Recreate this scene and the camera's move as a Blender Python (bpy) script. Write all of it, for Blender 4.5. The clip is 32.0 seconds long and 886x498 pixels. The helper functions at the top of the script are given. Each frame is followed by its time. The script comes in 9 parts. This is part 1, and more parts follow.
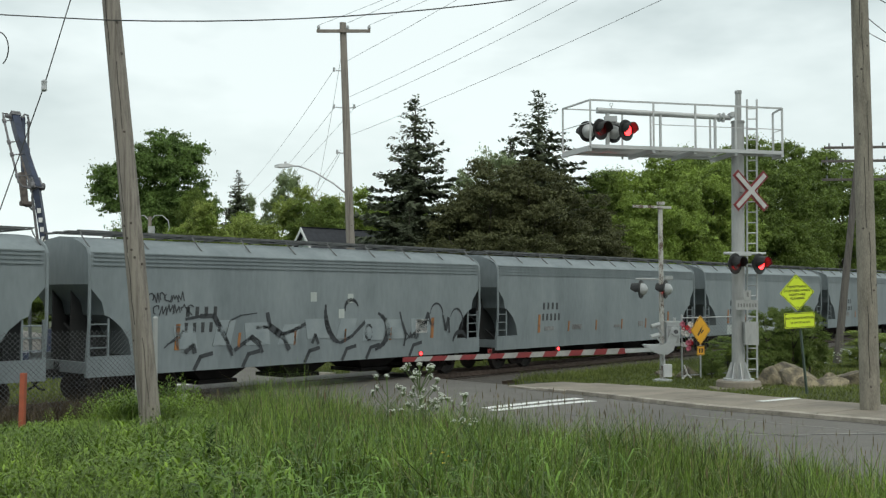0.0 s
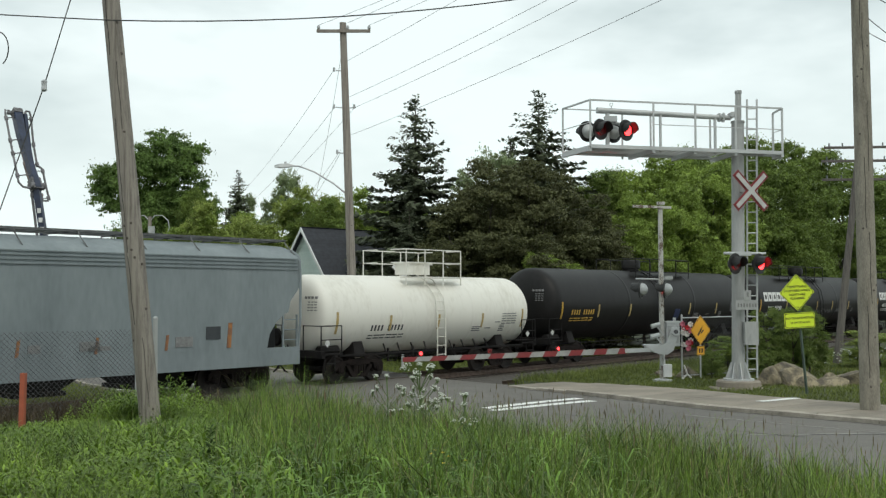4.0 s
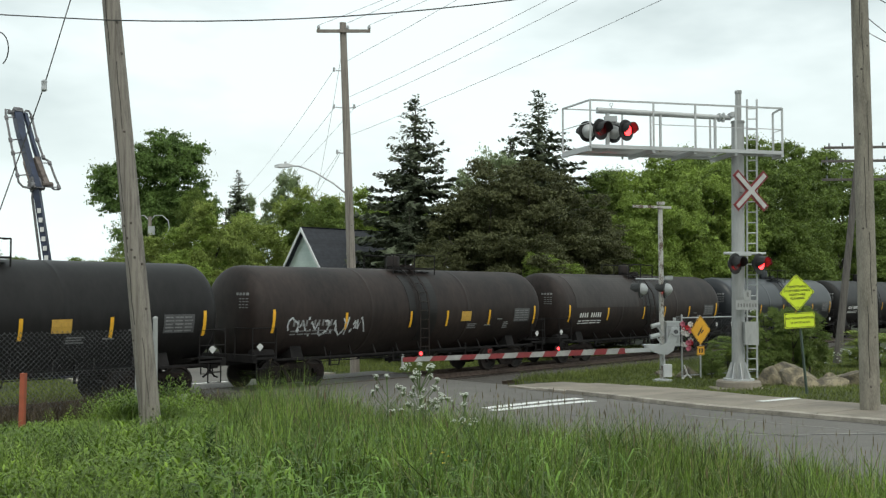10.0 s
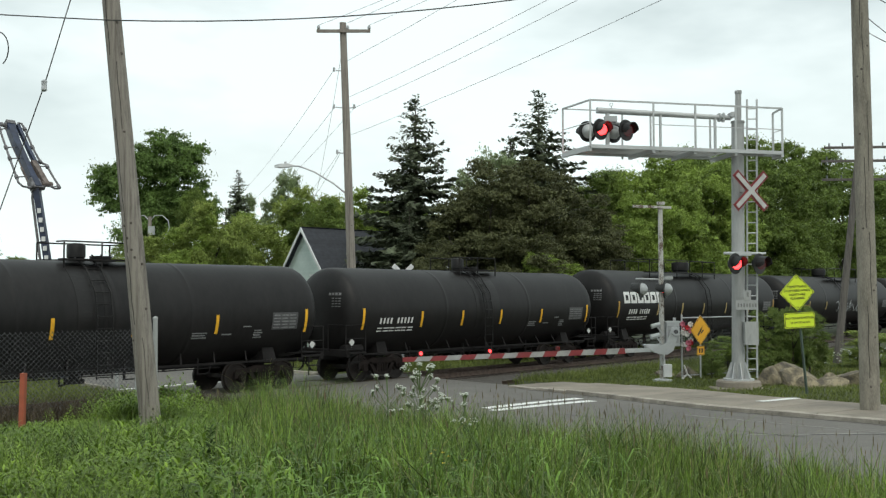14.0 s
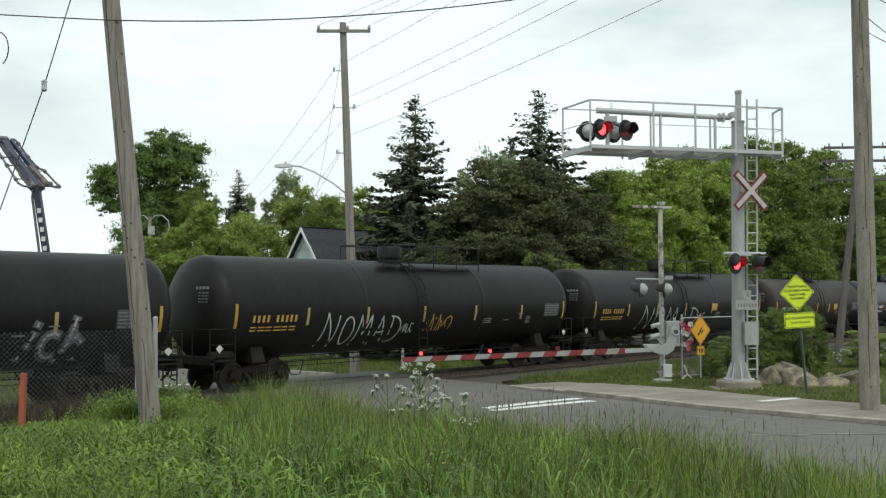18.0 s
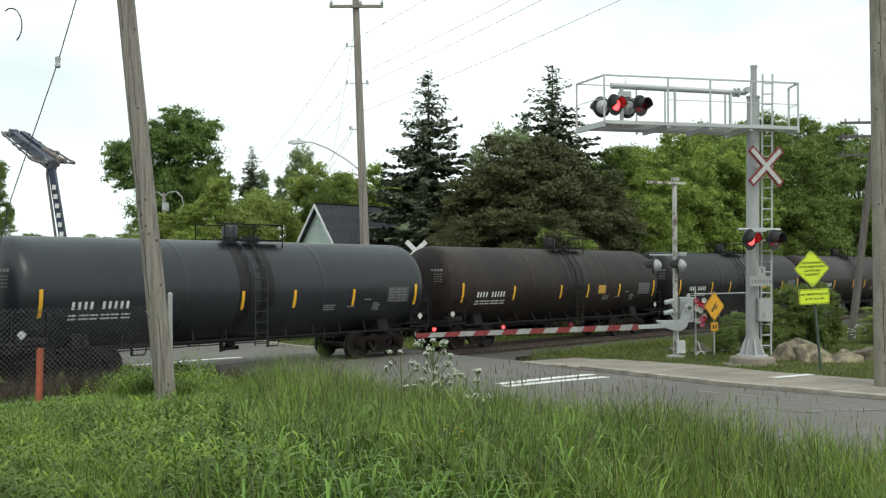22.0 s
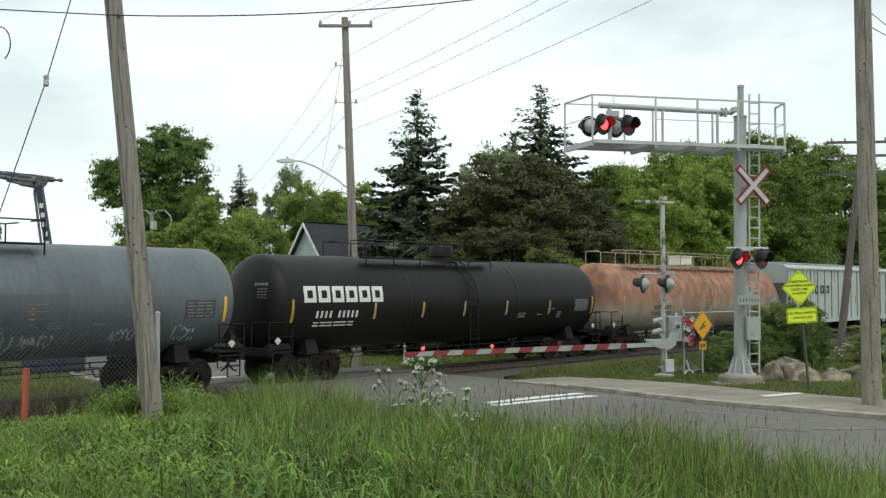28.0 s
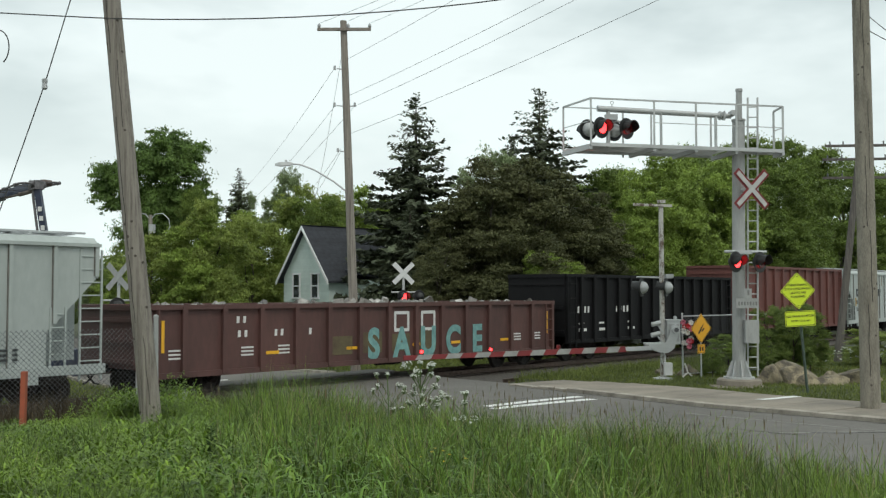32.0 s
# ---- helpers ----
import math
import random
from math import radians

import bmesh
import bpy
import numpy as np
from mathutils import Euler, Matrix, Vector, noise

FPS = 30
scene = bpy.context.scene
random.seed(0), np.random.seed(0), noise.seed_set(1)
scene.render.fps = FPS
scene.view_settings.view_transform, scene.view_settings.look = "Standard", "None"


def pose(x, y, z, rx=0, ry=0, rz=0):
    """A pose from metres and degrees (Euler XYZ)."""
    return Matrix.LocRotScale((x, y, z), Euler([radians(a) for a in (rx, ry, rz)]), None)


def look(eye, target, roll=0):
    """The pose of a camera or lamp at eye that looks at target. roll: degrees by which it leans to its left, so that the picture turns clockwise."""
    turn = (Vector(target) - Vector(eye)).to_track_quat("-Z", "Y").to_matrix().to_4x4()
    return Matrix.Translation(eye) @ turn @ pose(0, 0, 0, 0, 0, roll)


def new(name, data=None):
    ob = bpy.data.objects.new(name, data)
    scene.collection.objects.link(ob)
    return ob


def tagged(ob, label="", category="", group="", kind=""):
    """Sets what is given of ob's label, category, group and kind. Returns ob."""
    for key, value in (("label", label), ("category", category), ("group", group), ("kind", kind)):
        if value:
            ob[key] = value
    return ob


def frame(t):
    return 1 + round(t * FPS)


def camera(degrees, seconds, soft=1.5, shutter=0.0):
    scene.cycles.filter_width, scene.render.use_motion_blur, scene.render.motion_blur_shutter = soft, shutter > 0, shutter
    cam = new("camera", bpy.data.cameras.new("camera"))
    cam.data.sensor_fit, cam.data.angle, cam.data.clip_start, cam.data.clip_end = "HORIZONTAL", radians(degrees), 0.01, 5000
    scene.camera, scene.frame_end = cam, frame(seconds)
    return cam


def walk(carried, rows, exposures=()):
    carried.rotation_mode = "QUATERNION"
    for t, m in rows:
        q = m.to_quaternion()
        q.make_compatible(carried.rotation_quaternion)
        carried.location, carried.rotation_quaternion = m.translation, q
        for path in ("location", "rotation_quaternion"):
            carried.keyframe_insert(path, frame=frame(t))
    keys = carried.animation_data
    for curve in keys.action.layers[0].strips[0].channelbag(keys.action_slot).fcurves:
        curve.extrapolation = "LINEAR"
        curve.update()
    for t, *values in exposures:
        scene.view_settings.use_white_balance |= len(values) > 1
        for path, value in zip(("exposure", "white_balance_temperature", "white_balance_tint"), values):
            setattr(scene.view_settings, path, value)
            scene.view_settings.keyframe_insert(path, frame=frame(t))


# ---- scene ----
# Camera: a tripod beside a level crossing, turned once by hand.
cam = camera(47.46, 32.0, soft=1.3)
EYE = (0.0, 0.0, 3.0)
TILT, PAN = 2.54, 0.0


def aim(right, up):
    """Pose of the tripod head, turned by small angles in thousandths of a radian."""
    return pose(*EYE, 90 + TILT + math.degrees(up / 1000), 0, PAN - math.degrees(right / 1000))


HEAD = [(0, 0, 0), (18.2, 0, 0), (19.0, -0.5, -0.4), (19.5, -0.6, -0.3), (20.0, -0.2, 0), (20.2, -0.4, -3),
        (20.5, -2.2, -18.6), (20.8, -5.2, -29.5), (21.0, -6.7, -29.7), (21.5, -10.1, -24.6), (22.0, -13.2, -23.6),
        (22.5, -14.6, -22.7), (23.0, -14.9, -21.8), (23.5, -13.5, -19.6), (24.0, -11.2, -16.8), (24.5, -8.7, -14.6),
        (25.0, -6.7, -12.3), (25.5, -5.6, -10.6), (27.5, -2.2, -5.6), (28.0, -2.0, -5.0), (28.5, -1.7, -4.2),
        (29.0, -1.7, -3.9), (30.0, -1.1, -2.5), (31.0, -0.8, -2.0), (32.0, -0.6, -1.7)]
walk(cam, [(t, aim(r, u)) for t, r, u in HEAD],
     exposures=[(0, -0.10), (3.0, -0.10), (5.5, 0.02), (20, 0.02), (20.6, 0.06), (21.2, 0.22), (24.0, 0.24), (25.5, 0.16), (28.0, 0.06), (29.5, -0.08), (30.2, -0.17), (31.2, -0.19), (32.0, -0.10)])

# World: a bright overcast sky with soft cloud, and a weak broad sun behind it.
world = bpy.data.worlds.new("overcast_sky")
scene.world = world
world.use_nodes = True
wn, wl = world.node_tree.nodes, world.node_tree.links
wn.clear()
w_out, w_bg = wn.new("ShaderNodeOutputWorld"), wn.new("ShaderNodeBackground")
w_sky, w_co = wn.new("ShaderNodeTexSky"), wn.new("ShaderNodeTexCoord")
w_sky.sky_type, w_sky.sun_disc = "NISHITA", False
w_sky.sun_elevation, w_sky.sun_rotation = radians(52), radians(200)
w_map, w_noise, w_ramp, w_mix = (wn.new("ShaderNodeMapping"), wn.new("ShaderNodeTexNoise"),
                                 wn.new("ShaderNodeValToRGB"), wn.new("ShaderNodeMixRGB"))
w_map.inputs["Scale"].default_value = (2.6, 2.6, 7.0)
w_map.inputs["Location"].default_value = (-0.27, 0.1, 0.2)
w_noise.inputs["Scale"].default_value = 1.25
w_noise.inputs["Detail"].default_value = 5
w_noise.inputs["Roughness"].default_value = 0.5
w_ramp.color_ramp.elements[0].position, w_ramp.color_ramp.elements[1].position = 0.34, 0.58
w_ramp.color_ramp.elements[0].color = (5.7, 6.65, 6.65, 1)
w_ramp.color_ramp.elements[1].color = (8.8, 9.8, 9.7, 1)
w_mix.inputs["Fac"].default_value = 0.95
w_bg.inputs["Strength"].default_value = 0.112
wl.new(w_co.outputs["Generated"], w_map.inputs["Vector"])
wl.new(w_map.outputs["Vector"], w_noise.inputs["Vector"])
wl.new(w_noise.outputs["Fac"], w_ramp.inputs["Fac"])
wl.new(w_sky.outputs["Color"], w_mix.inputs["Color1"])
wl.new(w_ramp.outputs["Color"], w_mix.inputs["Color2"])
# the cloud thins to white towards the horizon
w_sep, w_low, w_haze = wn.new("ShaderNodeSeparateXYZ"), wn.new("ShaderNodeMapRange"), wn.new("ShaderNodeMixRGB")
for key, value in (("From Min", 0.06), ("From Max", 0.24), ("To Min", 0.75), ("To Max", 0.0)):
    w_low.inputs[key].default_value = value
w_haze.inputs["Color2"].default_value = (8.95, 10.0, 9.8, 1)
wl.new(w_co.outputs["Generated"], w_sep.inputs["Vector"])
wl.new(w_sep.outputs["Z"], w_low.inputs["Value"])
wl.new(w_low.outputs["Result"], w_haze.inputs["Fac"])
wl.new(w_mix.outputs["Color"], w_haze.inputs["Color1"])
wl.new(w_haze.outputs["Color"], w_bg.inputs["Color"])
wl.new(w_bg.outputs["Background"], w_out.inputs["Surface"])
sun = new("sun", bpy.data.lights.new("sun", "SUN"))
sun.data.energy, sun.data.angle, sun.data.color = 1.2, radians(25), (0.97, 0.93, 0.82)
sun.matrix_world = look((10, -20, 40), (0, 8, 0))


# ---------------------------------------------------------------- materials
MATS = {}


def mat(name, a, b=None, scale=3.0, rough=0.6, metal=0.0, bump=0.0, bscale=40.0, spread=(0.35, 0.65), island=0.0,
        stretch=(1, 1, 1), fine=0.25, glow=0.0, spec=0.5, rand=0.0, thin=0.0):
    """A surface with two scales of mottling between colours a and b, and fine relief."""
    if name in MATS:
        return MATS[name]
    m = bpy.data.materials.new(name)
    m.use_nodes = True
    n, l = m.node_tree.nodes, m.node_tree.links
    p = n["Principled BSDF"]
    b = b or tuple(c * 0.78 for c in a)
    co, mp = n.new("ShaderNodeTexCoord"), n.new("ShaderNodeMapping")
    mp.inputs["Scale"].default_value = stretch
    l.new(co.outputs["Object"], mp.inputs["Vector"])
    t1, t2 = n.new("ShaderNodeTexNoise"), n.new("ShaderNodeTexNoise")
    t1.inputs["Scale"].default_value, t1.inputs["Detail"].default_value = scale, 6
    t2.inputs["Scale"].default_value, t2.inputs["Detail"].default_value = scale * 9, 3
    for t in (t1, t2):
        l.new(mp.outputs["Vector"], t.inputs["Vector"])
    mixf = n.new("ShaderNodeMixRGB")
    mixf.inputs["Fac"].default_value = fine
    l.new(t1.outputs["Fac"], mixf.inputs["Color1"])
    l.new(t2.outputs["Fac"], mixf.inputs["Color2"])
    ramp = n.new("ShaderNodeValToRGB")
    ramp.color_ramp.elements[0].position, ramp.color_ramp.elements[1].position = spread
    ramp.color_ramp.elements[0].color, ramp.color_ramp.elements[1].color = (*b, 1), (*a, 1)
    l.new(mixf.outputs["Color"], ramp.inputs["Fac"])
    out = ramp.outputs["Color"]
    for amount, node, sock in ((island, "ShaderNodeNewGeometry", "Random Per Island"), (rand, "ShaderNodeObjectInfo", "Random")):
        if amount:
            g, hsv, mr = n.new(node), n.new("ShaderNodeHueSaturation"), n.new("ShaderNodeMapRange")
            mr.inputs["To Min"].default_value, mr.inputs["To Max"].default_value = 1 - amount, 1 + amount
            l.new(g.outputs[sock], mr.inputs["Value"])
            l.new(mr.outputs["Result"], hsv.inputs["Value"])
            l.new(out, hsv.inputs["Color"])
            out = hsv.outputs["Color"]
    l.new(out, p.inputs["Base Color"])
    p.inputs["Roughness"].default_value = rough
    p.inputs["Metallic"].default_value = metal
    p.inputs["Specular IOR Level"].default_value = spec
    if bump:
        bp, bt = n.new("ShaderNodeBump"), n.new("ShaderNodeTexNoise")
        bt.inputs["Scale"].default_value, bt.inputs["Detail"].default_value = bscale, 4
        l.new(mp.outputs["Vector"], bt.inputs["Vector"])
        l.new(bt.outputs["Fac"], bp.inputs["Height"])
        bp.inputs["Strength"].default_value, bp.inputs["Distance"].default_value = bump, 0.02
        l.new(bp.outputs["Normal"], p.inputs["Normal"])
    if glow:
        l.new(out, p.inputs["Emission Color"])
        p.inputs["Emission Strength"].default_value = glow
    if thin:
        tr, ms, mo = n.new("ShaderNodeBsdfTranslucent"), n.new("ShaderNodeMixShader"), n["Material Output"]
        l.new(out, tr.inputs["Color"])
        ms.inputs["Fac"].default_value = thin
        l.new(p.outputs["BSDF"], ms.inputs[1])
        l.new(tr.outputs["BSDF"], ms.inputs[2])
        l.new(ms.outputs["Shader"], mo.inputs["Surface"])
    MATS[name] = m
    return m


# ---------------------------------------------------------------- mesh helpers
class Mesh:
    """Collects faces of one mesh."""

    def __init__(self):
        self.v, self.f = [], []

    def add(self, verts, faces):
        k = len(self.v)
        self.v.extend(verts)
        self.f.extend([tuple(i + k for i in q) for q in faces])
        return self

    def box(self, c, s, m=None, top=1.0):
        """A box at c of size s; m turns it about its centre; top narrows its upper face."""
        x, y, z = s[0] / 2, s[1] / 2, s[2] / 2
        vs = [(-x, -y, -z), (x, -y, -z), (x, y, -z), (-x, y, -z),
              (-x * top, -y * top, z), (x * top, -y * top, z), (x * top, y * top, z), (-x * top, y * top, z)]
        if m is not None:
            vs = [tuple(m @ Vector(q)) for q in vs]
        return self.add([(q[0] + c[0], q[1] + c[1], q[2] + c[2]) for q in vs],
                        [(3, 2, 1, 0), (4, 5, 6, 7), (0, 1, 5, 4), (1, 2, 6, 5), (2, 3, 7, 6), (3, 0, 4, 7)])

    def bar(self, p0, p1, w, h):
        """A square bar from p0 to p1."""
        p0, p1 = Vector(p0), Vector(p1)
        d = p1 - p0
        q = d.to_track_quat("X", "Z").to_matrix()
        return self.box((p0 + p1) / 2, (d.length, w, h), q)

    def cyl(self, p0, p1, r0, r1=None, n=10, caps=True):
        r1 = r0 if r1 is None else r1
        p0, p1 = Vector(p0), Vector(p1)
        q = (p1 - p0).to_track_quat("Z", "Y").to_matrix()
        vs = []
        for p, r in ((p0, r0), (p1, r1)):
            for i in range(n):
                a = 2 * math.pi * i / n
                vs.append(tuple(p + q @ Vector((r * math.cos(a), r * math.sin(a), 0))))
        fs = [(i, (i + 1) % n, n + (i + 1) % n, n + i) for i in range(n)]
        if caps:
            fs += [tuple(reversed(range(n))), tuple(range(n, 2 * n))]
        return self.add(vs, fs)

    def tube(self, pts, r, n=6):
        """One bent round bar through all the points."""
        pts = [Vector(q) for q in pts]
        rings = []
        for i, q in enumerate(pts):
            d = (pts[min(i + 1, len(pts) - 1)] - pts[max(i - 1, 0)]).normalized()
            m = d.to_track_quat("Z", "Y").to_matrix()
            if rings and i:
                ax = m @ Vector((1, 0, 0))
                old = last - d * last.dot(d)
                if old.length > 1e-4:
                    old.normalize()
                    m = Matrix((old, d.cross(old), d)).transposed()
            last = m @ Vector((1, 0, 0))
            rings.append([tuple(q + m @ Vector((r * math.cos(6.28319 * k / n), r * math.sin(6.28319 * k / n), 0))) for k in range(n)])
        return self.loft(rings)

    def lathe(self, prof, axis="x", n=24, c=(0, 0, 0)):
        """Turns the profile of (along, radius) about an axis through c."""
        vs, fs = [], []
        for a, r in prof:
            for i in range(n):
                t = 2 * math.pi * i / n
                u, w = r * math.cos(t), r * math.sin(t)
                q = {"x": (a, u, w), "y": (u, a, w), "z": (u, w, a)}[axis]
                vs.append((q[0] + c[0], q[1] + c[1], q[2] + c[2]))
        for k in range(len(prof) - 1):
            for i in range(n):
                j = (i + 1) % n
                fs.append((k * n + i, (k + 1) * n + i, (k + 1) * n + j, k * n + j))
        fs += [tuple(range(n)), tuple(reversed(range((len(prof) - 1) * n, len(prof) * n)))]
        return self.add(vs, fs)

    def loft(self, sections, close=True, caps=True):
        """Joins rings of equal length."""
        n, vs, fs = len(sections[0]), [p for s in sections for p in s], []
        for k in range(len(sections) - 1):
            for i in range(n if close else n - 1):
                j = (i + 1) % n
                fs.append((k * n + i, k * n + j, (k + 1) * n + j, (k + 1) * n + i))
        if caps and close:
            fs += [tuple(reversed(range(n))), tuple(range((len(sections) - 1) * n, len(sections) * n))]
        return self.add(vs, fs)

    def plate(self, poly, d):
        """A flat polygon given in order, thickened by the vector d."""
        n = len(poly)
        d = Vector(d)
        vs = [tuple(p) for p in poly] + [tuple(Vector(p) + d) for p in poly]
        return self.add(vs, [tuple(reversed(range(n))), tuple(range(n, 2 * n))] +
                        [(i, (i + 1) % n, n + (i + 1) % n, n + i) for i in range(n)])

    def data(self, name, material, smooth=0, weld=False):
        me = bpy.data.meshes.new(name)
        me.from_pydata(self.v, [], self.f)
        b = bmesh.new()
        b.from_mesh(me)
        if weld:
            bmesh.ops.remove_doubles(b, verts=b.verts, dist=0.0002)
        bmesh.ops.recalc_face_normals(b, faces=b.faces)
        if smooth:
            for f in b.faces:
                f.smooth = True
            lim = radians(smooth)
            for e in b.edges:
                e.smooth = len(e.link_faces) == 2 and e.calc_face_angle(0) < lim
        b.to_mesh(me)
        b.free()
        me.materials.append(material)
        return me


def part(name, mesh, material, parent=None, label="", at=None, smooth=0, weld=False):
    """Links a mesh as one object under a thing or a part."""
    data = mesh if isinstance(mesh, bpy.types.Mesh) else mesh.data(name, material, smooth, weld)
    ob = new(name, data)
    if parent is not None:
        ob.parent = parent
    if at is not None:
        ob.matrix_basis = at
    if label:
        tagged(ob, label)
    return ob


def thing(name, m, label, category, group="", kind=""):
    ob = new(name)
    ob.empty_display_size = 0.2
    ob.matrix_basis = m
    return tagged(ob, label, category, group, kind)


def sheet(name, verts, quads, material, smooth=True):
    """A large mesh from arrays: verts (n,3), quads (m,3 or 4)."""
    me = bpy.data.meshes.new(name)
    verts, quads = np.asarray(verts, dtype=np.float32), np.asarray(quads, dtype=np.int32)
    k = quads.shape[1]
    me.vertices.add(len(verts))
    me.vertices.foreach_set("co", verts.ravel())
    me.loops.add(quads.size)
    me.loops.foreach_set("vertex_index", quads.ravel())
    me.polygons.add(len(quads))
    me.polygons.foreach_set("loop_start", np.arange(0, quads.size, k, dtype=np.int32))
    me.polygons.foreach_set("use_smooth", np.full(len(quads), smooth))
    me.update(calc_edges=True)
    me.materials.append(material)
    return me


# ---------------------------------------------------------------- plan of the place
TRACK = Vector((-33.72, 0.99, 0.0))              # a point of the track's centre line, rail tops at z = 0
ALONG = Vector((0.662, 0.749, 0.0)).normalized()
HEADING = math.degrees(math.atan2(ALONG.y, ALONG.x))
KERB = Vector((2.6, 31.7, 0.0))                  # a point of the kerb line
OUT = Vector((-0.53, 0.85, 0.0)).normalized()    # along the road, away over the track
ACROSS = Vector((-0.85, -0.53, 0.0)).normalized()
ROAD_W = 9.4


def smooth(a, b, x):
    t = np.clip((x - a) / (b - a), 0, 1)
    return t * t * (3 - 2 * t)


def off_track(x, y):
    """Distance from the track's centre line, towards the camera."""
    return (x - TRACK.x) * ALONG.y - (y - TRACK.y) * ALONG.x


def over_road(x, y):
    """Distance from the kerb, over the road."""
    return (x - KERB.x) * ACROSS.x + (y - KERB.y) * ACROSS.y


LAND_Q = (-400, -60, -12, -5.6, -3.2, -2.7, 2.7, 3.4, 5, 8, 12.7, 18.6, 24, 40, 400)
LAND_Z = (-1.0, -0.9, -0.75, -0.5, -0.42, -0.42, -0.42, -0.25, 0.03, 0.12, 0.25, 0.45, 0.62, 0.7, 0.7)
ROAD_Q = (-400, -60, -12, -5.6, -2.4, 2.4, 5, 8, 12.7, 18.6, 24, 40, 400)
ROAD_Z = (-1.0, -0.9, -0.75, -0.5, -0.015, -0.015, 0.05, 0.12, 0.25, 0.45, 0.62, 0.7, 0.7)


def road_z(x, y):
    return np.interp(off_track(x, y), ROAD_Q, ROAD_Z)


def land_z(x, y):
    """Height of the ground: falls to the track, with a bank on the grassy side of the road."""
    q, c = off_track(x, y), over_road(x, y)
    z = np.interp(q, LAND_Q, LAND_Z)
    z = z + smooth(9.5, 10.6, c) * smooth(9, 22, q) * 0.42 + smooth(10.6, 17.5, c) * smooth(5, 14, q) * 0.36 + smooth(9.6, 14, c) * smooth(3.6, 6, q) * 0.2
    z = z + 0.05 * np.sin(x * 0.9 + 1) * np.cos(y * 0.7) * smooth(5, 9, q) * smooth(9.8, 13, c)
    inside = (c > -1.5) & (c < ROAD_W - 0.9)
    return np.where(inside, np.minimum(road_z(x, y), z) - 0.12, z)


def on_land(x, y, lift=0.0):
    return (x, y, float(land_z(np.array(x), np.array(y))) + lift)


def on_track(s, side=0.0, z=0.0):
    """A point s metres along the track, side metres away from the camera's side."""
    p = TRACK + ALONG * s + Vector((-ALONG.y, ALONG.x, 0)) * side
    return Vector((p.x, p.y, z))


def at_road(k, c):
    """A point k metres along the road beyond the kerb's end and c metres over it."""
    return KERB + OUT * k + ACROSS * c


def kerb_c(k):
    """The pavement's kerb swings out over the old kerb line."""
    return float(np.interp(k, (-40, -9.2, -5.6, -3.0, -1.0, 1.0), (1.68, 1.68, 1.12, 0.84, 0.72, 0.7)))


def back_c(k):
    return float(np.interp(k, (-40, -11, -8.4, -6.0, -2.5, 0.3), (-0.92, -0.92, -1.07, -1.5, -1.66, -1.4)))


GREEN = mat("meadow_soil", (0.055, 0.068, 0.022), (0.030, 0.033, 0.014), 0.5, 0.9, bump=0.6, bscale=9)
ASPHALT = mat("asphalt", (0.172, 0.160, 0.144), (0.108, 0.101, 0.092), 0.35, 0.85, bump=0.35, bscale=120, spread=(0.3, 0.7), fine=0.4)
CONCRETE = mat("concrete", (0.29, 0.252, 0.205), (0.19, 0.165, 0.135), 1.1, 0.85, bump=0.2, bscale=60, rand=0.07)
KERBSTONE = mat("kerb_concrete", (0.44, 0.395, 0.335), (0.20, 0.18, 0.15), 2.2, 0.85, bump=0.3, bscale=45)
ROADPAINT = mat("road_paint", (0.80, 0.80, 0.78), (0.50, 0.50, 0.48), 5, 0.6, spread=(0.25, 0.5), fine=0.5)
BALLAST = mat("ballast", (0.115, 0.102, 0.09), (0.038, 0.033, 0.029), 9, 0.95, bump=1.0, bscale=26, fine=0.5)
TIMBER = mat("weathered_timber", (0.285, 0.255, 0.222), (0.135, 0.118, 0.102), 2.2, 0.85, bump=0.9, bscale=9, stretch=(9, 9, 0.22), rand=0.08, fine=0.35, spread=(0.36, 0.56))
SLEEPERWOOD = mat("creosoted_timber", (0.075, 0.06, 0.05), (0.035, 0.03, 0.026), 4, 0.9, bump=0.5, bscale=25, rand=0.2)
RAILSTEEL = mat("rail_steel", (0.16, 0.12, 0.10), (0.08, 0.055, 0.045), 6, 0.55, metal=0.6)

# ---------------------------------------------------------------- ground, road, track
def axis(*runs):
    out = []
    for a, b, step in runs:
        out += list(np.arange(a, b, step))
    return np.array(out + [runs[-1][1]])


def ground_sheet():
    xs = axis((-2600, -300, 460), (-300, -60, 24), (-60, -24, 4), (-24, 26, 0.8), (26, 60, 4), (60, 300, 24), (300, 2600, 460))
    ys = axis((-600, -60, 90), (-60, -6, 6), (-6, 60, 0.8), (60, 140, 5), (140, 400, 26), (400, 3400, 500))
    gx, gy = np.meshgrid(xs, ys)
    v = np.stack([gx.ravel(), gy.ravel(), land_z(gx, gy).ravel()], 1)
    nx, ny = len(xs), len(ys)
    i = (np.arange(ny - 1)[:, None] * nx + np.arange(nx - 1)[None]).ravel()
    ob = new("ground", sheet("ground", v, np.stack([i, i + 1, i + nx + 1, i + nx], 1), GREEN))
    tagged(ob, "soil and rough turf of a grassy verge", "ground", kind="structure")


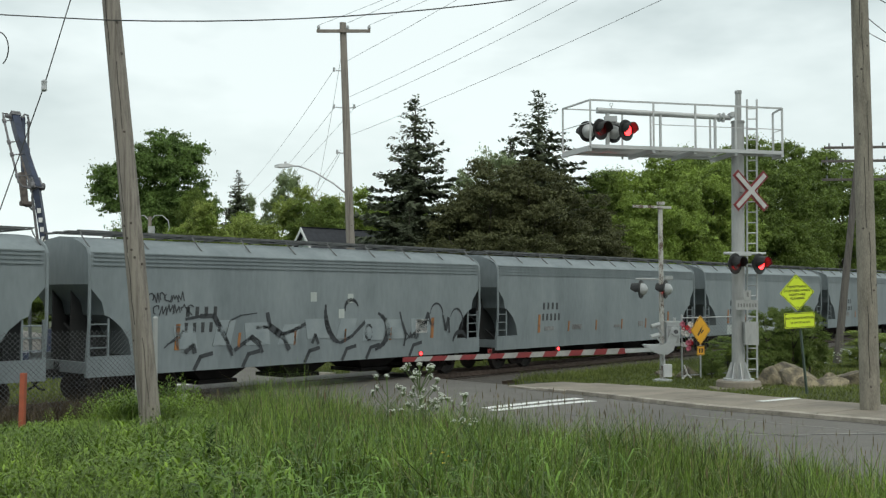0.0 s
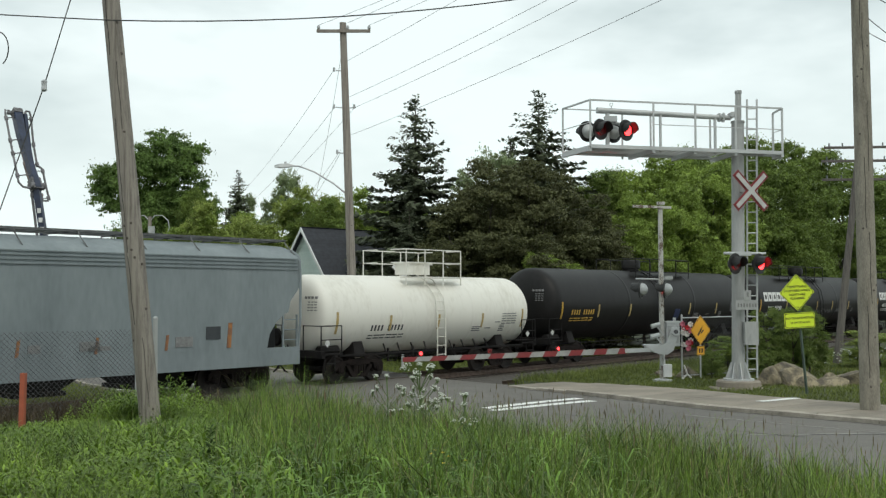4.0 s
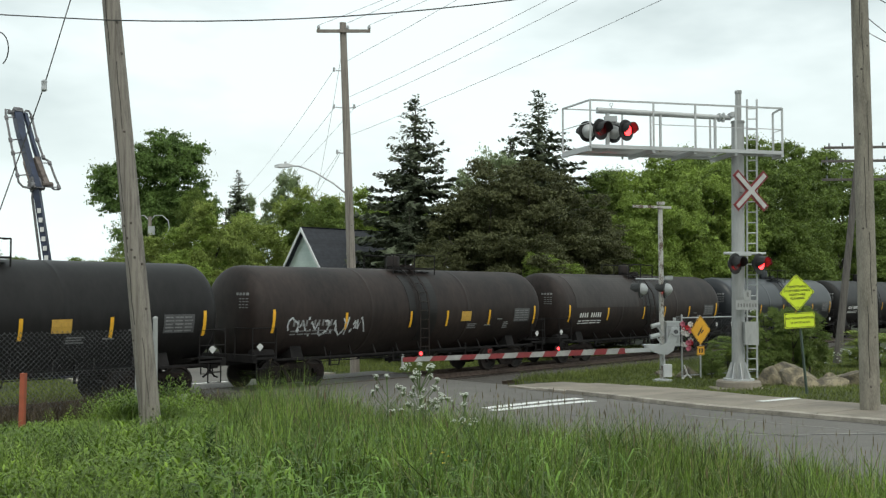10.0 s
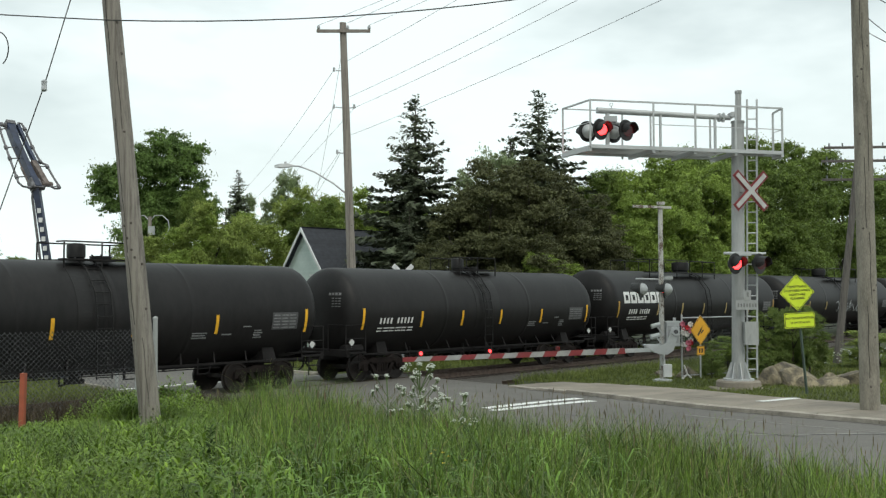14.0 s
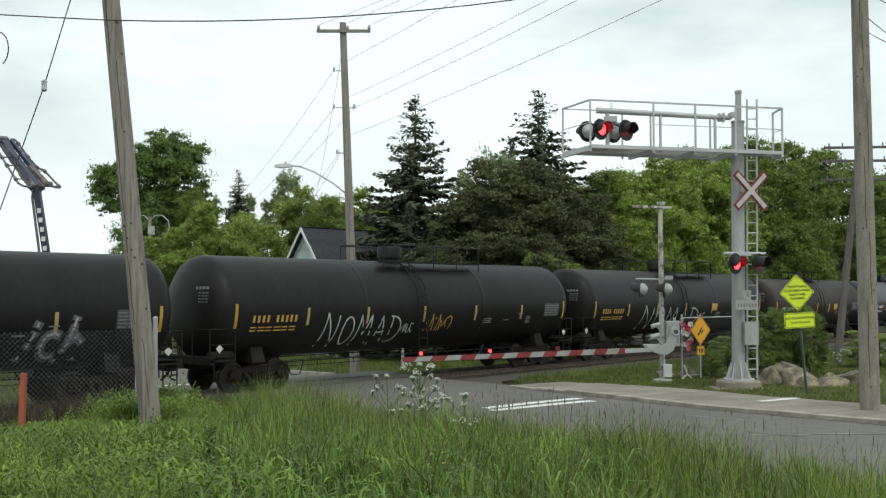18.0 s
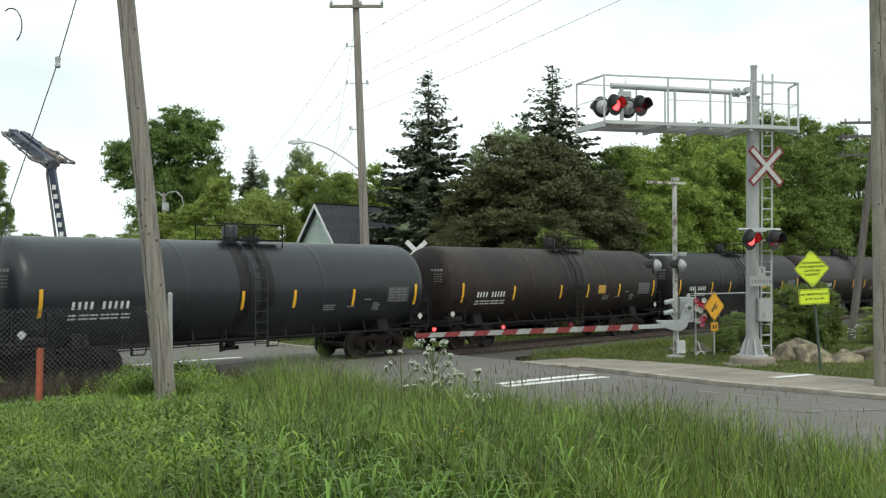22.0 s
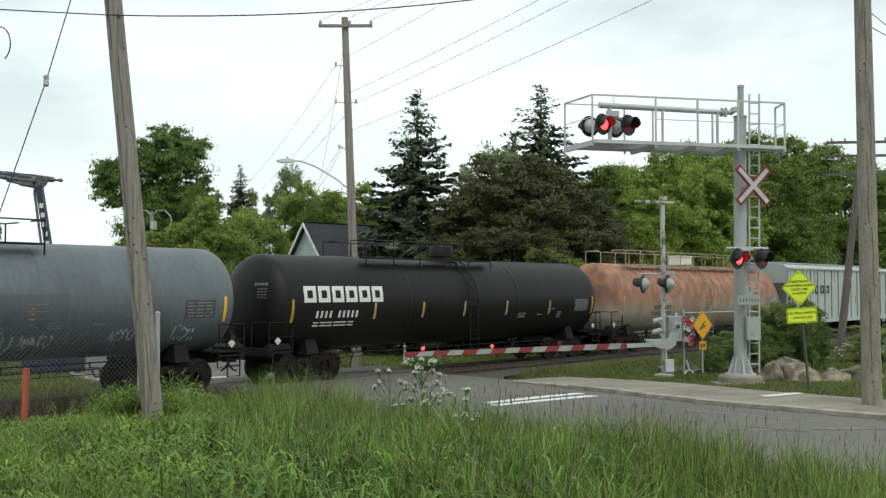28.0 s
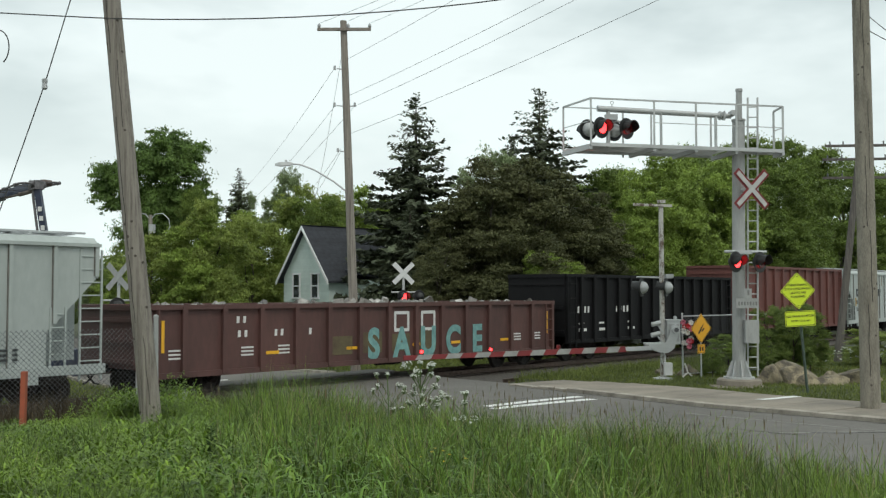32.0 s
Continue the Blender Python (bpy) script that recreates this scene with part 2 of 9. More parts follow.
def road_sheet():
    ks = axis((-60, -16, 4), (-16, 30, 0.5), (30, 120, 6))
    cs = np.linspace(0, ROAD_W, 12)
    v, f = [], []
    for k in ks:
        for c in cs:
            p = at_road(k, c)
            crown = 0.07 * (1 - ((c - ROAD_W / 2) / (ROAD_W / 2)) ** 2) * float(smooth(3, 6, abs(off_track(p.x, p.y))))
            v.append((p.x, p.y, float(road_z(p.x, p.y)) + crown))
    n = len(cs)
    for a in range(len(ks) - 1):
        for b in range(n - 1):
            f.append((a * n + b, a * n + b + 1, a * n + n + b + 1, a * n + n + b))
    ob = new("road", sheet("road", v, f, ASPHALT))
    tagged(ob, "worn grey asphalt road with patched cracks", "road", kind="structure")
    return ob


def road_marking(name, k0, k1, c0, c1, parent, label, skew=0.0):
    m = Mesh()
    n = 14
    for i in range(n):
        a, b = c0 + (c1 - c0) * i / n, c0 + (c1 - c0) * (i + 1) / n
        ps = []
        for k, c in ((k0, a), (k1, a), (k1, b), (k0, b)):
            p = at_road(k + skew * (c - c0), c)
            crown = 0.07 * (1 - ((c - ROAD_W / 2) / (ROAD_W / 2)) ** 2) * float(smooth(3, 6, abs(off_track(p.x, p.y))))
            ps.append((p.x, p.y, float(road_z(p.x, p.y)) + max(0.0, crown) + 0.006))
        m.plate(ps, (0, 0, 0.004))
    return part(name, m, ROADPAINT, parent, label)


def road_seams(road):
    """Sealed cracks and patch edges in the asphalt."""
    rng = random.Random(17)
    TAR = mat("tar_seam", (0.045, 0.043, 0.042), (0.03, 0.03, 0.03), 8, 0.6)
    PALE = mat("worn_patch_edge", (0.34, 0.33, 0.31), (0.20, 0.19, 0.18), 9, 0.8, spread=(0.3, 0.6), fine=0.5)
    DUST = mat("kerbside_grit", (0.12, 0.108, 0.094), (0.06, 0.055, 0.05), 3, 0.95, bump=0.5, bscale=60)

    def lay(name, pts, w, material, lift):
        m, run = Mesh(), []
        for i, (k, c) in enumerate(pts):
            p = at_road(k, c)
            crown = 0.07 * (1 - ((c - ROAD_W / 2) / (ROAD_W / 2)) ** 2) * float(smooth(3, 6, abs(off_track(p.x, p.y))))
            run.append((Vector((p.x, p.y, float(road_z(p.x, p.y)) + crown + lift)), w * rng.uniform(0.5, 1.2)))
        for (p, a), (q, b) in zip(run, run[1:]):
            n = Vector((-(q - p).y, (q - p).x, 0)).normalized()
            m.plate([p - n * a / 2, q - n * b / 2, q + n * b / 2, p + n * a / 2], (0, 0, 0.003))
        part(name, m, material, road)
    for k0, c0, k1, c1, w, ink in ((-12.7, 5.4, -15.4, 2.2, 0.06, TAR), (-13.1, 5.0, -15.4, 2.0, 0.06, PALE), (-4.6, 1.0, -4.0, 7.0, 0.03, TAR),
                                   (-7.6, 4.9, -14.0, 4.5, 0.03, TAR), (-16.0, 2.9, -9.8, 3.1, 0.04, PALE)):
        n = 16
        pts = [(k0 + (k1 - k0) * i / n + rng.uniform(-0.05, 0.05), c0 + (c1 - c0) * i / n + rng.uniform(-0.05, 0.05)) for i in range(n + 1)]
        lay("seam", pts, w, ink, 0.003)
    for k in range(12):
        k0 = -14.5 + k * 1.1
        lay("kerb_grit", [(k0 + i * 0.2, kerb_c(k0 + i * 0.2) + 0.1 + rng.uniform(-0.03, 0.03)) for i in range(6)], 0.16, DUST, 0.002)


def pavement():
    walkway = thing("pavement", pose(0, 0, 0), "pale concrete pavement slabs beside the road", "pavement", kind="structure")
    rng = random.Random(3)

    def slab(k0, k1, c0, c1, h0, h1, name, material, far=None):
        d0, d1 = far or (c0, c1)
        m = Mesh()
        ring = [at_road(k0, c0), at_road(k1, d0), at_road(k1, d1), at_road(k0, c1)]
        low = [(p.x, p.y, float(road_z(p.x, p.y)) - 0.15) for p in ring]
        j = rng.uniform(-0.006, 0.006)
        top = [(p.x, p.y, float(road_z(p.x, p.y)) + h + j) for p, h in zip(ring, (h0, h0, h1, h1))]
        m.add(low + top, [(0, 1, 2, 3), (4, 5, 6, 7), (0, 1, 5, 4), (1, 2, 6, 5), (2, 3, 7, 6), (3, 0, 4, 7)])
        part(name, m, material, walkway)

    k = -36.0
    while k < -1.0:
        slab(k, k + 1.49, back_c(k), kerb_c(k) - 0.19, 0.13 - 0.05 * float(smooth(-5, -1, k)), 0.125 - 0.05 * float(smooth(-5, -1, k)), "slab", CONCRETE, (back_c(k + 1.49), kerb_c(k + 1.49) - 0.19))
        k += 1.5
    k = -36.0
    while k < -1.0:
        drop = 0.06 * float(smooth(-5, -1, k))
        slab(k, k + 1.48, kerb_c(k) - 0.185, kerb_c(k), 0.135 - drop, 0.12 - drop, "kerb", KERBSTONE, (kerb_c(k + 1.48) - 0.185, kerb_c(k + 1.48)))
        k += 1.5
    for k in np.arange(14.0, 50.0, 3.0):
        slab(k, k + 2.98, -0.2, 0.0, 0.12, 0.11, "kerb", KERBSTONE)
        slab(k, k + 2.98, ROAD_W, ROAD_W + 0.2, 0.11, 0.12, "kerb", KERBSTONE)


def railway():
    bed = Mesh()
    rings = []
    for s in np.arange(-80, 421, 5.0):
        rings.append([tuple(on_track(s, y, z)) for y, z in ((-5.0, -0.75), (-4.45, -0.10 if s > 45 else -0.17), (-1.9, -0.2)) + ((1.9, -0.22), (3.1, -0.75))])
    bed.loft(rings)
    ob = tagged(part("ballast_bed", bed, BALLAST), "dark oily crushed-stone ballast", "ballast", kind="structure")
    rails = []
    for side in (-0.76, 0.76):
        m = Mesh()
        prof = [(-0.07, -0.17), (0.07, -0.17), (0.07, -0.155), (0.012, -0.13), (0.012, -0.045), (0.036, -0.035), (0.036, 0.0),
                (-0.036, 0.0), (-0.036, -0.035), (-0.012, -0.045), (-0.012, -0.13), (-0.07, -0.155)]
        m.loft([[tuple(on_track(s, side + a, z)) for a, z in prof] for s in np.arange(-80, 421, 10.0)])
        rails.append(tagged(part("rail", m, RAILSTEEL), "rusty steel rail with a worn bright head", "rail", kind="structure"))
    m = Mesh()
    m.loft([[tuple(on_track(s, -4.42 + a, z + 0.01)) for a, z in prof] for s in (49.0, 56.0, 64.0, 90.0)])
    tagged(part("rail", m, RAILSTEEL), "old unused rail along the edge of the lawn", "rail", kind="structure")
    tie = Mesh().box((0, 0, -0.26), (0.23, 2.6, 0.16)).data("sleeper", SLEEPERWOOD)
    far = Mesh()
    for i in range(int(500 / 0.55)):
        s = -80 + i * 0.55
        p = on_track(s)
        if 0 < over_road(p.x, p.y) < ROAD_W:
            continue
        if 28 < s < 100:
            o = part("sleeper", tie, None, ob)
            o.matrix_basis = pose(p.x, p.y, 0.0, 0, 0, HEADING + random.uniform(-0.6, 0.6))
        else:
            far.box((p.x, p.y, -0.26), (0.23, 2.6, 0.16), Matrix.Rotation(radians(HEADING), 3, "Z"))
    tagged(part("sleepers", far, SLEEPERWOOD, ob), kind="stuff")


ground_sheet()
road = road_sheet()
road_marking("stop_line", -5.82, -5.48, 2.1, 5.5, road, "worn white stop line", -0.13)
road_marking("stop_line", -4.98, -4.64, 1.84, 5.3, road, "worn white stop line", -0.2)
road_marking("stop_line", 12.9, 13.35, 5.0, 9.2, road, "worn white stop line")
road_seams(road)
road_marking("pavement_line", -9.55, -9.3, -1.05, 0.3, road, "white line across the pavement").location.z = 0.132
pavement()
railway()


# ---------------------------------------------------------------- the train
def ahead(t):
    """How far the train has rolled after t seconds."""
    return 15.0 * t + 0.000267 * t ** 3


BLACKSTEEL = mat("sooty_black_steel", (0.022, 0.020, 0.020), (0.011, 0.010, 0.010), 2.0, 0.75, bump=0.1, spec=0.15)
WHEELSTEEL = mat("wheel_steel", (0.030, 0.022, 0.019), (0.013, 0.011, 0.010), 5, 0.7, metal=0.2)
TRUCKSTEEL = mat("brake_dust_steel", (0.026, 0.020, 0.018), (0.011, 0.009, 0.009), 4, 0.85, spec=0.12)
YELLOW = mat("yellow_reflector", (0.85, 0.47, 0.03), (0.75, 0.38, 0.02), 6, 0.4)
AMBERSTRIPE = mat("dim_amber_reflector", (0.50, 0.30, 0.04), (0.38, 0.22, 0.03), 6, 0.5)
PALESTRIPE = mat("faded_reflector", (0.46, 0.34, 0.13), (0.34, 0.25, 0.11), 6, 0.5)
WHITEMARK = mat("white_stencil", (0.72, 0.72, 0.70), (0.48, 0.48, 0.47), 9, 0.7, spread=(0.2, 0.6), fine=0.5)
GREYMARK = mat("faint_stencil", (0.25, 0.25, 0.25), (0.12, 0.12, 0.12), 9, 0.7, fine=0.5)
DARKMARK = mat("dark_stencil", (0.045, 0.05, 0.053), (0.03, 0.033, 0.036), 9, 0.7)
YELLOWMARK = mat("ochre_stencil", (0.60, 0.36, 0.06), (0.42, 0.25, 0.05), 9, 0.7, fine=0.5)
SPRAYWHITE = mat("white_spray_paint", (0.55, 0.57, 0.58), (0.22, 0.23, 0.24), 4, 0.7, spread=(0.3, 0.6))
SPRAYTEAL = mat("teal_spray_paint", (0.22, 0.42, 0.40), (0.12, 0.26, 0.26), 4, 0.7)
SPRAYDARK = mat("dark_spray_paint", (0.045, 0.05, 0.055), (0.03, 0.035, 0.04), 4, 0.7)
GALV = mat("galvanised_steel", (0.50, 0.51, 0.52), (0.38, 0.39, 0.40), 4, 0.5, metal=0.35, bump=0.08)

WALKSTEEL = mat("grimy_walkway_steel", (0.15, 0.155, 0.155), (0.07, 0.07, 0.07), 3, 0.6, metal=0.2)

SHARED = {}


def shared(key, make):
    if key not in SHARED:
        SHARED[key] = make()
    return SHARED[key]


def wheelset_mesh():
    m = Mesh()
    prof = [(-0.0, 0.40), (0.0, 0.50), (0.03, 0.50), (0.035, 0.462), (0.14, 0.455), (0.14, 0.40), (0.10, 0.38), (0.085, 0.16), (0.14, 0.13), (0.14, 0.10)]
    for side in (-1, 1):
        m.lathe([(side * (0.70 + a), r) for a, r in prof], "y", 20)
    m.cyl((0, -1.12, 0), (0, 1.12, 0), 0.085, n=8)
    for side in (-1, 1):
        for i in range(3):
            a = 2 * math.pi * i / 3
            m.box((0.045 * math.cos(a), side * 1.13, 0.045 * math.sin(a)), (0.03, 0.03, 0.03))
    return m.data("wheelset", WHEELSTEEL, 40)


def side_frame_mesh():
    m = Mesh()
    top = [(-1.12, 0.62), (-1.0, 0.72), (-0.62, 0.73), (-0.35, 0.80), (0.35, 0.80), (0.62, 0.73), (1.0, 0.72), (1.12, 0.62)]
    m.plate([(x, -0.06, z) for x, z in top] + [(x, -0.06, z) for x, z in ((1.12, 0.44), (0.72, 0.44), (0.66, 0.60), (-0.66, 0.60), (-0.72, 0.44), (-1.12, 0.44))], (0, 0.12, 0))
    for e in (-1, 1):
        m.plate([(e * 0.66, -0.06, 0.66), (e * 0.34, -0.06, 0.20), (e * 0.24, -0.06, 0.28), (e * 0.50, -0.06, 0.66)], (0, 0.12, 0))
        m.plate([(e * 0.27, -0.06, 0.62), (e * 0.27, -0.06, 0.24), (e * 0.20, -0.06, 0.24), (e * 0.20, -0.06, 0.62)], (0, 0.12, 0))
        m.cyl((e * 0.889, -0.12, 0.457), (e * 0.889, 0.06, 0.457), 0.13, n=12)
        m.cyl((e * 0.889, -0.15, 0.457), (e * 0.889, -0.12, 0.457), 0.09, n=10)
    m.box((0, 0, 0.24), (0.62, 0.14, 0.10))
    for x in (-0.12, 0.0, 0.12):
        m.cyl((x, -0.02, 0.29), (x, -0.02, 0.58), 0.05, n=8)
    return m.data("side_frame", TRUCKSTEEL)


def truck(parent, x):
    t = new("bogie")
    t.parent, t.location = parent, (x, 0, 0)
    wheels = []
    for w in (-0.889, 0.889):
        o = part("wheelset", shared("wheelset", wheelset_mesh), None, t)
        o.location = (w, 0, 0.457)
        wheels.append(o)
    for y in (-1.0, 1.0):
        o = part("side_frame", shared("side_frame", side_frame_mesh), None, t)
        o.location = (0, y, 0)
    part("bolster", shared("bolster", lambda: Mesh().box((0, 0, 0.58), (0.4, 2.0, 0.26)).box((0, 0, 0.76), (0.5, 0.5, 0.14))
         .box((-0.38, 0, 0.42), (0.08, 1.7, 0.14)).box((0.38, 0, 0.42), (0.08, 1.7, 0.14)).data("bolster", TRUCKSTEEL)), None, t)
    return wheels


def coupler_mesh():
    m = Mesh().box((0.45, 0, 0.87), (0.9, 0.16, 0.2)).box((-0.02, 0.03, 0.87), (0.26, 0.30, 0.30)).box((-0.12, -0.1, 0.87), (0.14, 0.10, 0.28))
    m.tube([(0.3, 0.35, 0.72), (0.1, 0.35, 0.50), (-0.12, 0.2, 0.45)], 0.03, 6)
    return m.data("coupler", BLACKSTEEL)


def couplers(car, half):
    for e in (-1, 1):
        o = part("coupler", shared("coupler", coupler_mesh), None, car)
        o.matrix_basis = pose(e * half, 0, 0, 0, 0, 0 if e < 0 else 180)


class Skin:
    """The side of a car that carries its markings: maps (x, height) to a point on it."""

    def __init__(self, radius, mid, lift=0.008):
        self.r, self.mid, self.lift = radius, mid, lift

    def at(self, x, z, lift=None):
        e = self.lift if lift is None else lift
        if self.r is None:
            return (x, self.mid - e, z)
        h = max(-0.98, min(0.98, (z - self.mid) / self.r))
        r = self.r + e
        a = math.asin(h)
        return (x, -r * math.cos(a), self.mid + r * math.sin(a))

    def patch(self, m, x0, x1, z0, z1, slant=0.0, n=None):
        """A thin plate between two heights, leaning by slant."""
        n = n or max(1, int(abs(z1 - z0) / 0.12))
        a, b = [], []
        for i in range(n + 1):
            z = z0 + (z1 - z0) * i / n
            d = slant * i / n
            a.append((self.at(x0 + d, z), self.at(x1 + d, z)))
            b.append((self.at(x0 + d, z, -0.02), self.at(x1 + d, z, -0.02)))
        for i in range(n):
            m.add([a[i][0], a[i][1], a[i + 1][1], a[i + 1][0], b[i][0], b[i][1], b[i + 1][1], b[i + 1][0]],
                  [(0, 1, 2, 3), (0, 4, 5, 1), (3, 2, 6, 7), (0, 3, 7, 4), (1, 5, 6, 2)])
        return m

    def stroke(self, m, pts, w):
        """A brushed line over the side."""
        for (x0, z0), (x1, z1) in zip(pts, pts[1:]):
            k = max(1, int(math.hypot(x1 - x0, z1 - z0) / 0.25))
            for i in range(k):
                xa, za = x0 + (x1 - x0) * i / k, z0 + (z1 - z0) * i / k
                xb, zb = x0 + (x1 - x0) * (i + 1) / k, z0 + (z1 - z0) * (i + 1) / k
                d = math.hypot(xb - xa, zb - za) or 1
                ox, oz = -(zb - za) / d * w / 2, (xb - xa) / d * w / 2
                ex, ez = (xb - xa) / d * w / 4, (zb - za) / d * w / 4
                q = [(xa + ox - ex, za + oz - ez), (xa - ox - ex, za - oz - ez), (xb - ox + ex, zb - oz + ez), (xb + ox + ex, zb + oz + ez)]
                m.add([self.at(*c) for c in q], [(0, 1, 2, 3)])
        return m


def letter_blocks(skin, m, x, z, w, h, count, gaps=(), slim=0.6):
    """A row of plain blocks in place of lettering; gaps: indices left blank."""
    for i in range(count):
        if i in gaps:
            continue
        a, b = x + i * w, x + i * w + w * slim * 0.72
        skin.patch(m, a, b, z, z + h, h * 0.05)
    return m


def emblem_frames(car, skin, x, z, w, h, ink, label, slim=0.84, count=6):
    """A trade mark reduced to plain bold frames, one part each."""
    for i in range(count):
        m = Mesh()
        a, b, t = x + i * w, x + i * w + w * slim, h * 0.26
        skin.patch(m, a, b, z + h - t, z + h, 0.02)
        skin.patch(m, a, b, z, z + t, 0)
        skin.patch(m, a, a + t, z + t, z + h - t, 0)
        skin.patch(m, b - t, b, z + t, z + h - t, 0)
        part("emblem_frame", m, ink, car, label, weld=True)


def tank_body_mesh(half, r, mid, material, flat, n=36):
    d, k = r * 0.42, 0.60 if flat else 0.80
    half += r * 0.12
    prof = []
    for i in range(13):
        a = math.pi / 2 * i / 12
        prof.append((-half + d - d * max(0.0, math.cos(a)) ** k, max(0.02, r * math.sin(a) ** k)))
    seams = [-half * 0.34, half * 0.34]
    body = list(prof) + [(-half + d + 0.12, r)]
    for s in seams:
        body += [(s - 0.14, r), (s - 0.035, r), (s - 0.02, r + 0.005), (s + 0.02, r + 0.005), (s + 0.035, r), (s + 0.14, r)]
    body += [(half - d - 0.12, r)] + [(-x, rr) for x, rr in reversed(prof)]
    return Mesh().lathe(body, "x", n, (0, 0, mid)).data("tank", material, 35)


def tank_frame(car, half, thin):
    """Sills, end beams and saddles that carry the tank."""
    key = round(half, 1)
    if thin:
        for e in (-1, 1):
            part("stub_sill", shared(("stub", key, e), lambda: Mesh().box((e * (half - 1.6), 0, 0.92), (3.4, 0.5, 0.34)).data("stub_sill", BLACKSTEEL)), None, car)
    else:
        part("centre_sill", shared(("sill", key), lambda: Mesh().box((0, 0, 0.92), (2 * half + 0.4, 0.34, 0.30)).data("centre_sill", BLACKSTEEL)), None, car)
    for e in (-1, 1):
        part("end_beam", shared(("beam", key, e), lambda: Mesh().box((e * (half + 0.15), 0, 1.02), (0.12, 2.9, 0.22)).box((e * (half - 0.35), 0, 1.12), (0.9, 2.5, 0.03)).data("end_beam", BLACKSTEEL)), None, car)
        part("saddle", shared(("saddle", key, e), lambda: Mesh().box((e * (half - 1.75), 0, 1.15), (0.5, 2.4, 0.5), top=0.86).data("saddle", BLACKSTEEL)), None, car)


def side_rail_mesh(half, sag, y):
    """The walk-way edge or pipe that runs along under the tank."""
    m = Mesh()
    for y in (y,):
        if sag:
            m.tube([(-half + 2.6, y * 0.75, 0.86), (half - 2.6, y * 0.75, 0.86)], 0.022)
            m.tube([(-half + 2.6, y * 0.75, 0.72), (half - 2.6, y * 0.75, 0.72)], 0.012)
            for x in np.linspace(-half + 2.6, half - 2.6, 9):
                m.tube([(x, y * 0.75, 0.86), (x, y * 0.75, 0.70)], 0.018)
            for x in (-half + 3.1, half - 3.1):
                m.tube([(x - 0.25, y * 0.8, 0.84), (x - 0.05, y * 0.8, 0.45), (x + 0.3, y * 0.8, 0.45), (x + 0.45, y * 0.8, 0.84)], 0.022)
        else:
            m.box((0, y * 0.95, 0.96), (2 * half - 1.2, 0.06, 0.055))
            m.tube([(-half + 2.9, y * 0.6, 0.78), (half - 3.4, y * 0.6, 0.80)], 0.018)
            for x in np.linspace(-half + 2.8, half - 2.8, 9):
                m.bar((x, y * 0.95, 0.96), (x + 0.22, y * 0.70, 1.26), 0.04, 0.04)
            for x in (-half + 3.4, -0.9, 0.8, half - 4.2):
                m.bar((x, y * 0.6, 1.1), (x, y * 0.6, 0.62), 0.07, 0.05)
                m.tube([(x, y * 0.6, 0.64), (x + 0.4, y * 0.6, 0.64), (x + 0.5, y * 0.6, 0.95)], 0.022)
    return m.data("side_rail", BLACKSTEEL)


def end_rail_mesh(half, e):
    """Grab rail and step at one corner."""
    m = Mesh()
    x, y = -half - 0.22, e * 1.42
    m.tube([(x, y, 1.05), (x, y, 1.95), (x, e * 0.55, 1.95), (x, e * 0.55, 1.05)], 0.024)
    m.tube([(x + 0.15, y, 1.0), (x + 0.15, y, 0.42), (x + 0.6, y, 0.42), (x + 0.6, y, 1.0)], 0.024)
    m.box((x + 0.375, y, 0.72), (0.45, 0.12, 0.03)).box((x + 0.45, y, 1.03), (0.95, 0.06, 0.06))
    m.tube([(x, y, 1.95), (x + 0.9, y, 1.95), (x + 0.9, y, 1.05)], 0.024)
    m.tube([(x, y, 1.5), (x + 0.9, y, 1.5)], 0.018)
    return m.data("end_rail", BLACKSTEEL)


def brake_gear_mesh(half):
    """Brake wheel, its chain rod and the air cylinder."""
    x = -half - 0.26
    m = Mesh().tube([(x + 0.1, 0.2, 1.0), (x + 0.5, 0.9, 1.6)], 0.04)
    m.lathe([(-0.12, 0.28), (-0.1, 0.30), (0.0, 0.30), (0.02, 0.26)], "x", 14, (x, 0.75, 1.55))
    m.cyl((x + 0.3, -1.0, 1.12), (x + 1.1, -1.0, 1.12), 0.17, n=10).tube([(x + 0.5, 0.9, 1.6), (x + 0.6, -0.8, 1.15)], 0.03)
    return m.data("brake_gear", BLACKSTEEL)


def dome_mesh(r, mid, style, material):
    top = mid + r
    m = Mesh()
    if style == "pressure":
        m.lathe([(-0.1, 0.38), (0.08, 0.38), (0.12, 0.45), (0.46, 0.46), (0.54, 0.41), (0.56, 0.0)], "z", 18, (0, 0, top))
    elif style == "valve":
        m.lathe([(-0.12, 0.22), (0.08, 0.22), (0.10, 0.25), (0.42, 0.25), (0.48, 0.21), (0.50, 0.0)], "z", 16, (0, 0, top))
        m.cyl((0.75, 0, top - 0.1), (0.75, 0, top + 0.10), 0.27, n=14)
        m.cyl((0.75, 0, top + 0.10), (0.75, 0, top + 0.15), 0.31, n=14)
        for k in range(6):
            m.cyl((0.75 + 0.27 * math.cos(k * 1.047), 0.27 * math.sin(k * 1.047), top + 0.05), (0.75 + 0.27 * math.cos(k * 1.047), 0.27 * math.sin(k * 1.047), top + 0.19), 0.03, n=6)
    else:
        m.box((0, 0, top + 0.26), (1.1, 0.75, 0.42))
        m.box((0, 0, top + 0.49), (1.2, 0.85, 0.05))
    return m.data("dome", material, 35)


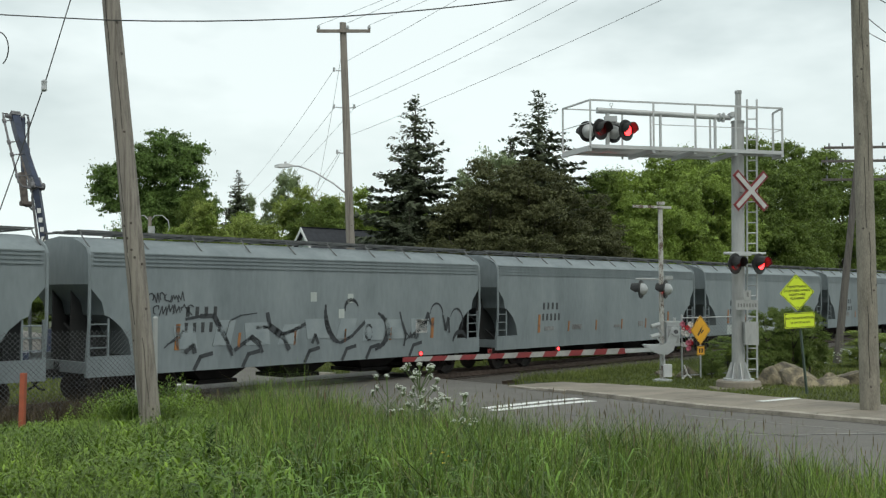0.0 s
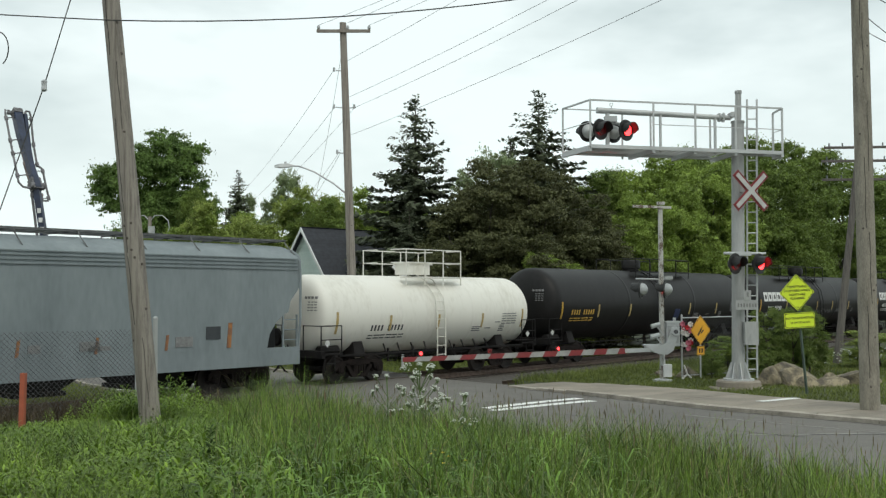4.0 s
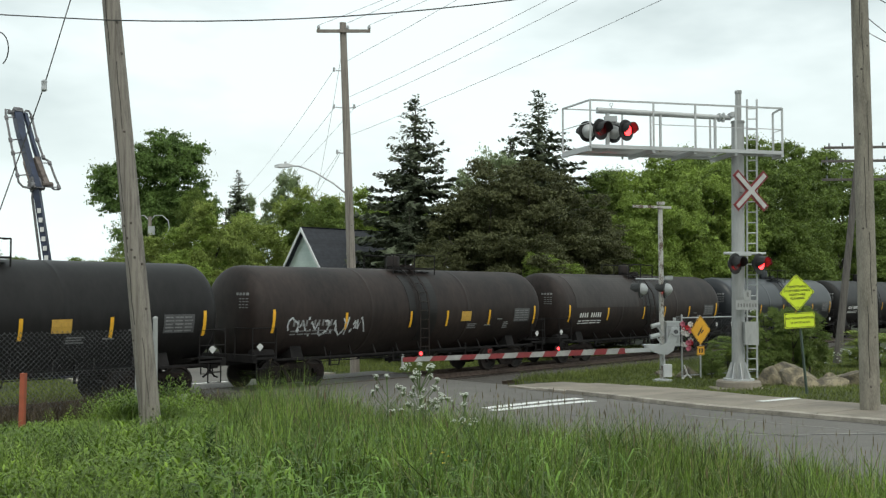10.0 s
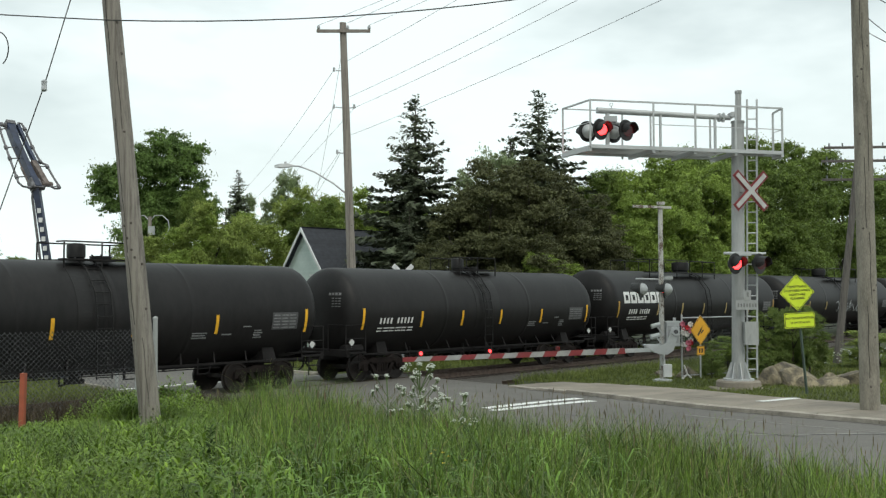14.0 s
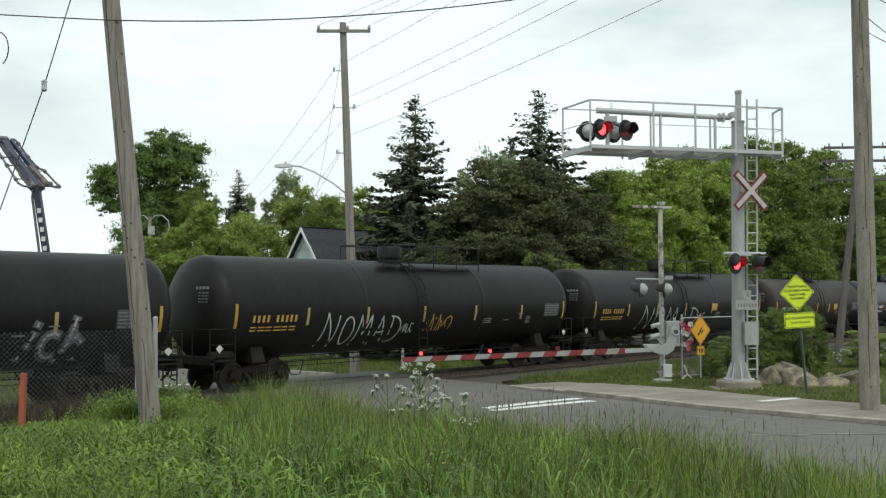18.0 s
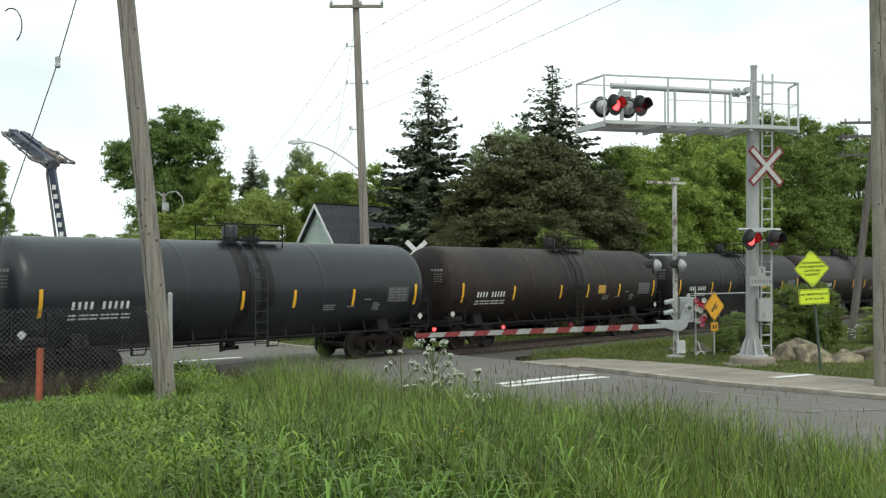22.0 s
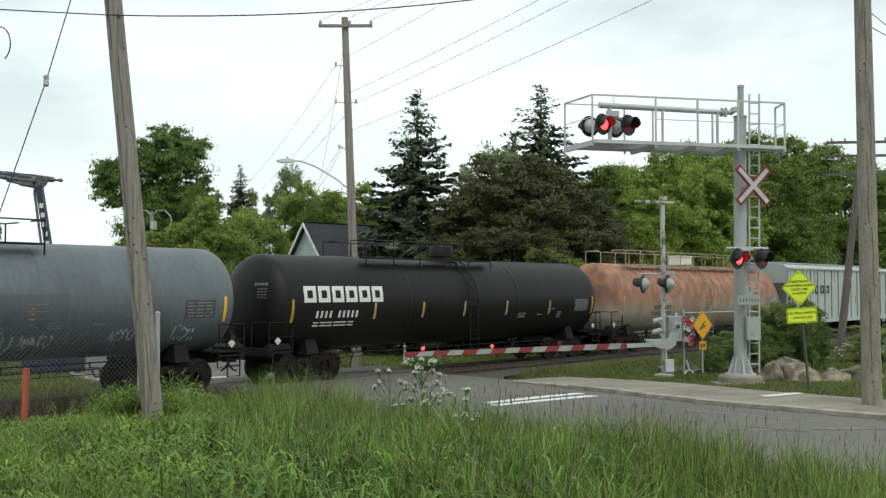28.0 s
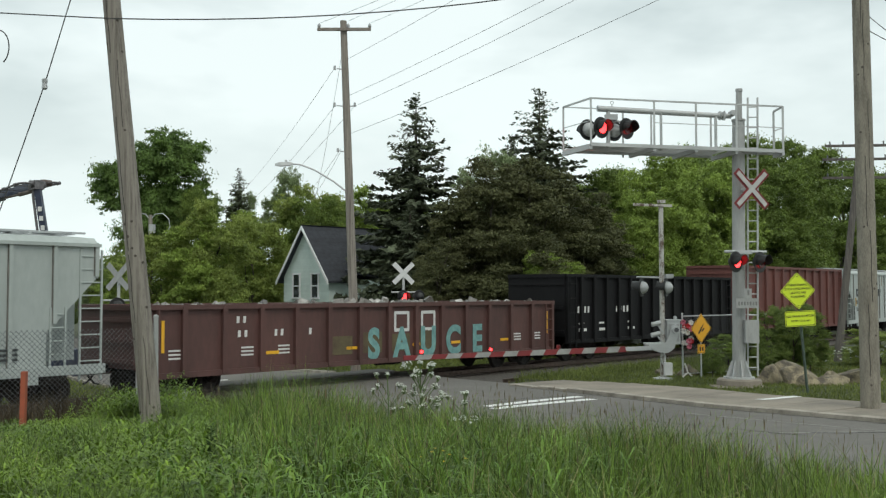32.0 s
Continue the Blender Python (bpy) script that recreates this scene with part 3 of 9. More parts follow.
def platform(car, r, mid, long, rail_h, full, iron, x0, bars=1):
    """Gratings and hand rails round the fittings on the tank's top, one of each per side."""
    top, w = mid + r, 0.95 if full else 0.6
    posts = max(3, int(long / 1.3)) if full else 2
    for e in (-1, 1):
        part("grating", Mesh().box((x0, e * w, top - 0.06 if full else top + 0.02), (long, 0.35, 0.05)), iron, car)
        m, y = Mesh(), e * (w + 0.15)
        for i in range(posts + 1):
            x = x0 - long / 2 + long * i / posts
            m.tube([(x, y, top - 0.35), (x, y, top + rail_h)], 0.024, 5)
        for h in (rail_h, rail_h * 0.5)[:bars]:
            m.tube([(x0 - long / 2, e * 0.35, top + h), (x0 - long / 2, y, top + h), (x0 + long / 2, y, top + h), (x0 + long / 2, e * 0.35, top + h)], 0.022, 5)
        part("hand_rail", m, iron, car)


def ladder_mesh(r, mid, x0=-0.25, w=0.45):
    m = Mesh()
    skin = Skin(r, mid, 0.12)
    for x in (x0, x0 + w):
        pts = [skin.at(x, mid + r * 0.97), skin.at(x, mid + r * 0.8), skin.at(x, mid + r * 0.4), skin.at(x, mid), (x, -r - 0.12, mid - r * 0.6), (x, -r - 0.12, 0.75)]
        m.tube(pts, 0.022, 5)
    for z in np.arange(0.8, mid + r * 0.96, 0.32):
        y = skin.at(0, z)[1] if z > mid else -r - 0.12
        m.tube([(x0, y, z), (x0 + w, y, z)], 0.016, 5)
    return m


def markings(car, skin, half, spec):
    """Reflectors, stencil blocks and painted scrawls of a tank car's side."""
    mark = {"w": WHITEMARK, "y": YELLOWMARK, "d": DARKMARK, "g": GREYMARK}[spec.get("ink", "w")]
    z = skin.mid
    stripes = spec.get("stripes", 4)
    xs = [-half + 0.5] + [(-half + 0.5) + (2 * half - 1.0) * (i + 1) / (stripes + 1) for i in range(stripes)] + [half - 0.5]
    if "spots" in spec:
        xs[1:-1] = [half * k for k in spec["spots"]]
    for i, x in enumerate(xs):
        m = Mesh()
        end = i in (0, len(xs) - 1)
        tall = 0.72 if end else 0.55
        zz = z - 0.25 if end else z + spec.get("stripe_z", -0.3)
        skin.patch(m, x - 0.05, x + 0.05, zz - tall / 2, zz + tall / 2)
        part("reflector", m, (YELLOW if spec.get("yellow", 1) else AMBERSTRIPE) if end and spec.get("ink") != "d" else YELLOW if spec.get("yellow", 1) else PALESTRIPE, car, weld=True)
    m = Mesh()
    x, zz = spec.get("num_x", -half * 0.62), z + spec.get("num_z", -0.55)
    w0 = spec.get("num_w", 0.2)
    letter_blocks(skin, m, x, zz, w0 * 0.82, w0 * 0.95, 10, (4,), 0.62)
    for i in range(2):
        for k in range(6):
            skin.patch(m, x - 0.05 + k * 0.30, x + 0.17 + k * 0.30 + 0.04 * (k % 2), zz - 0.17 - 0.10 * i, zz - 0.135 - 0.10 * i)
    tagged(part("stencil", m, mark, car, "stencilled lettering too small to read", weld=True), kind="stuff")
    if spec.get("emblem"):
        emblem_frames(car, skin, -half + 0.95, z + 0.01, 0.60, 0.52, WHITEMARK, "bold white trade mark")
    m = Mesh()
    depth, bow, tip = skin.r * 0.42, 0.80 if spec["thin"] else 0.60, -half - skin.r * 0.12

    def head(y, dz):
        rho = min(0.97, math.hypot(y, dz) / skin.r)
        return (tip + depth * (1 - (1 - rho ** (2 / bow)) ** (bow / 2)) - 0.012, y, z + dz)
    for k in range(5):
        for j in range(4 if k == 0 else 3):
            y0, z0, tall = -1.0 + j * 0.14, 0.55 - 0.09 * k - (0.03 if k else 0), 0.085 if k == 0 else 0.03
            m.add([head(y0, z0), head(y0 + 0.105, z0), head(y0 + 0.105, z0 + tall), head(y0, z0 + tall)], [(0, 1, 2, 3)])
    tagged(part("end_stencil", m, GREYMARK, car), kind="stuff")
    if spec.get("ink") != "d":
        part("data_panel", skin.patch(Mesh(), half - 1.85, half - 0.85, z - 0.50, z + 0.02), mat("grey_data_panel", (0.085, 0.085, 0.087), (0.05, 0.05, 0.052), 6, 0.6), car, weld=True)
    m, print_skin = Mesh(), Skin(skin.r, skin.mid, 0.013)
    for k in range(5):
        for j in range(3):
            print_skin.patch(m, half - 1.80 + j * 0.31, half - 1.56 + j * 0.31 + 0.03 * ((j + k) % 2), z - 0.46 + k * 0.095, z - 0.425 + k * 0.095)
    tagged(part("data_print", m, GREYMARK, car, weld=True), kind="stuff")
    m = Mesh()
    for a, wide, c, rows in ((0.36, 0.5, -0.70, 3), (0.50, 0.35, -0.62, 1), (0.66, 0.32, -0.74, 4), (0.60, 0.3, -0.40, 1)):
        for k in range(rows):
            skin.patch(m, half * a, half * a + wide - 0.06 * (k % 2), z + c + 0.07 * k, z + c + 0.035 + 0.07 * k)
    tagged(part("fine_print", m, GREYMARK, car, weld=True), kind="stuff")
    if spec.get("tag"):
        m = Mesh()
        skin.patch(m, half * 0.30, half * 0.30 + 0.55, z - 0.42, z - 0.06)
        part("notice_plate", m, YELLOWMARK if spec["tag"] == "y" else WHITEMARK, car, weld=True)
    for e in (-1, 1):
        m = Mesh()
        x0, y0, z0 = e * (half - 0.1), -1.32, 1.38
        m.plate([(x0 - 0.13, y0, z0), (x0, y0, z0 - 0.13), (x0 + 0.13, y0, z0), (x0, y0, z0 + 0.13)], (0, 0.01, 0))
        part("placard", m, WHITEMARK, car, "diamond hazard placard")


def scrawl(rng, x, z, n, w, h):
    """Loops of an unreadable spray-painted tag."""
    runs, px = [], x
    for i in range(n):
        a0, turn, sharp = rng.uniform(0, 6.28), rng.choice((-1, 1)), rng.random() < 0.55
        pts = []
        for k in range(5 if sharp else 8):
            if sharp:
                up = rng.uniform(0.65, 1.05) if k % 2 else rng.uniform(0.0, 0.35)
                pts.append((px + w * (k / 4 + rng.uniform(-0.1, 0.1)), z + h * up))
            else:
                a, r = a0 + turn * k * 0.6, rng.uniform(0.3, 0.52)
                pts.append((px + w * (0.5 + r * math.cos(a)), z + h * (0.5 + r * math.sin(a))))
        runs.append(pts)
        px += w * rng.uniform(0.7, 1.05)
    return runs


def graffiti(car, skin, spec):
    for ink, width, runs in spec:
        for pts in runs:
            part("graffiti", skin.stroke(Mesh(), pts, width), ink, car, "spray-painted graffiti", weld=True)


def tank_car(s0, s1, spec):
    """One tank car between two couplings."""
    length = s1 - s0
    half = length / 2 - 0.72
    r, mid = spec["r"], spec["mid"]
    body = half - 0.05
    car = thing("tank_car", pose(0, 0, 0), spec["label"], "tank car", "freight train")
    wheels = truck(car, -half + 1.85) + truck(car, half - 1.85)
    couplers(car, length / 2)
    key = (round(half, 2), r, mid)
    tank = part("tank", tank_body_mesh(body, r, mid, spec["paint"], not spec["thin"]), None, car)
    tank_frame(car, half, spec["thin"])
    for y in (-1.45, 1.45):
        part("side_rail", shared(("rail", round(half, 1), spec["thin"], y), lambda: side_rail_mesh(half, spec["thin"], y)), None, car)
    for e in (0, 180):
        for y in (-1, 1):
            o = part("end_rail", shared(("ends", round(half, 1), y), lambda: end_rail_mesh(half, y)), None, car)
            o.matrix_basis = pose(0, 0, 0, 0, 0, e)
    part("brake_gear", shared(("brake", round(half, 1)), lambda: brake_gear_mesh(half)), None, car)
    dx = spec.get("dome_x", 0.0)
    o = part("dome", dome_mesh(r, mid, spec["dome"], spec.get("dome_paint", spec["paint"])), None, car)
    o.location.x = dx
    iron = spec.get("iron", P_BLACK if spec["thin"] else BLACKSTEEL)
    platform(car, r, mid, spec["deck"], spec["deck_h"], spec["dome"] != "valve", iron, dx + spec.get("deck_dx", 0.0), spec.get("bars", 1))
    for y in (0, 180):
        o = part("ladder", ladder_mesh(r, mid), spec.get("iron", spec["paint"]), car)
        o.matrix_basis = pose(dx, 0, 0, 0, 0, y)
    if spec.get("belly", 1):
        b = Mesh().cyl((dx, 0, mid - r + 0.1), (dx, 0, mid - r - 0.28), 0.14, n=10).box((dx, 0, mid - r - 0.3), (0.4, 0.4, 0.12))
        b.tube([(dx - 0.7, -0.5, mid - r - 0.1), (dx - 0.7, -0.5, 0.55), (dx, -0.1, mid - r - 0.3)], 0.03)
        part("outlet_valve", b, BLACKSTEEL, car)
    skin = Skin(r, mid)
    markings(car, skin, body, spec)
    if not spec["thin"] and spec["paint"] is not P_WHITE:
        rng = random.Random(int(s0))
        for i in range(5):
            x = dx + rng.uniform(-0.75, 0.65)
            m = Skin(r, mid, 0.003 + 0.0008 * i).patch(Mesh(), x, x + rng.uniform(0.08, 0.4), mid + rng.uniform(-1.2, -0.3), mid + 1.25, rng.uniform(-0.06, 0.06), 18)
            part("spill_stain", m, mat("old_spill", (0.016, 0.0145, 0.014), (0.010, 0.009, 0.009), 1.5, 0.45, spec=0.3), car, "dark spill streak below the dome", weld=True)
    if spec.get("patch"):
        m = Mesh()
        x0, x1, z0, z1 = spec["patch"]
        skin.patch(m, x0, x1, mid + z0, mid + z1, n=14)
        part("repaint_patch", m, spec["patch_paint"], car, "square of paler fresh paint", weld=True)
    if spec.get("graffiti"):
        graffiti(car, skin, spec["graffiti"](mid))
    for write in spec.get("words", ()):
        write(car, skin)
    return car, wheels


def tank_paint(name, a, b, rough=0.45, **kw):
    return mat(name, a, b, 0.7, rough, bump=0.05, bscale=6, stretch=(1.3, 0.8, 0.5), fine=0.35, **kw)


P_BLACK = tank_paint("black_tank_paint", (0.016, 0.0148, 0.0146), (0.0085, 0.0078, 0.0078), 0.48, spec=0.22)
P_WORN = tank_paint("dull_black_tank_paint", (0.0185, 0.017, 0.0168), (0.009, 0.0082, 0.0082), 0.5, spec=0.25)
P_BROWN = tank_paint("rusty_black_tank_paint", (0.040, 0.0285, 0.025), (0.0145, 0.0115, 0.0108), 0.55, spec=0.22)
P_JACKET = tank_paint("greyed_brown_jacket_paint", (0.052, 0.044, 0.041), (0.024, 0.020, 0.019), 0.55, spec=0.25)
P_SLATE = tank_paint("slate_tank_paint", (0.023, 0.0265, 0.032), (0.014, 0.016, 0.0195), 0.38, spec=0.45)
P_GREY = tank_paint("blue_grey_tank_paint", (0.13, 0.15, 0.165), (0.085, 0.098, 0.108), 0.5)
P_WHITE = tank_paint("white_tank_paint", (0.72, 0.70, 0.64), (0.52, 0.49, 0.42), 0.45, spread=(0.2, 0.5))


def rusty_tan():
    """Tan paint that has rusted through from the top down."""
    m = mat("rusted_tan_tank_paint", (0.46, 0.385, 0.305), (0.36, 0.30, 0.235), 0.6, 0.6, bump=0.05)
    n, l = m.node_tree.nodes, m.node_tree.links
    co, sep, noi, mp = n.new("ShaderNodeTexCoord"), n.new("ShaderNodeSeparateXYZ"), n.new("ShaderNodeTexNoise"), n.new("ShaderNodeMapping")
    mp.inputs["Scale"].default_value = (0.8, 0.8, 0.42)
    noi.inputs["Scale"].default_value, noi.inputs["Detail"].default_value = 1.6, 7
    l.new(co.outputs["Object"], mp.inputs["Vector"])
    l.new(mp.outputs["Vector"], noi.inputs["Vector"])
    l.new(co.outputs["Object"], sep.inputs["Vector"])
    hgt = n.new("ShaderNodeMapRange")
    for k, v in (("From Min", 1.5), ("From Max", 3.0), ("To Min", -0.3), ("To Max", 0.40)):
        hgt.inputs[k].default_value = v
    l.new(sep.outputs["Z"], hgt.inputs["Value"])
    add, ramp, mix = n.new("ShaderNodeMath"), n.new("ShaderNodeValToRGB"), n.new("ShaderNodeMixRGB")
    l.new(hgt.outputs["Result"], add.inputs[0])
    l.new(noi.outputs["Fac"], add.inputs[1])
    ramp.color_ramp.elements[0].position, ramp.color_ramp.elements[1].position = 0.40, 0.76
    l.new(add.outputs["Value"], ramp.inputs["Fac"])
    p = n["Principled BSDF"]
    old = p.inputs["Base Color"].links[0].from_socket
    l.new(ramp.outputs["Color"], mix.inputs["Fac"])
    l.new(old, mix.inputs["Color1"])
    blot, tone = n.new("ShaderNodeTexNoise"), n.new("ShaderNodeValToRGB")
    blot.inputs["Scale"].default_value, blot.inputs["Detail"].default_value = 3.2, 6
    l.new(mp.outputs["Vector"], blot.inputs["Vector"])
    l.new(blot.outputs["Fac"], tone.inputs["Fac"])
    tone.color_ramp.elements[0].position, tone.color_ramp.elements[1].position = 0.38, 0.66
    tone.color_ramp.elements[0].color, tone.color_ramp.elements[1].color = (0.20, 0.088, 0.060, 1), (0.39, 0.185, 0.095, 1)
    l.new(tone.outputs["Color"], mix.inputs["Color2"])
    l.new(mix.outputs["Color"], p.inputs["Base Color"])
    return m


P_TAN = rusty_tan()
BIG = dict(r=1.57, mid=2.55, thin=True, dome="pressure", deck=5.2, deck_h=0.55, deck_dx=1.2, dome_x=-0.4, paint=P_BLACK, belly=0)
MID = dict(r=1.50, mid=2.40, thin=False, dome="valve", deck=2.2, deck_h=0.5, deck_dx=0.35, paint=P_WORN)
PROX = dict(BIG, deck=6.8, dome_x=0.25, deck_dx=-1.7, emblem=1, spots=(-0.54, -0.27, -0.015, 0.27, 0.59), num_x=-7.45, num_z=-0.49, num_w=0.235, yellow=0, stripes=5, label="long glossy black pressure tank car with white lettering")
UTL = dict(BIG, num_w=0.22, num_x=-7.8, num_z=-0.45, spots=(-0.63, -0.335, -0.02, 0.30, 0.62), ink="y", yellow=0, stripes=4, label="long black tank car with ochre lettering")
GAT = dict(MID, spots=(-0.51, -0.08, 0.19, 0.53), num_x=-5.95, num_z=-0.43, num_w=0.21, label="black tank car with yellow reflector stripes")


def nomad(z, b=-1.3, h=1.0, x=-4.9, k=0.56):
    """The word NOMAD in loose sprayed strokes, with a smaller tag after it."""
    b += z
    runs = [[(x, b), (x + 0.25, b + h * 1.1), (x + 1.0, b), (x + 1.15, b + h)],
            [(x + 2.0 + 0.45 * math.cos(0.5 * i + 1.4), b + h * (0.5 + 0.46 * math.sin(0.5 * i + 1.4))) for i in range(14)],
            [(x + 2.75, b), (x + 2.95, b + h), (x + 3.35, b + h * 0.35), (x + 3.8, b + h), (x + 3.95, b + 0.05)],
            [(x + 4.25, b), (x + 4.75, b + h * 0.95), (x + 5.15, b + 0.1)], [(x + 4.4, b + h * 0.4), (x + 5.05, b + h * 0.42)],
            [(x + 5.6, b + 0.05), (x + 5.65, b + h * 0.95)], [(x + 5.45, b + h * 0.95)] + [(x + 5.7 + 0.75 * math.cos(a), b + h * (0.5 + 0.45 * math.sin(a))) for a in (1.3, 0.9, 0.5, 0.1, -0.3, -0.7, -1.1, -1.5)]]
    runs = [[(x + (px - x) * k, pz) for px, pz in r] for r in runs]
    rng = random.Random(8)
    return [(SPRAYWHITE, 0.055, runs), (SPRAYWHITE, 0.035, scrawl(rng, x + 6.6 * k, b + 0.35, 3, 0.22, 0.4))]


def ich(z):
    """Three bold rounded letters at the car's end."""
    z -= 1.3
    x = 4.85

    def bow(cx, cz, rx, rz, a0, a1):
        return [(cx + rx * math.cos(radians(a0 + (a1 - a0) * k / 8)), cz + rz * math.sin(radians(a0 + (a1 - a0) * k / 8))) for k in range(9)]
    runs = [[(x + 0.15, z + 0.1), (x + 0.4, z + 0.75)], [(x + 0.45, z + 0.93), (x + 0.48, z + 1.0)], bow(x + 0.92, z + 0.42, 0.28, 0.32, 60, 300),
            [(x + 1.2, z), (x + 1.5, z + 1.12)], [(x + 1.3, z + 0.4), (x + 1.55, z + 0.65), (x + 1.72, z + 0.5), (x + 1.68, z + 0.05)]]
    return [(mat("grey_spray_fill", (0.16, 0.165, 0.17), (0.08, 0.08, 0.085), 3, 0.7), 0.24, runs), (SPRAYWHITE, 0.07, runs)]


def text_mesh(lines, size, material, step, fat=0.0):
    cu = bpy.data.curves.new("lettering", "FONT")
    cu.body, cu.size, cu.align_x, cu.align_y, cu.space_line, cu.extrude, cu.offset = "\n".join(lines), size, "CENTER", "CENTER", step, 0.002, fat
    ob = new("lettering", cu)
    bpy.context.view_layer.update()
    me = bpy.data.meshes.new_from_object(ob.evaluated_get(bpy.context.evaluated_depsgraph_get()))
    bpy.data.objects.remove(ob)
    me.materials.clear()
    me.materials.append(material)
    return me


def painted_words(words, x, dz, size, ink):
    """Words written along the curved side."""
    def put(car, skin):
        a = math.asin(dz / skin.r)
        o = part("painted_words", text_mesh([words], size, ink, 1.0), None, car, "thin hand-painted words")
        o.matrix_basis = pose(*skin.at(x, skin.mid + dz, 0.012), 90 - math.degrees(a), 0, 0)
    return put


def tags(seed, x, dz, n, w, h, width=0.06, ink=None):
    def make(z):
        return [(ink or SPRAYWHITE, width, scrawl(random.Random(seed), x, z + dz, n, w, h))]
    return make


def hopper_side(y0, z):
    """Half width of the rounded hopper at height z."""
    pts = ((0.80, 1.50), (1.30, 1.50), (1.34, 1.585), (2.4, 1.60), (3.7, 1.59), (4.10, 1.56), (4.20, 1.46), (4.36, 1.16), (4.50, 0.66), (4.56, 0.0))
    zs, ys = [p[0] for p in pts], [p[1] for p in pts]
    return float(np.interp(z, zs, ys))


P_HOPPER = mat("faded_blue_grey_paint", (0.215, 0.247, 0.258), (0.138, 0.164, 0.175), 0.9, 0.55, bump=0.05, bscale=6, stretch=(1.0, 1, 0.28), fine=0.3, spread=(0.33, 0.67))
# near-black: the shade of the hopper ends' recesses is put into this colour
P_HOPSHADE = tank_paint("hopper_recess_shade", (0.020, 0.021, 0.022), (0.011, 0.012, 0.012), 0.8)
P_PALEHOP = tank_paint("pale_green_grey_paint", (0.43, 0.465, 0.448), (0.345, 0.38, 0.365), 0.55)
P_GONDOLA = tank_paint("oxide_brown_paint", (0.115, 0.052, 0.045), (0.070, 0.035, 0.031), 0.65)
P_GONBLACK = tank_paint("black_gondola_paint", (0.012, 0.0118, 0.013), (0.007, 0.007, 0.0075), 0.6, spec=0.15)
P_GONRED = tank_paint("red_oxide_paint", (0.17, 0.060, 0.048), (0.11, 0.042, 0.036), 0.65)


def car_ladder(x, y, z0, z1, w, rungs):
    m = Mesh()
    for a in (x, x + w):
        m.bar((a, y, z0), (a, y, z1), 0.05, 0.05)
    for i in range(rungs):
        z = z0 + (z1 - z0) * (i + 0.5) / rungs
        m.tube([(x, y, z), (x + w, y, z)], 0.02, 5)
    return m


def hatch_row(half, top, n):
    m = Mesh()
    m.box((0, 0.28, top + 0.13), (2 * half - 0.2, 0.5, 0.05))
    m.box((0, -0.62, top + 0.10), (2 * half - 0.2, 0.10, 0.05))
    m.box((0, 0.98, top + 0.10), (2 * half - 0.2, 0.10, 0.05))
    for i in range(n):
        x = -half + (i + 0.5) * 2 * half / n
        m.box((x, 0, top + 0.06), (0.08, 1.9, 0.06))
    return m


def roof_walk_mesh(half, top, n):
    """A thin walkway along the roof's two edges, held up by brackets that curve down the roof."""
    m = Mesh()
    for y in (-0.92, -0.30, 0.30, 0.92):
        m.box((0, y, top + 0.13), (2 * half - 0.1, 0.30 if abs(y) < 0.5 else 0.06, 0.035))
    for i in range(n + 1):
        x = -half + 0.12 + (2 * half - 0.24) * i / n
        m.box((x, 0, top + 0.10), (0.05, 1.9, 0.04))
        for e in (-1, 1):
            m.tube([(x, e * 0.92, top + 0.11), (x, e * 1.02, top - 0.02), (x, e * 1.2, top - 0.17), (x, e * 1.42, top - 0.33)], 0.022, 4)
    return m.data("running_board", WALKSTEEL)


def bays(car, half, n, z0, z1, wid):
    """Discharge bays that hang under a hopper."""
    w = 1.24 * half / n

    def one():
        a = [(-w * 0.46, -wid, z1), (w * 0.46, -wid, z1), (w * 0.46, wid, z1), (-w * 0.46, wid, z1)]
        b = [(-w * 0.16, -wid * 0.55, z0), (w * 0.16, -wid * 0.55, z0), (w * 0.16, wid * 0.55, z0), (-w * 0.16, wid * 0.55, z0)]
        return Mesh().loft([a, b]).box((0, 0, z0 - 0.04), (w * 0.42, wid * 1.3, 0.12)).data("discharge_bay", BLACKSTEEL)
    for i in range(n):
        part("discharge_bay", shared(("bay", round(half, 1), n), one), None, car).location.x = -half * 0.62 + (i + 0.5) * w


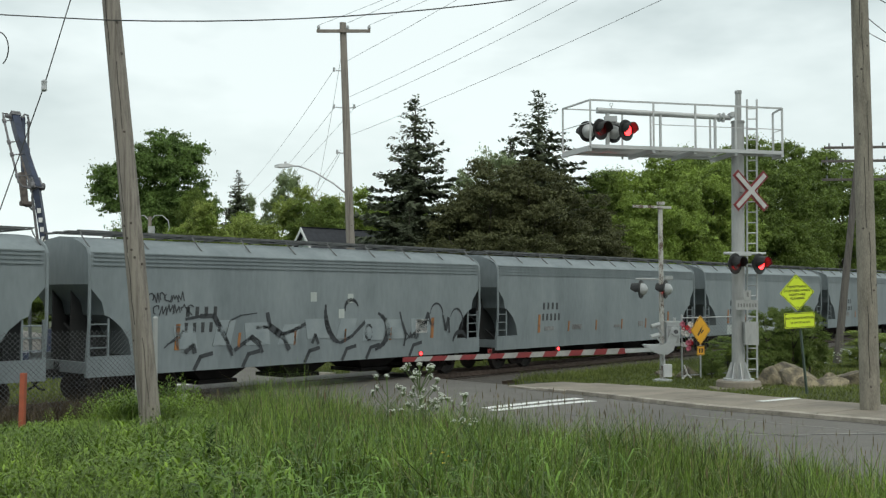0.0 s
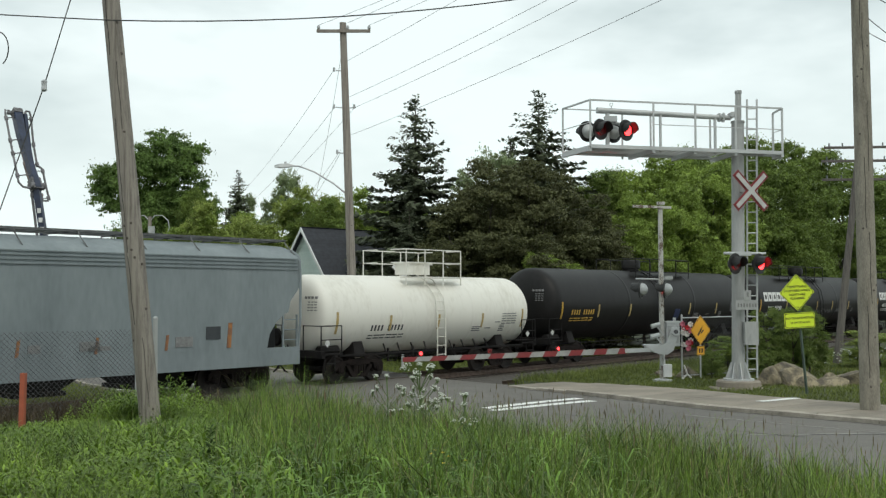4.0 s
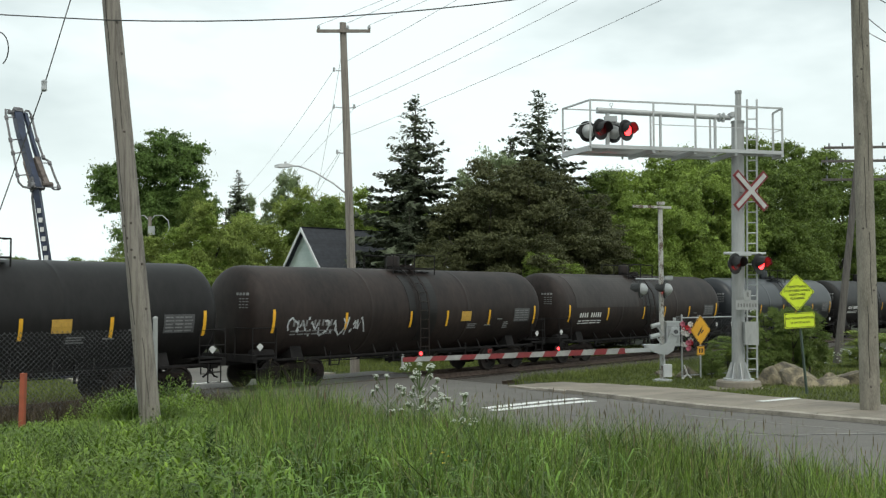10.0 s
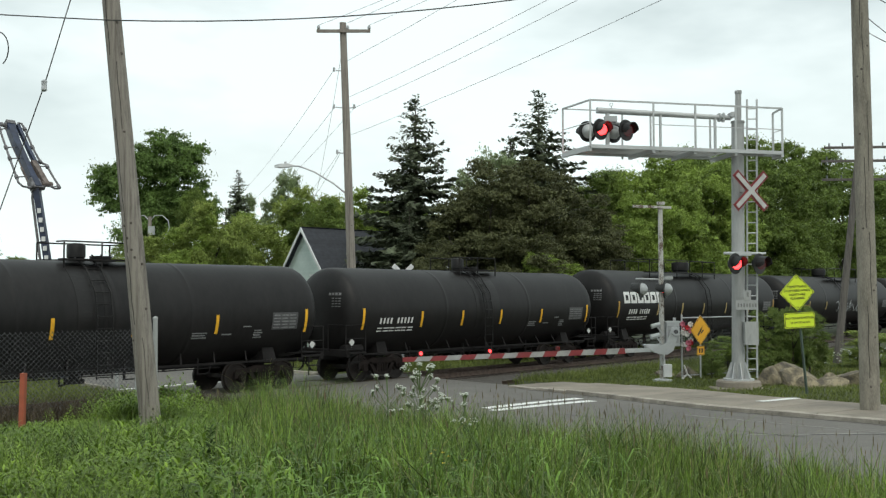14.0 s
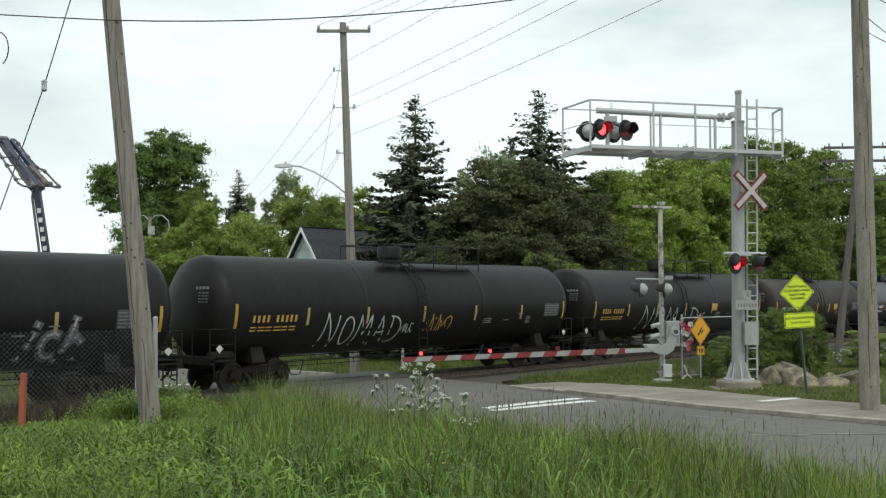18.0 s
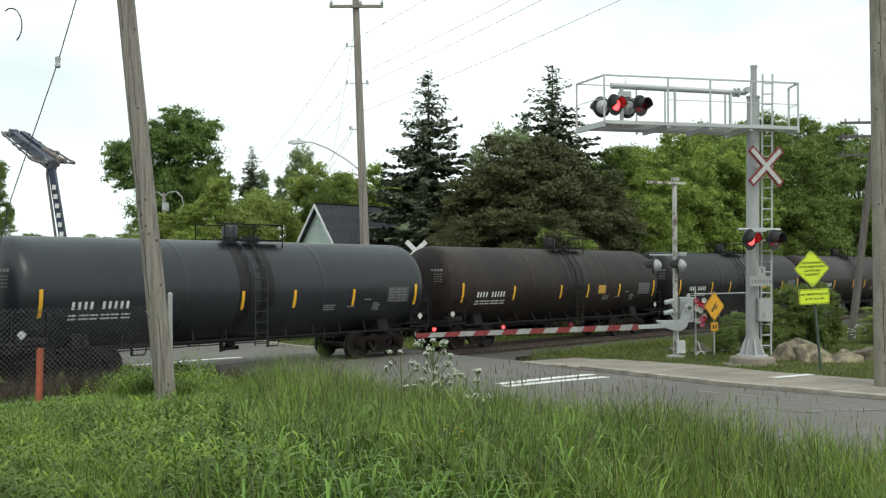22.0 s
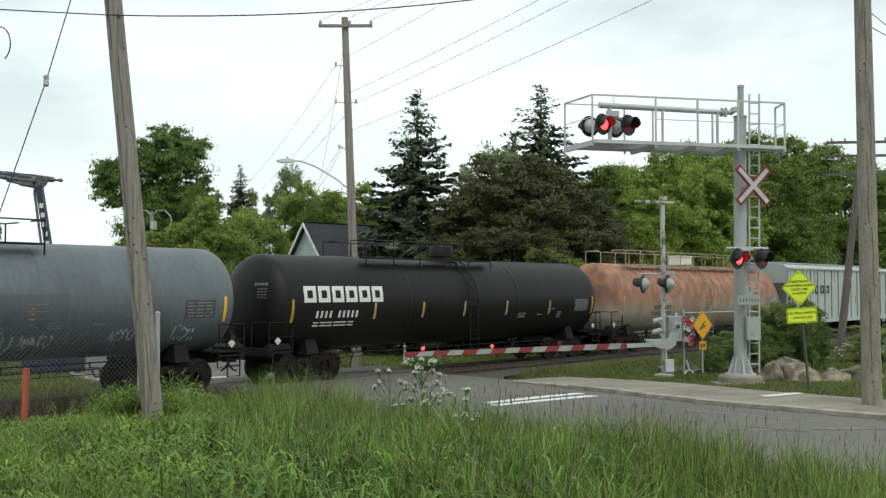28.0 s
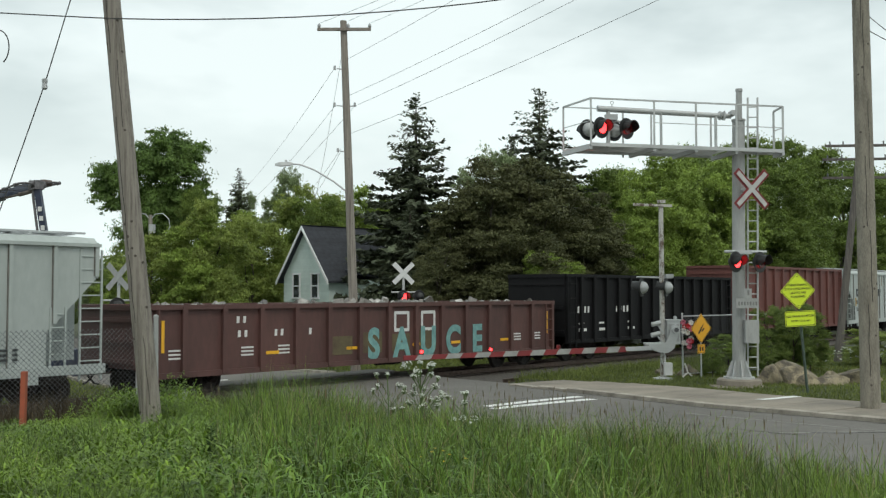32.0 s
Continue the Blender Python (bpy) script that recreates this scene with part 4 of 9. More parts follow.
def rounded_hopper(s0, s1, label, decor):
    """Centre-flow covered hopper with curved sides."""
    length = s1 - s0
    half = length / 2 - 0.55
    car = thing("covered_hopper", pose(0, 0, 0), label, "hopper car", "freight train")
    wheels = truck(car, -half + 1.9) + truck(car, half - 1.9)
    couplers(car, length / 2)
    zs = (1.34, 2.0, 2.9, 3.5, 3.75, 4.02, 4.10, 4.2, 4.36, 4.50, 4.56)

    def ring(x, low):
        left = [(x, -hopper_side(0, max(z, low)), max(z, low)) for z in zs]
        return left + [(x, -p[1], p[2]) for p in reversed(left)]

    def build_body():
        m = Mesh()
        low = ((0.02, 3.25), (0.10, 3.12), (0.40, 2.78), (0.48, 2.44), (0.66, 2.36), (0.98, 2.10), (1.20, 1.78), (1.30, 1.34))
        secs = [ring(-half + d, z) for d, z in low] + [ring(half - d, z) for d, z in reversed(low)]
        m.loft(secs)
        return m.data("hopper_body", P_HOPPER, 30)
    key = round(half, 1)
    part("hopper_body", shared(("rhop", key), build_body), None, car)

    # slope sheet near-black as if shaded; backing and inner plates added to close the recess
    for e in (-1, 1):
        part("slope_sheet", shared(("rslope", key, e), lambda: Mesh().plate([(e * (half - 0.3), -1.50, 3.15), (e * (half - 1.7), -1.50, 1.7), (e * (half - 1.7), 1.50, 1.7), (e * (half - 0.3), 1.50, 3.15)], (-e * 0.06, 0, -0.06)).data("slope_sheet", P_HOPSHADE)), None, car)
        part("bulkhead", shared(("rbacking", key, e), lambda: Mesh().plate([(e * (half - 1.7), -1.50, 1.75), (e * (half - 1.7), -1.50, 1.0), (e * (half - 1.7), 1.50, 1.0), (e * (half - 1.7), 1.50, 1.75)], (-e * 0.06, 0, 0)).data("bulkhead", P_HOPSHADE)), None, car)
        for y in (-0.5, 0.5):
            part("end_web", shared(("rplate", key, e, y), lambda: Mesh().plate([(e * (half - 0.12), y, 3.1), (e * (half - 1.72), y, 1.6), (e * (half - 1.72), y, 1.1), (e * (half - 0.12), y, 1.1)], (0, 0.04, 0)).data("end_web", P_HOPSHADE)), None, car)
    part("centre_sill", shared(("rcentre", key), lambda: Mesh().box((0, 0, 1.0), (2 * half, 0.34, 0.34)).data("centre_sill", P_HOPSHADE)), None, car)

    def build_sill():
        m = Mesh()
        for y in (-1.53, 1.53):
            m.box((0, y, 1.08), (2 * half, 0.10, 0.54))
        for e in (-1, 1):
            m.box((e * (half - 0.05), 0, 1.06), (0.10, 3.05, 0.30))
        return m.data("side_sill", P_HOPPER)
    part("side_sill", shared(("rsill", key), build_sill), None, car)

    def build_ribs():
        m = Mesh()
        for z in (3.76, 3.87, 3.98, 4.08):
            for e in (-1, 1):
                m.box((0, e * (hopper_side(0, z) + 0.015), z), (2 * half - 0.3, 0.05, 0.035))
        for e in (-1, 1):
            for x in (-half + 0.03, half - 0.03):
                pts = [(x, e * (hopper_side(0, z) + 0.02), z) for z in (0.82, 1.3, 2.2, 3.0, 3.6, 4.02, 4.2, 4.36)]
                m.tube(pts, 0.045, 5)
        return m.data("roof_rib", P_HOPPER)
    part("roof_rib", shared(("rribs", key), build_ribs), None, car)
    part("running_board", shared(("rboard", key), lambda: roof_walk_mesh(half, 4.56, 9)), None, car)
    bays(car, half, 3, 0.42, 1.2, 1.2)
    for e in (-1, 1):
        part("ladder", car_ladder(-half + 0.08 if e < 0 else half - 0.62, -1.53, 0.8, 2.35, 0.55, 5), P_HOPPER, car)
        part("reservoir", Mesh().cyl((e * (half - 1.6), -0.3, 1.5), (e * (half - 0.7), -0.3, 1.5), 0.22, n=12).tube([(e * (half - 0.8), -0.9, 1.2), (e * (half - 0.3), 0.2, 2.2)], 0.035), P_HOPSHADE, car)
    skin = Skin(None, -1.60)
    m = Mesh()
    letter_blocks(skin, m, -half + 3.0, 2.35, 0.31, 0.28, 4, slim=0.5)
    letter_blocks(skin, m, -half + 2.95, 1.90, 0.28, 0.28, 5, slim=0.5)
    tagged(part("stencil", m, DARKMARK, car, "dark stencilled lettering", weld=True), kind="stuff")
    m = Mesh()
    skin.patch(m, half - 3.5, half - 3.0, 1.68, 2.05)
    part("data_panel", m, SPRAYDARK, car, weld=True)
    for i in range(6):
        x = -half + 2.7 + (2 * half - 5.4) * i / 5
        m = Mesh()
        end = i in (0, 5)
        skin.patch(m, x - (0.07 if end else 0.04), x + (0.07 if end else 0.04), 1.42, 2.15 if end else 1.85, 0.05)
        part("reflector", m, mat("worn_orange_reflector", (0.34, 0.145, 0.04), (0.19, 0.085, 0.045), 6, 0.6, spread=(0.4, 0.6)), car, weld=True)
    decor(car, skin, half)
    return car, wheels


def plain_hopper_decor(seed):
    def decor(car, skin, half):
        rng = random.Random(seed)
        m = Mesh()
        for i in range(5):
            x = rng.uniform(-half + 3, half - 4)
            skin.patch(m, x, x + rng.uniform(0.2, 0.7), 1.5, 1.5 + rng.uniform(0.1, 0.3))
        tagged(part("fine_print", m, GREYMARK, car, weld=True), kind="stuff")
        if seed == 2:
            m = Mesh()
            Skin(None, -1.585).patch(m, -half + 2.6, half - 4.2, 0.83, 1.33)
            part("repaint_patch", m, P_PALEHOP, car, "paler repainted length of sill", weld=True)
            part("repaint_patch", skin.patch(Mesh(), -half + 3.2, half - 4.25, 1.37, 1.60), mat("thin_pale_overspray", (0.36, 0.385, 0.38), (0.27, 0.30, 0.30), 2, 0.7), car, weld=True)
    return decor


def tagged_hopper_decor(car, skin, half):
    rng = random.Random(4)
    for i in range(9):
        x = -half + 2.7 + i * 1.2
        m = skin.patch(Mesh(), x, x + rng.uniform(0.6, 1.0), 1.42 + rng.uniform(0, 0.2), 2.0 + rng.uniform(0, 0.25), rng.uniform(-0.2, 0.3))
        part("graffiti_fill", m, mat("pale_spray_fill", (0.265, 0.30, 0.31), (0.20, 0.235, 0.25), 2, 0.7), car, weld=True)

    def brush(pts, wide):
        """A sprayed stroke that swells in the middle."""
        m = Mesh()
        for k in range(len(pts) - 1):
            u = (k + 0.5) / (len(pts) - 1)
            skin.stroke(m, pts[k:k + 2], wide * (0.3 + 0.7 * math.sin(math.pi * u)))
        part("graffiti", m, SPRAYDARK, car, "dark brushed graffiti", weld=True)

    def arc(x, z, r, a0, a1, tall=1.0):
        return [(x + r * math.cos(radians(a0 + (a1 - a0) * k / 9)), z + tall * r * math.sin(radians(a0 + (a1 - a0) * k / 9))) for k in range(10)]
    x = -half + 3.0
    for pts, wide in ((((0.0, 2.28), (0.5, 2.36), (0.95, 2.36), (1.05, 2.2), (1.3, 1.8), (1.55, 1.35), (1.6, 1.2)), 0.17), (((1.35, 1.75), (1.5, 2.2), (1.9, 2.36), (2.5, 2.42)), 0.05),
                      (((-0.7, 1.5), (-0.1, 1.95), (-0.2, 1.75), (-0.6, 1.6)), 0.06), (((0.0, 1.36), (0.25, 1.55), (0.3, 1.34)), 0.16), (((1.7, 1.35), (2.3, 1.7), (2.6, 1.5), (2.7, 1.25)), 0.18),
                      (((2.9, 2.4), (3.0, 2.0), (3.5, 1.7), (3.75, 1.3)), 0.22), (((3.4, 1.72), (3.9, 1.85), (4.4, 2.05)), 0.14), (((2.5, 1.98), (3.0, 2.0)), 0.1), (((4.7, 1.45), (4.82, 1.7), (4.95, 1.42)), 0.14),
                      (arc(6.0, 2.45, 0.75, 170, 262, 1.4), 0.2), (((5.95, 1.42), (6.4, 1.6), (7.0, 2.05)), 0.14), (arc(6.4, 2.5, 0.3, 190, 20), 0.12), (arc(7.2, 1.75, 0.9, -70, 60, 0.75), 0.22), (arc(7.2, 1.7, 0.16, 0, 330, 1.6), 0.1),
                      (((8.7, 2.35), (8.8, 2.0), (9.0, 1.6), (8.9, 1.2)), 0.12), (((9.2, 1.5), (9.6, 1.7), (10.0, 2.0), (10.15, 2.3), (10.3, 1.9)), 0.16), (arc(10.6, 2.2, 0.35, 170, 0, 1.3), 0.07), (((10.95, 2.2), (11.1, 1.7), (11.25, 2.1), (11.3, 1.6)), 0.15),
                      (arc(11.7, 2.0, 0.35, 160, -50, 1.3), 0.07), (arc(11.9, 1.2, 0.4, 20, 170, 1.0), 0.16)):
        brush([(x + q[0], q[1]) for q in pts], wide)
    low_skin = Skin(None, -1.585)
    for dx in (0.3, 2.0, 4.4, 6.0, 7.1, 9.2):
        m = low_skin.stroke(Mesh(), [(x + dx, 0.85), (x + dx + 0.2, 1.2), (x + dx + 0.6, 1.28)], 0.12)
        part("graffiti", m, SPRAYDARK, car, weld=True)
    graffiti(car, skin, [(SPRAYDARK, 0.035, scrawl(rng, -half + 1.75, 2.75, 6, 0.22, 0.3) + scrawl(rng, -half + 1.9, 2.4, 6, 0.24, 0.3) + scrawl(rng, half - 3.4, 1.85, 4, 0.22, 0.22) + scrawl(rng, half - 4.2, 1.4, 3, 0.3, 0.25))])
    part("data_panel", skin.patch(Mesh(), half - 3.55, half - 2.95, 1.62, 2.1), WHITEMARK, car, weld=True)
    for a, z in ((0.15, 2.7), (-0.05, 2.75), (0.1, 2.2)):
        part("repaint_patch", skin.patch(Mesh(), half * a, half * a + 0.25, z, z + 0.3), P_PALEHOP, car, weld=True)


POSTGRIME = mat("post_grime", (0.26, 0.24, 0.215), (0.07, 0.06, 0.053), 4, 0.9, fine=0.5)


def ribbed_hopper(s0, s1, label):
    """Tall pale covered hopper with outside posts."""
    length = s1 - s0
    half = length / 2 - 0.5
    car = thing("covered_hopper", pose(0, 0, 0), label, "hopper car", "freight train")
    wheels = truck(car, -half + 1.9) + truck(car, half - 1.9)
    couplers(car, length / 2)
    b = Mesh()
    for y in (-1.52, 1.52):
        b.plate([(-half + 0.2, y, 4.25), (half - 0.2, y, 4.25), (half - 0.2, y, 3.4), (half - 1.6, y, 1.95), (half - 1.6, y, 1.1), (-half + 1.6, y, 1.1), (-half + 1.6, y, 1.95), (-half + 0.2, y, 3.4)], (0, 0.05, 0))
    b.loft([[(x, -1.52, 4.25), (x, -1.3, 4.42), (x, 0, 4.52), (x, 1.3, 4.42), (x, 1.52, 4.25), (x, 0, 4.2)] for x in (-half + 0.2, half - 0.2)])
    part("hopper_body", b, P_PALEHOP, car)
    for e in (-1, 1):
        part("slope_sheet", Mesh().plate([(e * (half - 0.2), -1.5, 3.4), (e * (half - 2.4), -1.5, 1.05), (e * (half - 2.4), 1.5, 1.05), (e * (half - 0.2), 1.5, 3.4)], (0, 0, 0.06)), P_PALEHOP, car)
        part("end_wall", Mesh().plate([(e * (half - 0.22), -1.5, 3.35), (e * (half - 0.22), 1.5, 3.35), (e * (half - 0.22), 1.5, 4.3), (e * (half - 0.22), -1.5, 4.3)], (e * 0.04, 0, 0)), P_PALEHOP, car)
        for y in (-0.7, 0.7):
            part("end_web", Mesh().plate([(e * (half - 0.4), y, 3.1), (e * (half - 2.2), y, 1.2), (e * (half - 0.4), y, 1.2)], (0, 0.04, 0)), P_PALEHOP, car)
    for i in range(17):
        x = -half + 0.25 + (2 * half - 0.5) * i / 16
        low = 1.1 if 2 <= i <= 14 else 3.4 if i in (0, 16) else 2.2
        for y in (-1.55, 1.55):
            part("side_post", Mesh().box((x, y, (low + 4.25) / 2), (0.10, 0.08, 4.25 - low)), P_PALEHOP, car)
            part("post_seam", Mesh().box((x - 0.062, y * 0.99, (low + 4.2) / 2), (0.02, 0.046, 4.15 - low)), POSTGRIME, car)
    m = Mesh()
    for y in (-1.55, 1.55):
        m.box((0, y, 1.0), (2 * half, 0.12, 0.24))
        m.box((0, y, 4.22), (2 * half - 0.3, 0.12, 0.09))
        for x in (-half + 2.0, half - 2.0):
            m.box((x, y, 0.85), (0.35, 0.1, 0.34))
    part("side_sill", m, P_PALEHOP, car)
    part("running_board", hatch_row(half, 4.48, 16), GALV, car)
    bays(car, half, 4, 0.42, 1.15, 1.25)
    for e in (-1, 1):
        x = -half + 0.1 if e < 0 else half - 0.7
        part("ladder", car_ladder(x, -1.53, 0.7, 4.1, 0.6, 10), P_PALEHOP, car)
        part("ladder", car_ladder(-half + 1.1 if e < 0 else half - 1.5, -1.53, 0.9, 2.6, 0.4, 5), P_PALEHOP, car)
        part("reservoir", Mesh().cyl((e * (half - 1.9), -0.3, 1.5), (e * (half - 0.9), -0.3, 1.5), 0.24, n=12), P_HOPSHADE, car)
    skin = Skin(None, -1.55)
    emblem_frames(car, skin, -half + 1.78, 2.70, 0.87, 0.50, DARKMARK, "bold black trade mark", 0.62)
    m = Mesh()
    letter_blocks(skin, m, -half + 1.80, 2.18, 0.32, 0.26, 5, (2,), 0.5)
    letter_blocks(skin, m, -half + 1.80, 1.70, 0.27, 0.26, 7, (3,), 0.5)
    for x, z in ((2.5, 1.35), (4.0, 1.35), (5.0, 1.35), (13.5, 1.45), (16.0, 1.3)):
        for k in range(3):
            skin.patch(m, -half + x, -half + x + 0.55, z + 0.12 * k, z + 0.06 + 0.12 * k)
    tagged(part("stencil", m, DARKMARK, car, "black stencilled lettering", weld=True), kind="stuff")
    rng = random.Random(29)
    for i in range(9):
        x, long = -half + 2.4 + (2 * half - 5.0) * (i + rng.uniform(0, 0.8)) / 9, rng.uniform(0.5, 1.5)
        streak = Skin(None, -1.53).patch(Mesh(), x, x + rng.uniform(0.04, 0.10), 4.16 - long, 4.16)
        part("rust_streak", streak, mat("thin_rust_wash", (0.34, 0.30, 0.24), (0.20, 0.145, 0.10), 5, 0.8, fine=0.5), car, "brown rust streak below the roof", weld=True)
    for x in (-half + 1.60, half * 0.2, half - 3.0):
        m = Mesh()
        skin.patch(m, x, x + 0.08, 2.05, 2.6)
        part("reflector", m, YELLOWMARK, car, weld=True)
    return car, wheels


def gondola(s0, s1, label, paint, z0, z1, posts, decor=None, name="gondola_car"):
    length = s1 - s0
    half = length / 2 - 0.5
    car = thing(name, pose(0, 0, 0), label, "gondola car", "freight train")
    wheels = truck(car, -half + 1.9) + truck(car, half - 1.9)
    couplers(car, length / 2)
    for y in (-1.45, 1.45):
        part("side_panel", Mesh().box((0, y, (z0 + z1) / 2), (2 * half, 0.04, z1 - z0)), paint, car)
    for x in (-half, half):
        part("end_panel", Mesh().box((x, 0, (z0 + 0.3 + z1) / 2), (0.06, 2.9, z1 - z0 - 0.3)), paint, car)
    part("floor_panel", Mesh().box((0, 0, z0 + 0.35), (2 * half, 2.9, 0.06)), paint, car)
    m = Mesh()
    for y in (-1.50, 1.50):
        m.box((0, y, z1 - 0.05), (2 * half + 0.1, 0.16, 0.14))
        m.box((0, y, z0 + 0.08), (2 * half, 0.12, 0.16))
    for x in (-half - 0.04, half + 0.04):
        m.box((x, 0, z1 - 0.05), (0.12, 3.0, 0.14))
        for z in np.linspace(z0 + 0.5, z1 - 0.4, 3):
            m.box((x, 0, z), (0.1, 2.9, 0.12))
    part("top_chord", m, paint, car)
    for i in range(posts + 1):
        x = -half + 0.1 + (2 * half - 0.2) * i / posts
        for e in (-1, 1):
            part("side_post", Mesh().box((x, e * 1.53, (z0 + z1) / 2), (0.16, 0.14, z1 - z0 - 0.1)), paint, car)
    part("centre_sill", Mesh().box((0, 0, 0.95), (2 * half, 0.4, 0.32)), BLACKSTEEL, car)
    for x in np.linspace(-half + 3.4, half - 3.4, 5):
        part("cross_bearer", Mesh().box((x, 0, 0.9), (0.12, 2.6, 0.22)), BLACKSTEEL, car)
    part("reservoir", Mesh().cyl((0.3, -0.6, 0.62), (1.4, -0.6, 0.62), 0.2, n=12), BLACKSTEEL, car)
    for e in (-1, 1):
        part("ladder", car_ladder(-half + 0.15 if e < 0 else half - 0.6, -1.6, z0 - 0.2, z1 - 0.1, 0.45, 5), paint, car)
    if decor:
        decor(car, Skin(None, -1.475), half)
    return car, wheels


def scrap_decor(car, skin, half):
    rng = random.Random(12)
    m = Mesh()
    for i in range(150):
        x, y = rng.uniform(-half + 0.5, half - 0.5), rng.uniform(-1.2, 1.2)
        s = rng.uniform(0.15, 0.55)
        r = Euler((rng.uniform(0, 3), rng.uniform(0, 3), rng.uniform(0, 3))).to_matrix()
        m.box((x, y, 2.38 + rng.uniform(0, 0.16)), (s, s * 0.6, s * 0.35), r)
    m.box((0, 0, 2.2), (2 * half - 0.2, 2.8, 0.2))
    part("load", m, mat("scrap_metal", (0.42, 0.41, 0.39), (0.10, 0.085, 0.07), 2, 0.6, metal=0.3, island=0.5), car, "heaped scrap metal")
    w = half * 2 / 14
    m = Mesh()
    letter_blocks(skin, m, -half + 2 * w + 0.55, 2.08, 0.24, 0.2, 2, slim=0.55)
    for i in range(3):
        a = -half + (2 + i) * w + 0.6
        letter_blocks(skin, m, a, 1.66, 0.24, 0.2, 2 if i < 2 else 1, slim=0.55)
    for x in (-half + 1.0, -half + 3.5, -half + 4.9, half - 2.6, half - 1.3):
        for k in range(3):
            skin.patch(m, x, x + 0.45, 1.1 + 0.11 * k, 1.15 + 0.11 * k)
    tagged(part("stencil", m, WHITEMARK, car, "white stencilled lettering", weld=True), kind="stuff")
    bay = (2 * half - 0.2) / 14
    j0 = int((2 * half - 6.1) / bay) - 1
    for j in (j0 - 1, j0):
        x, z = -half + 0.1 + (j + 0.5) * bay - 0.33, 1.68
        part("emblem", skin.stroke(Mesh(), [(x, z), (x, z + 0.6), (x + 0.66, z + 0.6), (x + 0.66, z), (x, z)], 0.11), WHITEMARK, car, "white trade mark", weld=True)
    for j, letter in enumerate("SAUCE"):
        o = part("graffiti", text_mesh([letter], 1.38, SPRAYTEAL, 1.0, 0.06), None, car, "pale teal sprayed letter")
        o.matrix_basis = pose(-half + 0.1 + (j0 - 1.5 + j) * bay, -1.492, 1.20, 90) @ Matrix.Diagonal((0.84, 1, 1, 1))
    for i, k in enumerate((5, 6, 7, 8)):
        a = -half + (k - 0.1) * w
        part("primer_patch", skin.patch(Mesh(), a + 0.35, a + w - 0.15, 0.95, 1.55 + 0.1 * (i % 2)), mat("olive_primer", (0.13, 0.11, 0.055), (0.09, 0.065, 0.04), 3, 0.8), car, "patch of olive primer", weld=True)
    for k in (0.55, 3.2, 5.6, 7.9, 9.4, 11.5, 13.7):
        m = Mesh()
        a = -half + k * w
        if k > 13 or k < 1:
            skin.patch(m, a, a + 0.1, 1.3, 2.2)
        else:
            skin.patch(m, a, a + 0.5, 1.1, 1.2)
        part("reflector", m, YELLOW, car, weld=True)


def dark_gon_decor(car, skin, half):
    m = Mesh()
    letter_blocks(skin, m, -half + 0.9, 2.1, 0.26, 0.28, 4)
    letter_blocks(skin, m, -half + 4.0, 2.1, 0.30, 0.28, 5)
    for x in (1.0, 2.6, 5.0):
        skin.patch(m, -half + x, -half + x + 0.6, 1.3, 1.42)
        skin.patch(m, -half + x, -half + x + 0.4, 1.6, 1.68)
    tagged(part("stencil", m, WHITEMARK, car, "white stencilled lettering", weld=True), kind="stuff")
    m = Mesh()
    skin.patch(m, -half + 0.25, -half + 0.33, 1.5, 2.9)
    part("reflector", m, YELLOW, car, weld=True)


TRAIN = []


def roll(pair, s0, s1):
    TRAIN.append((pair[0], pair[1], (s0 + s1) / 2))


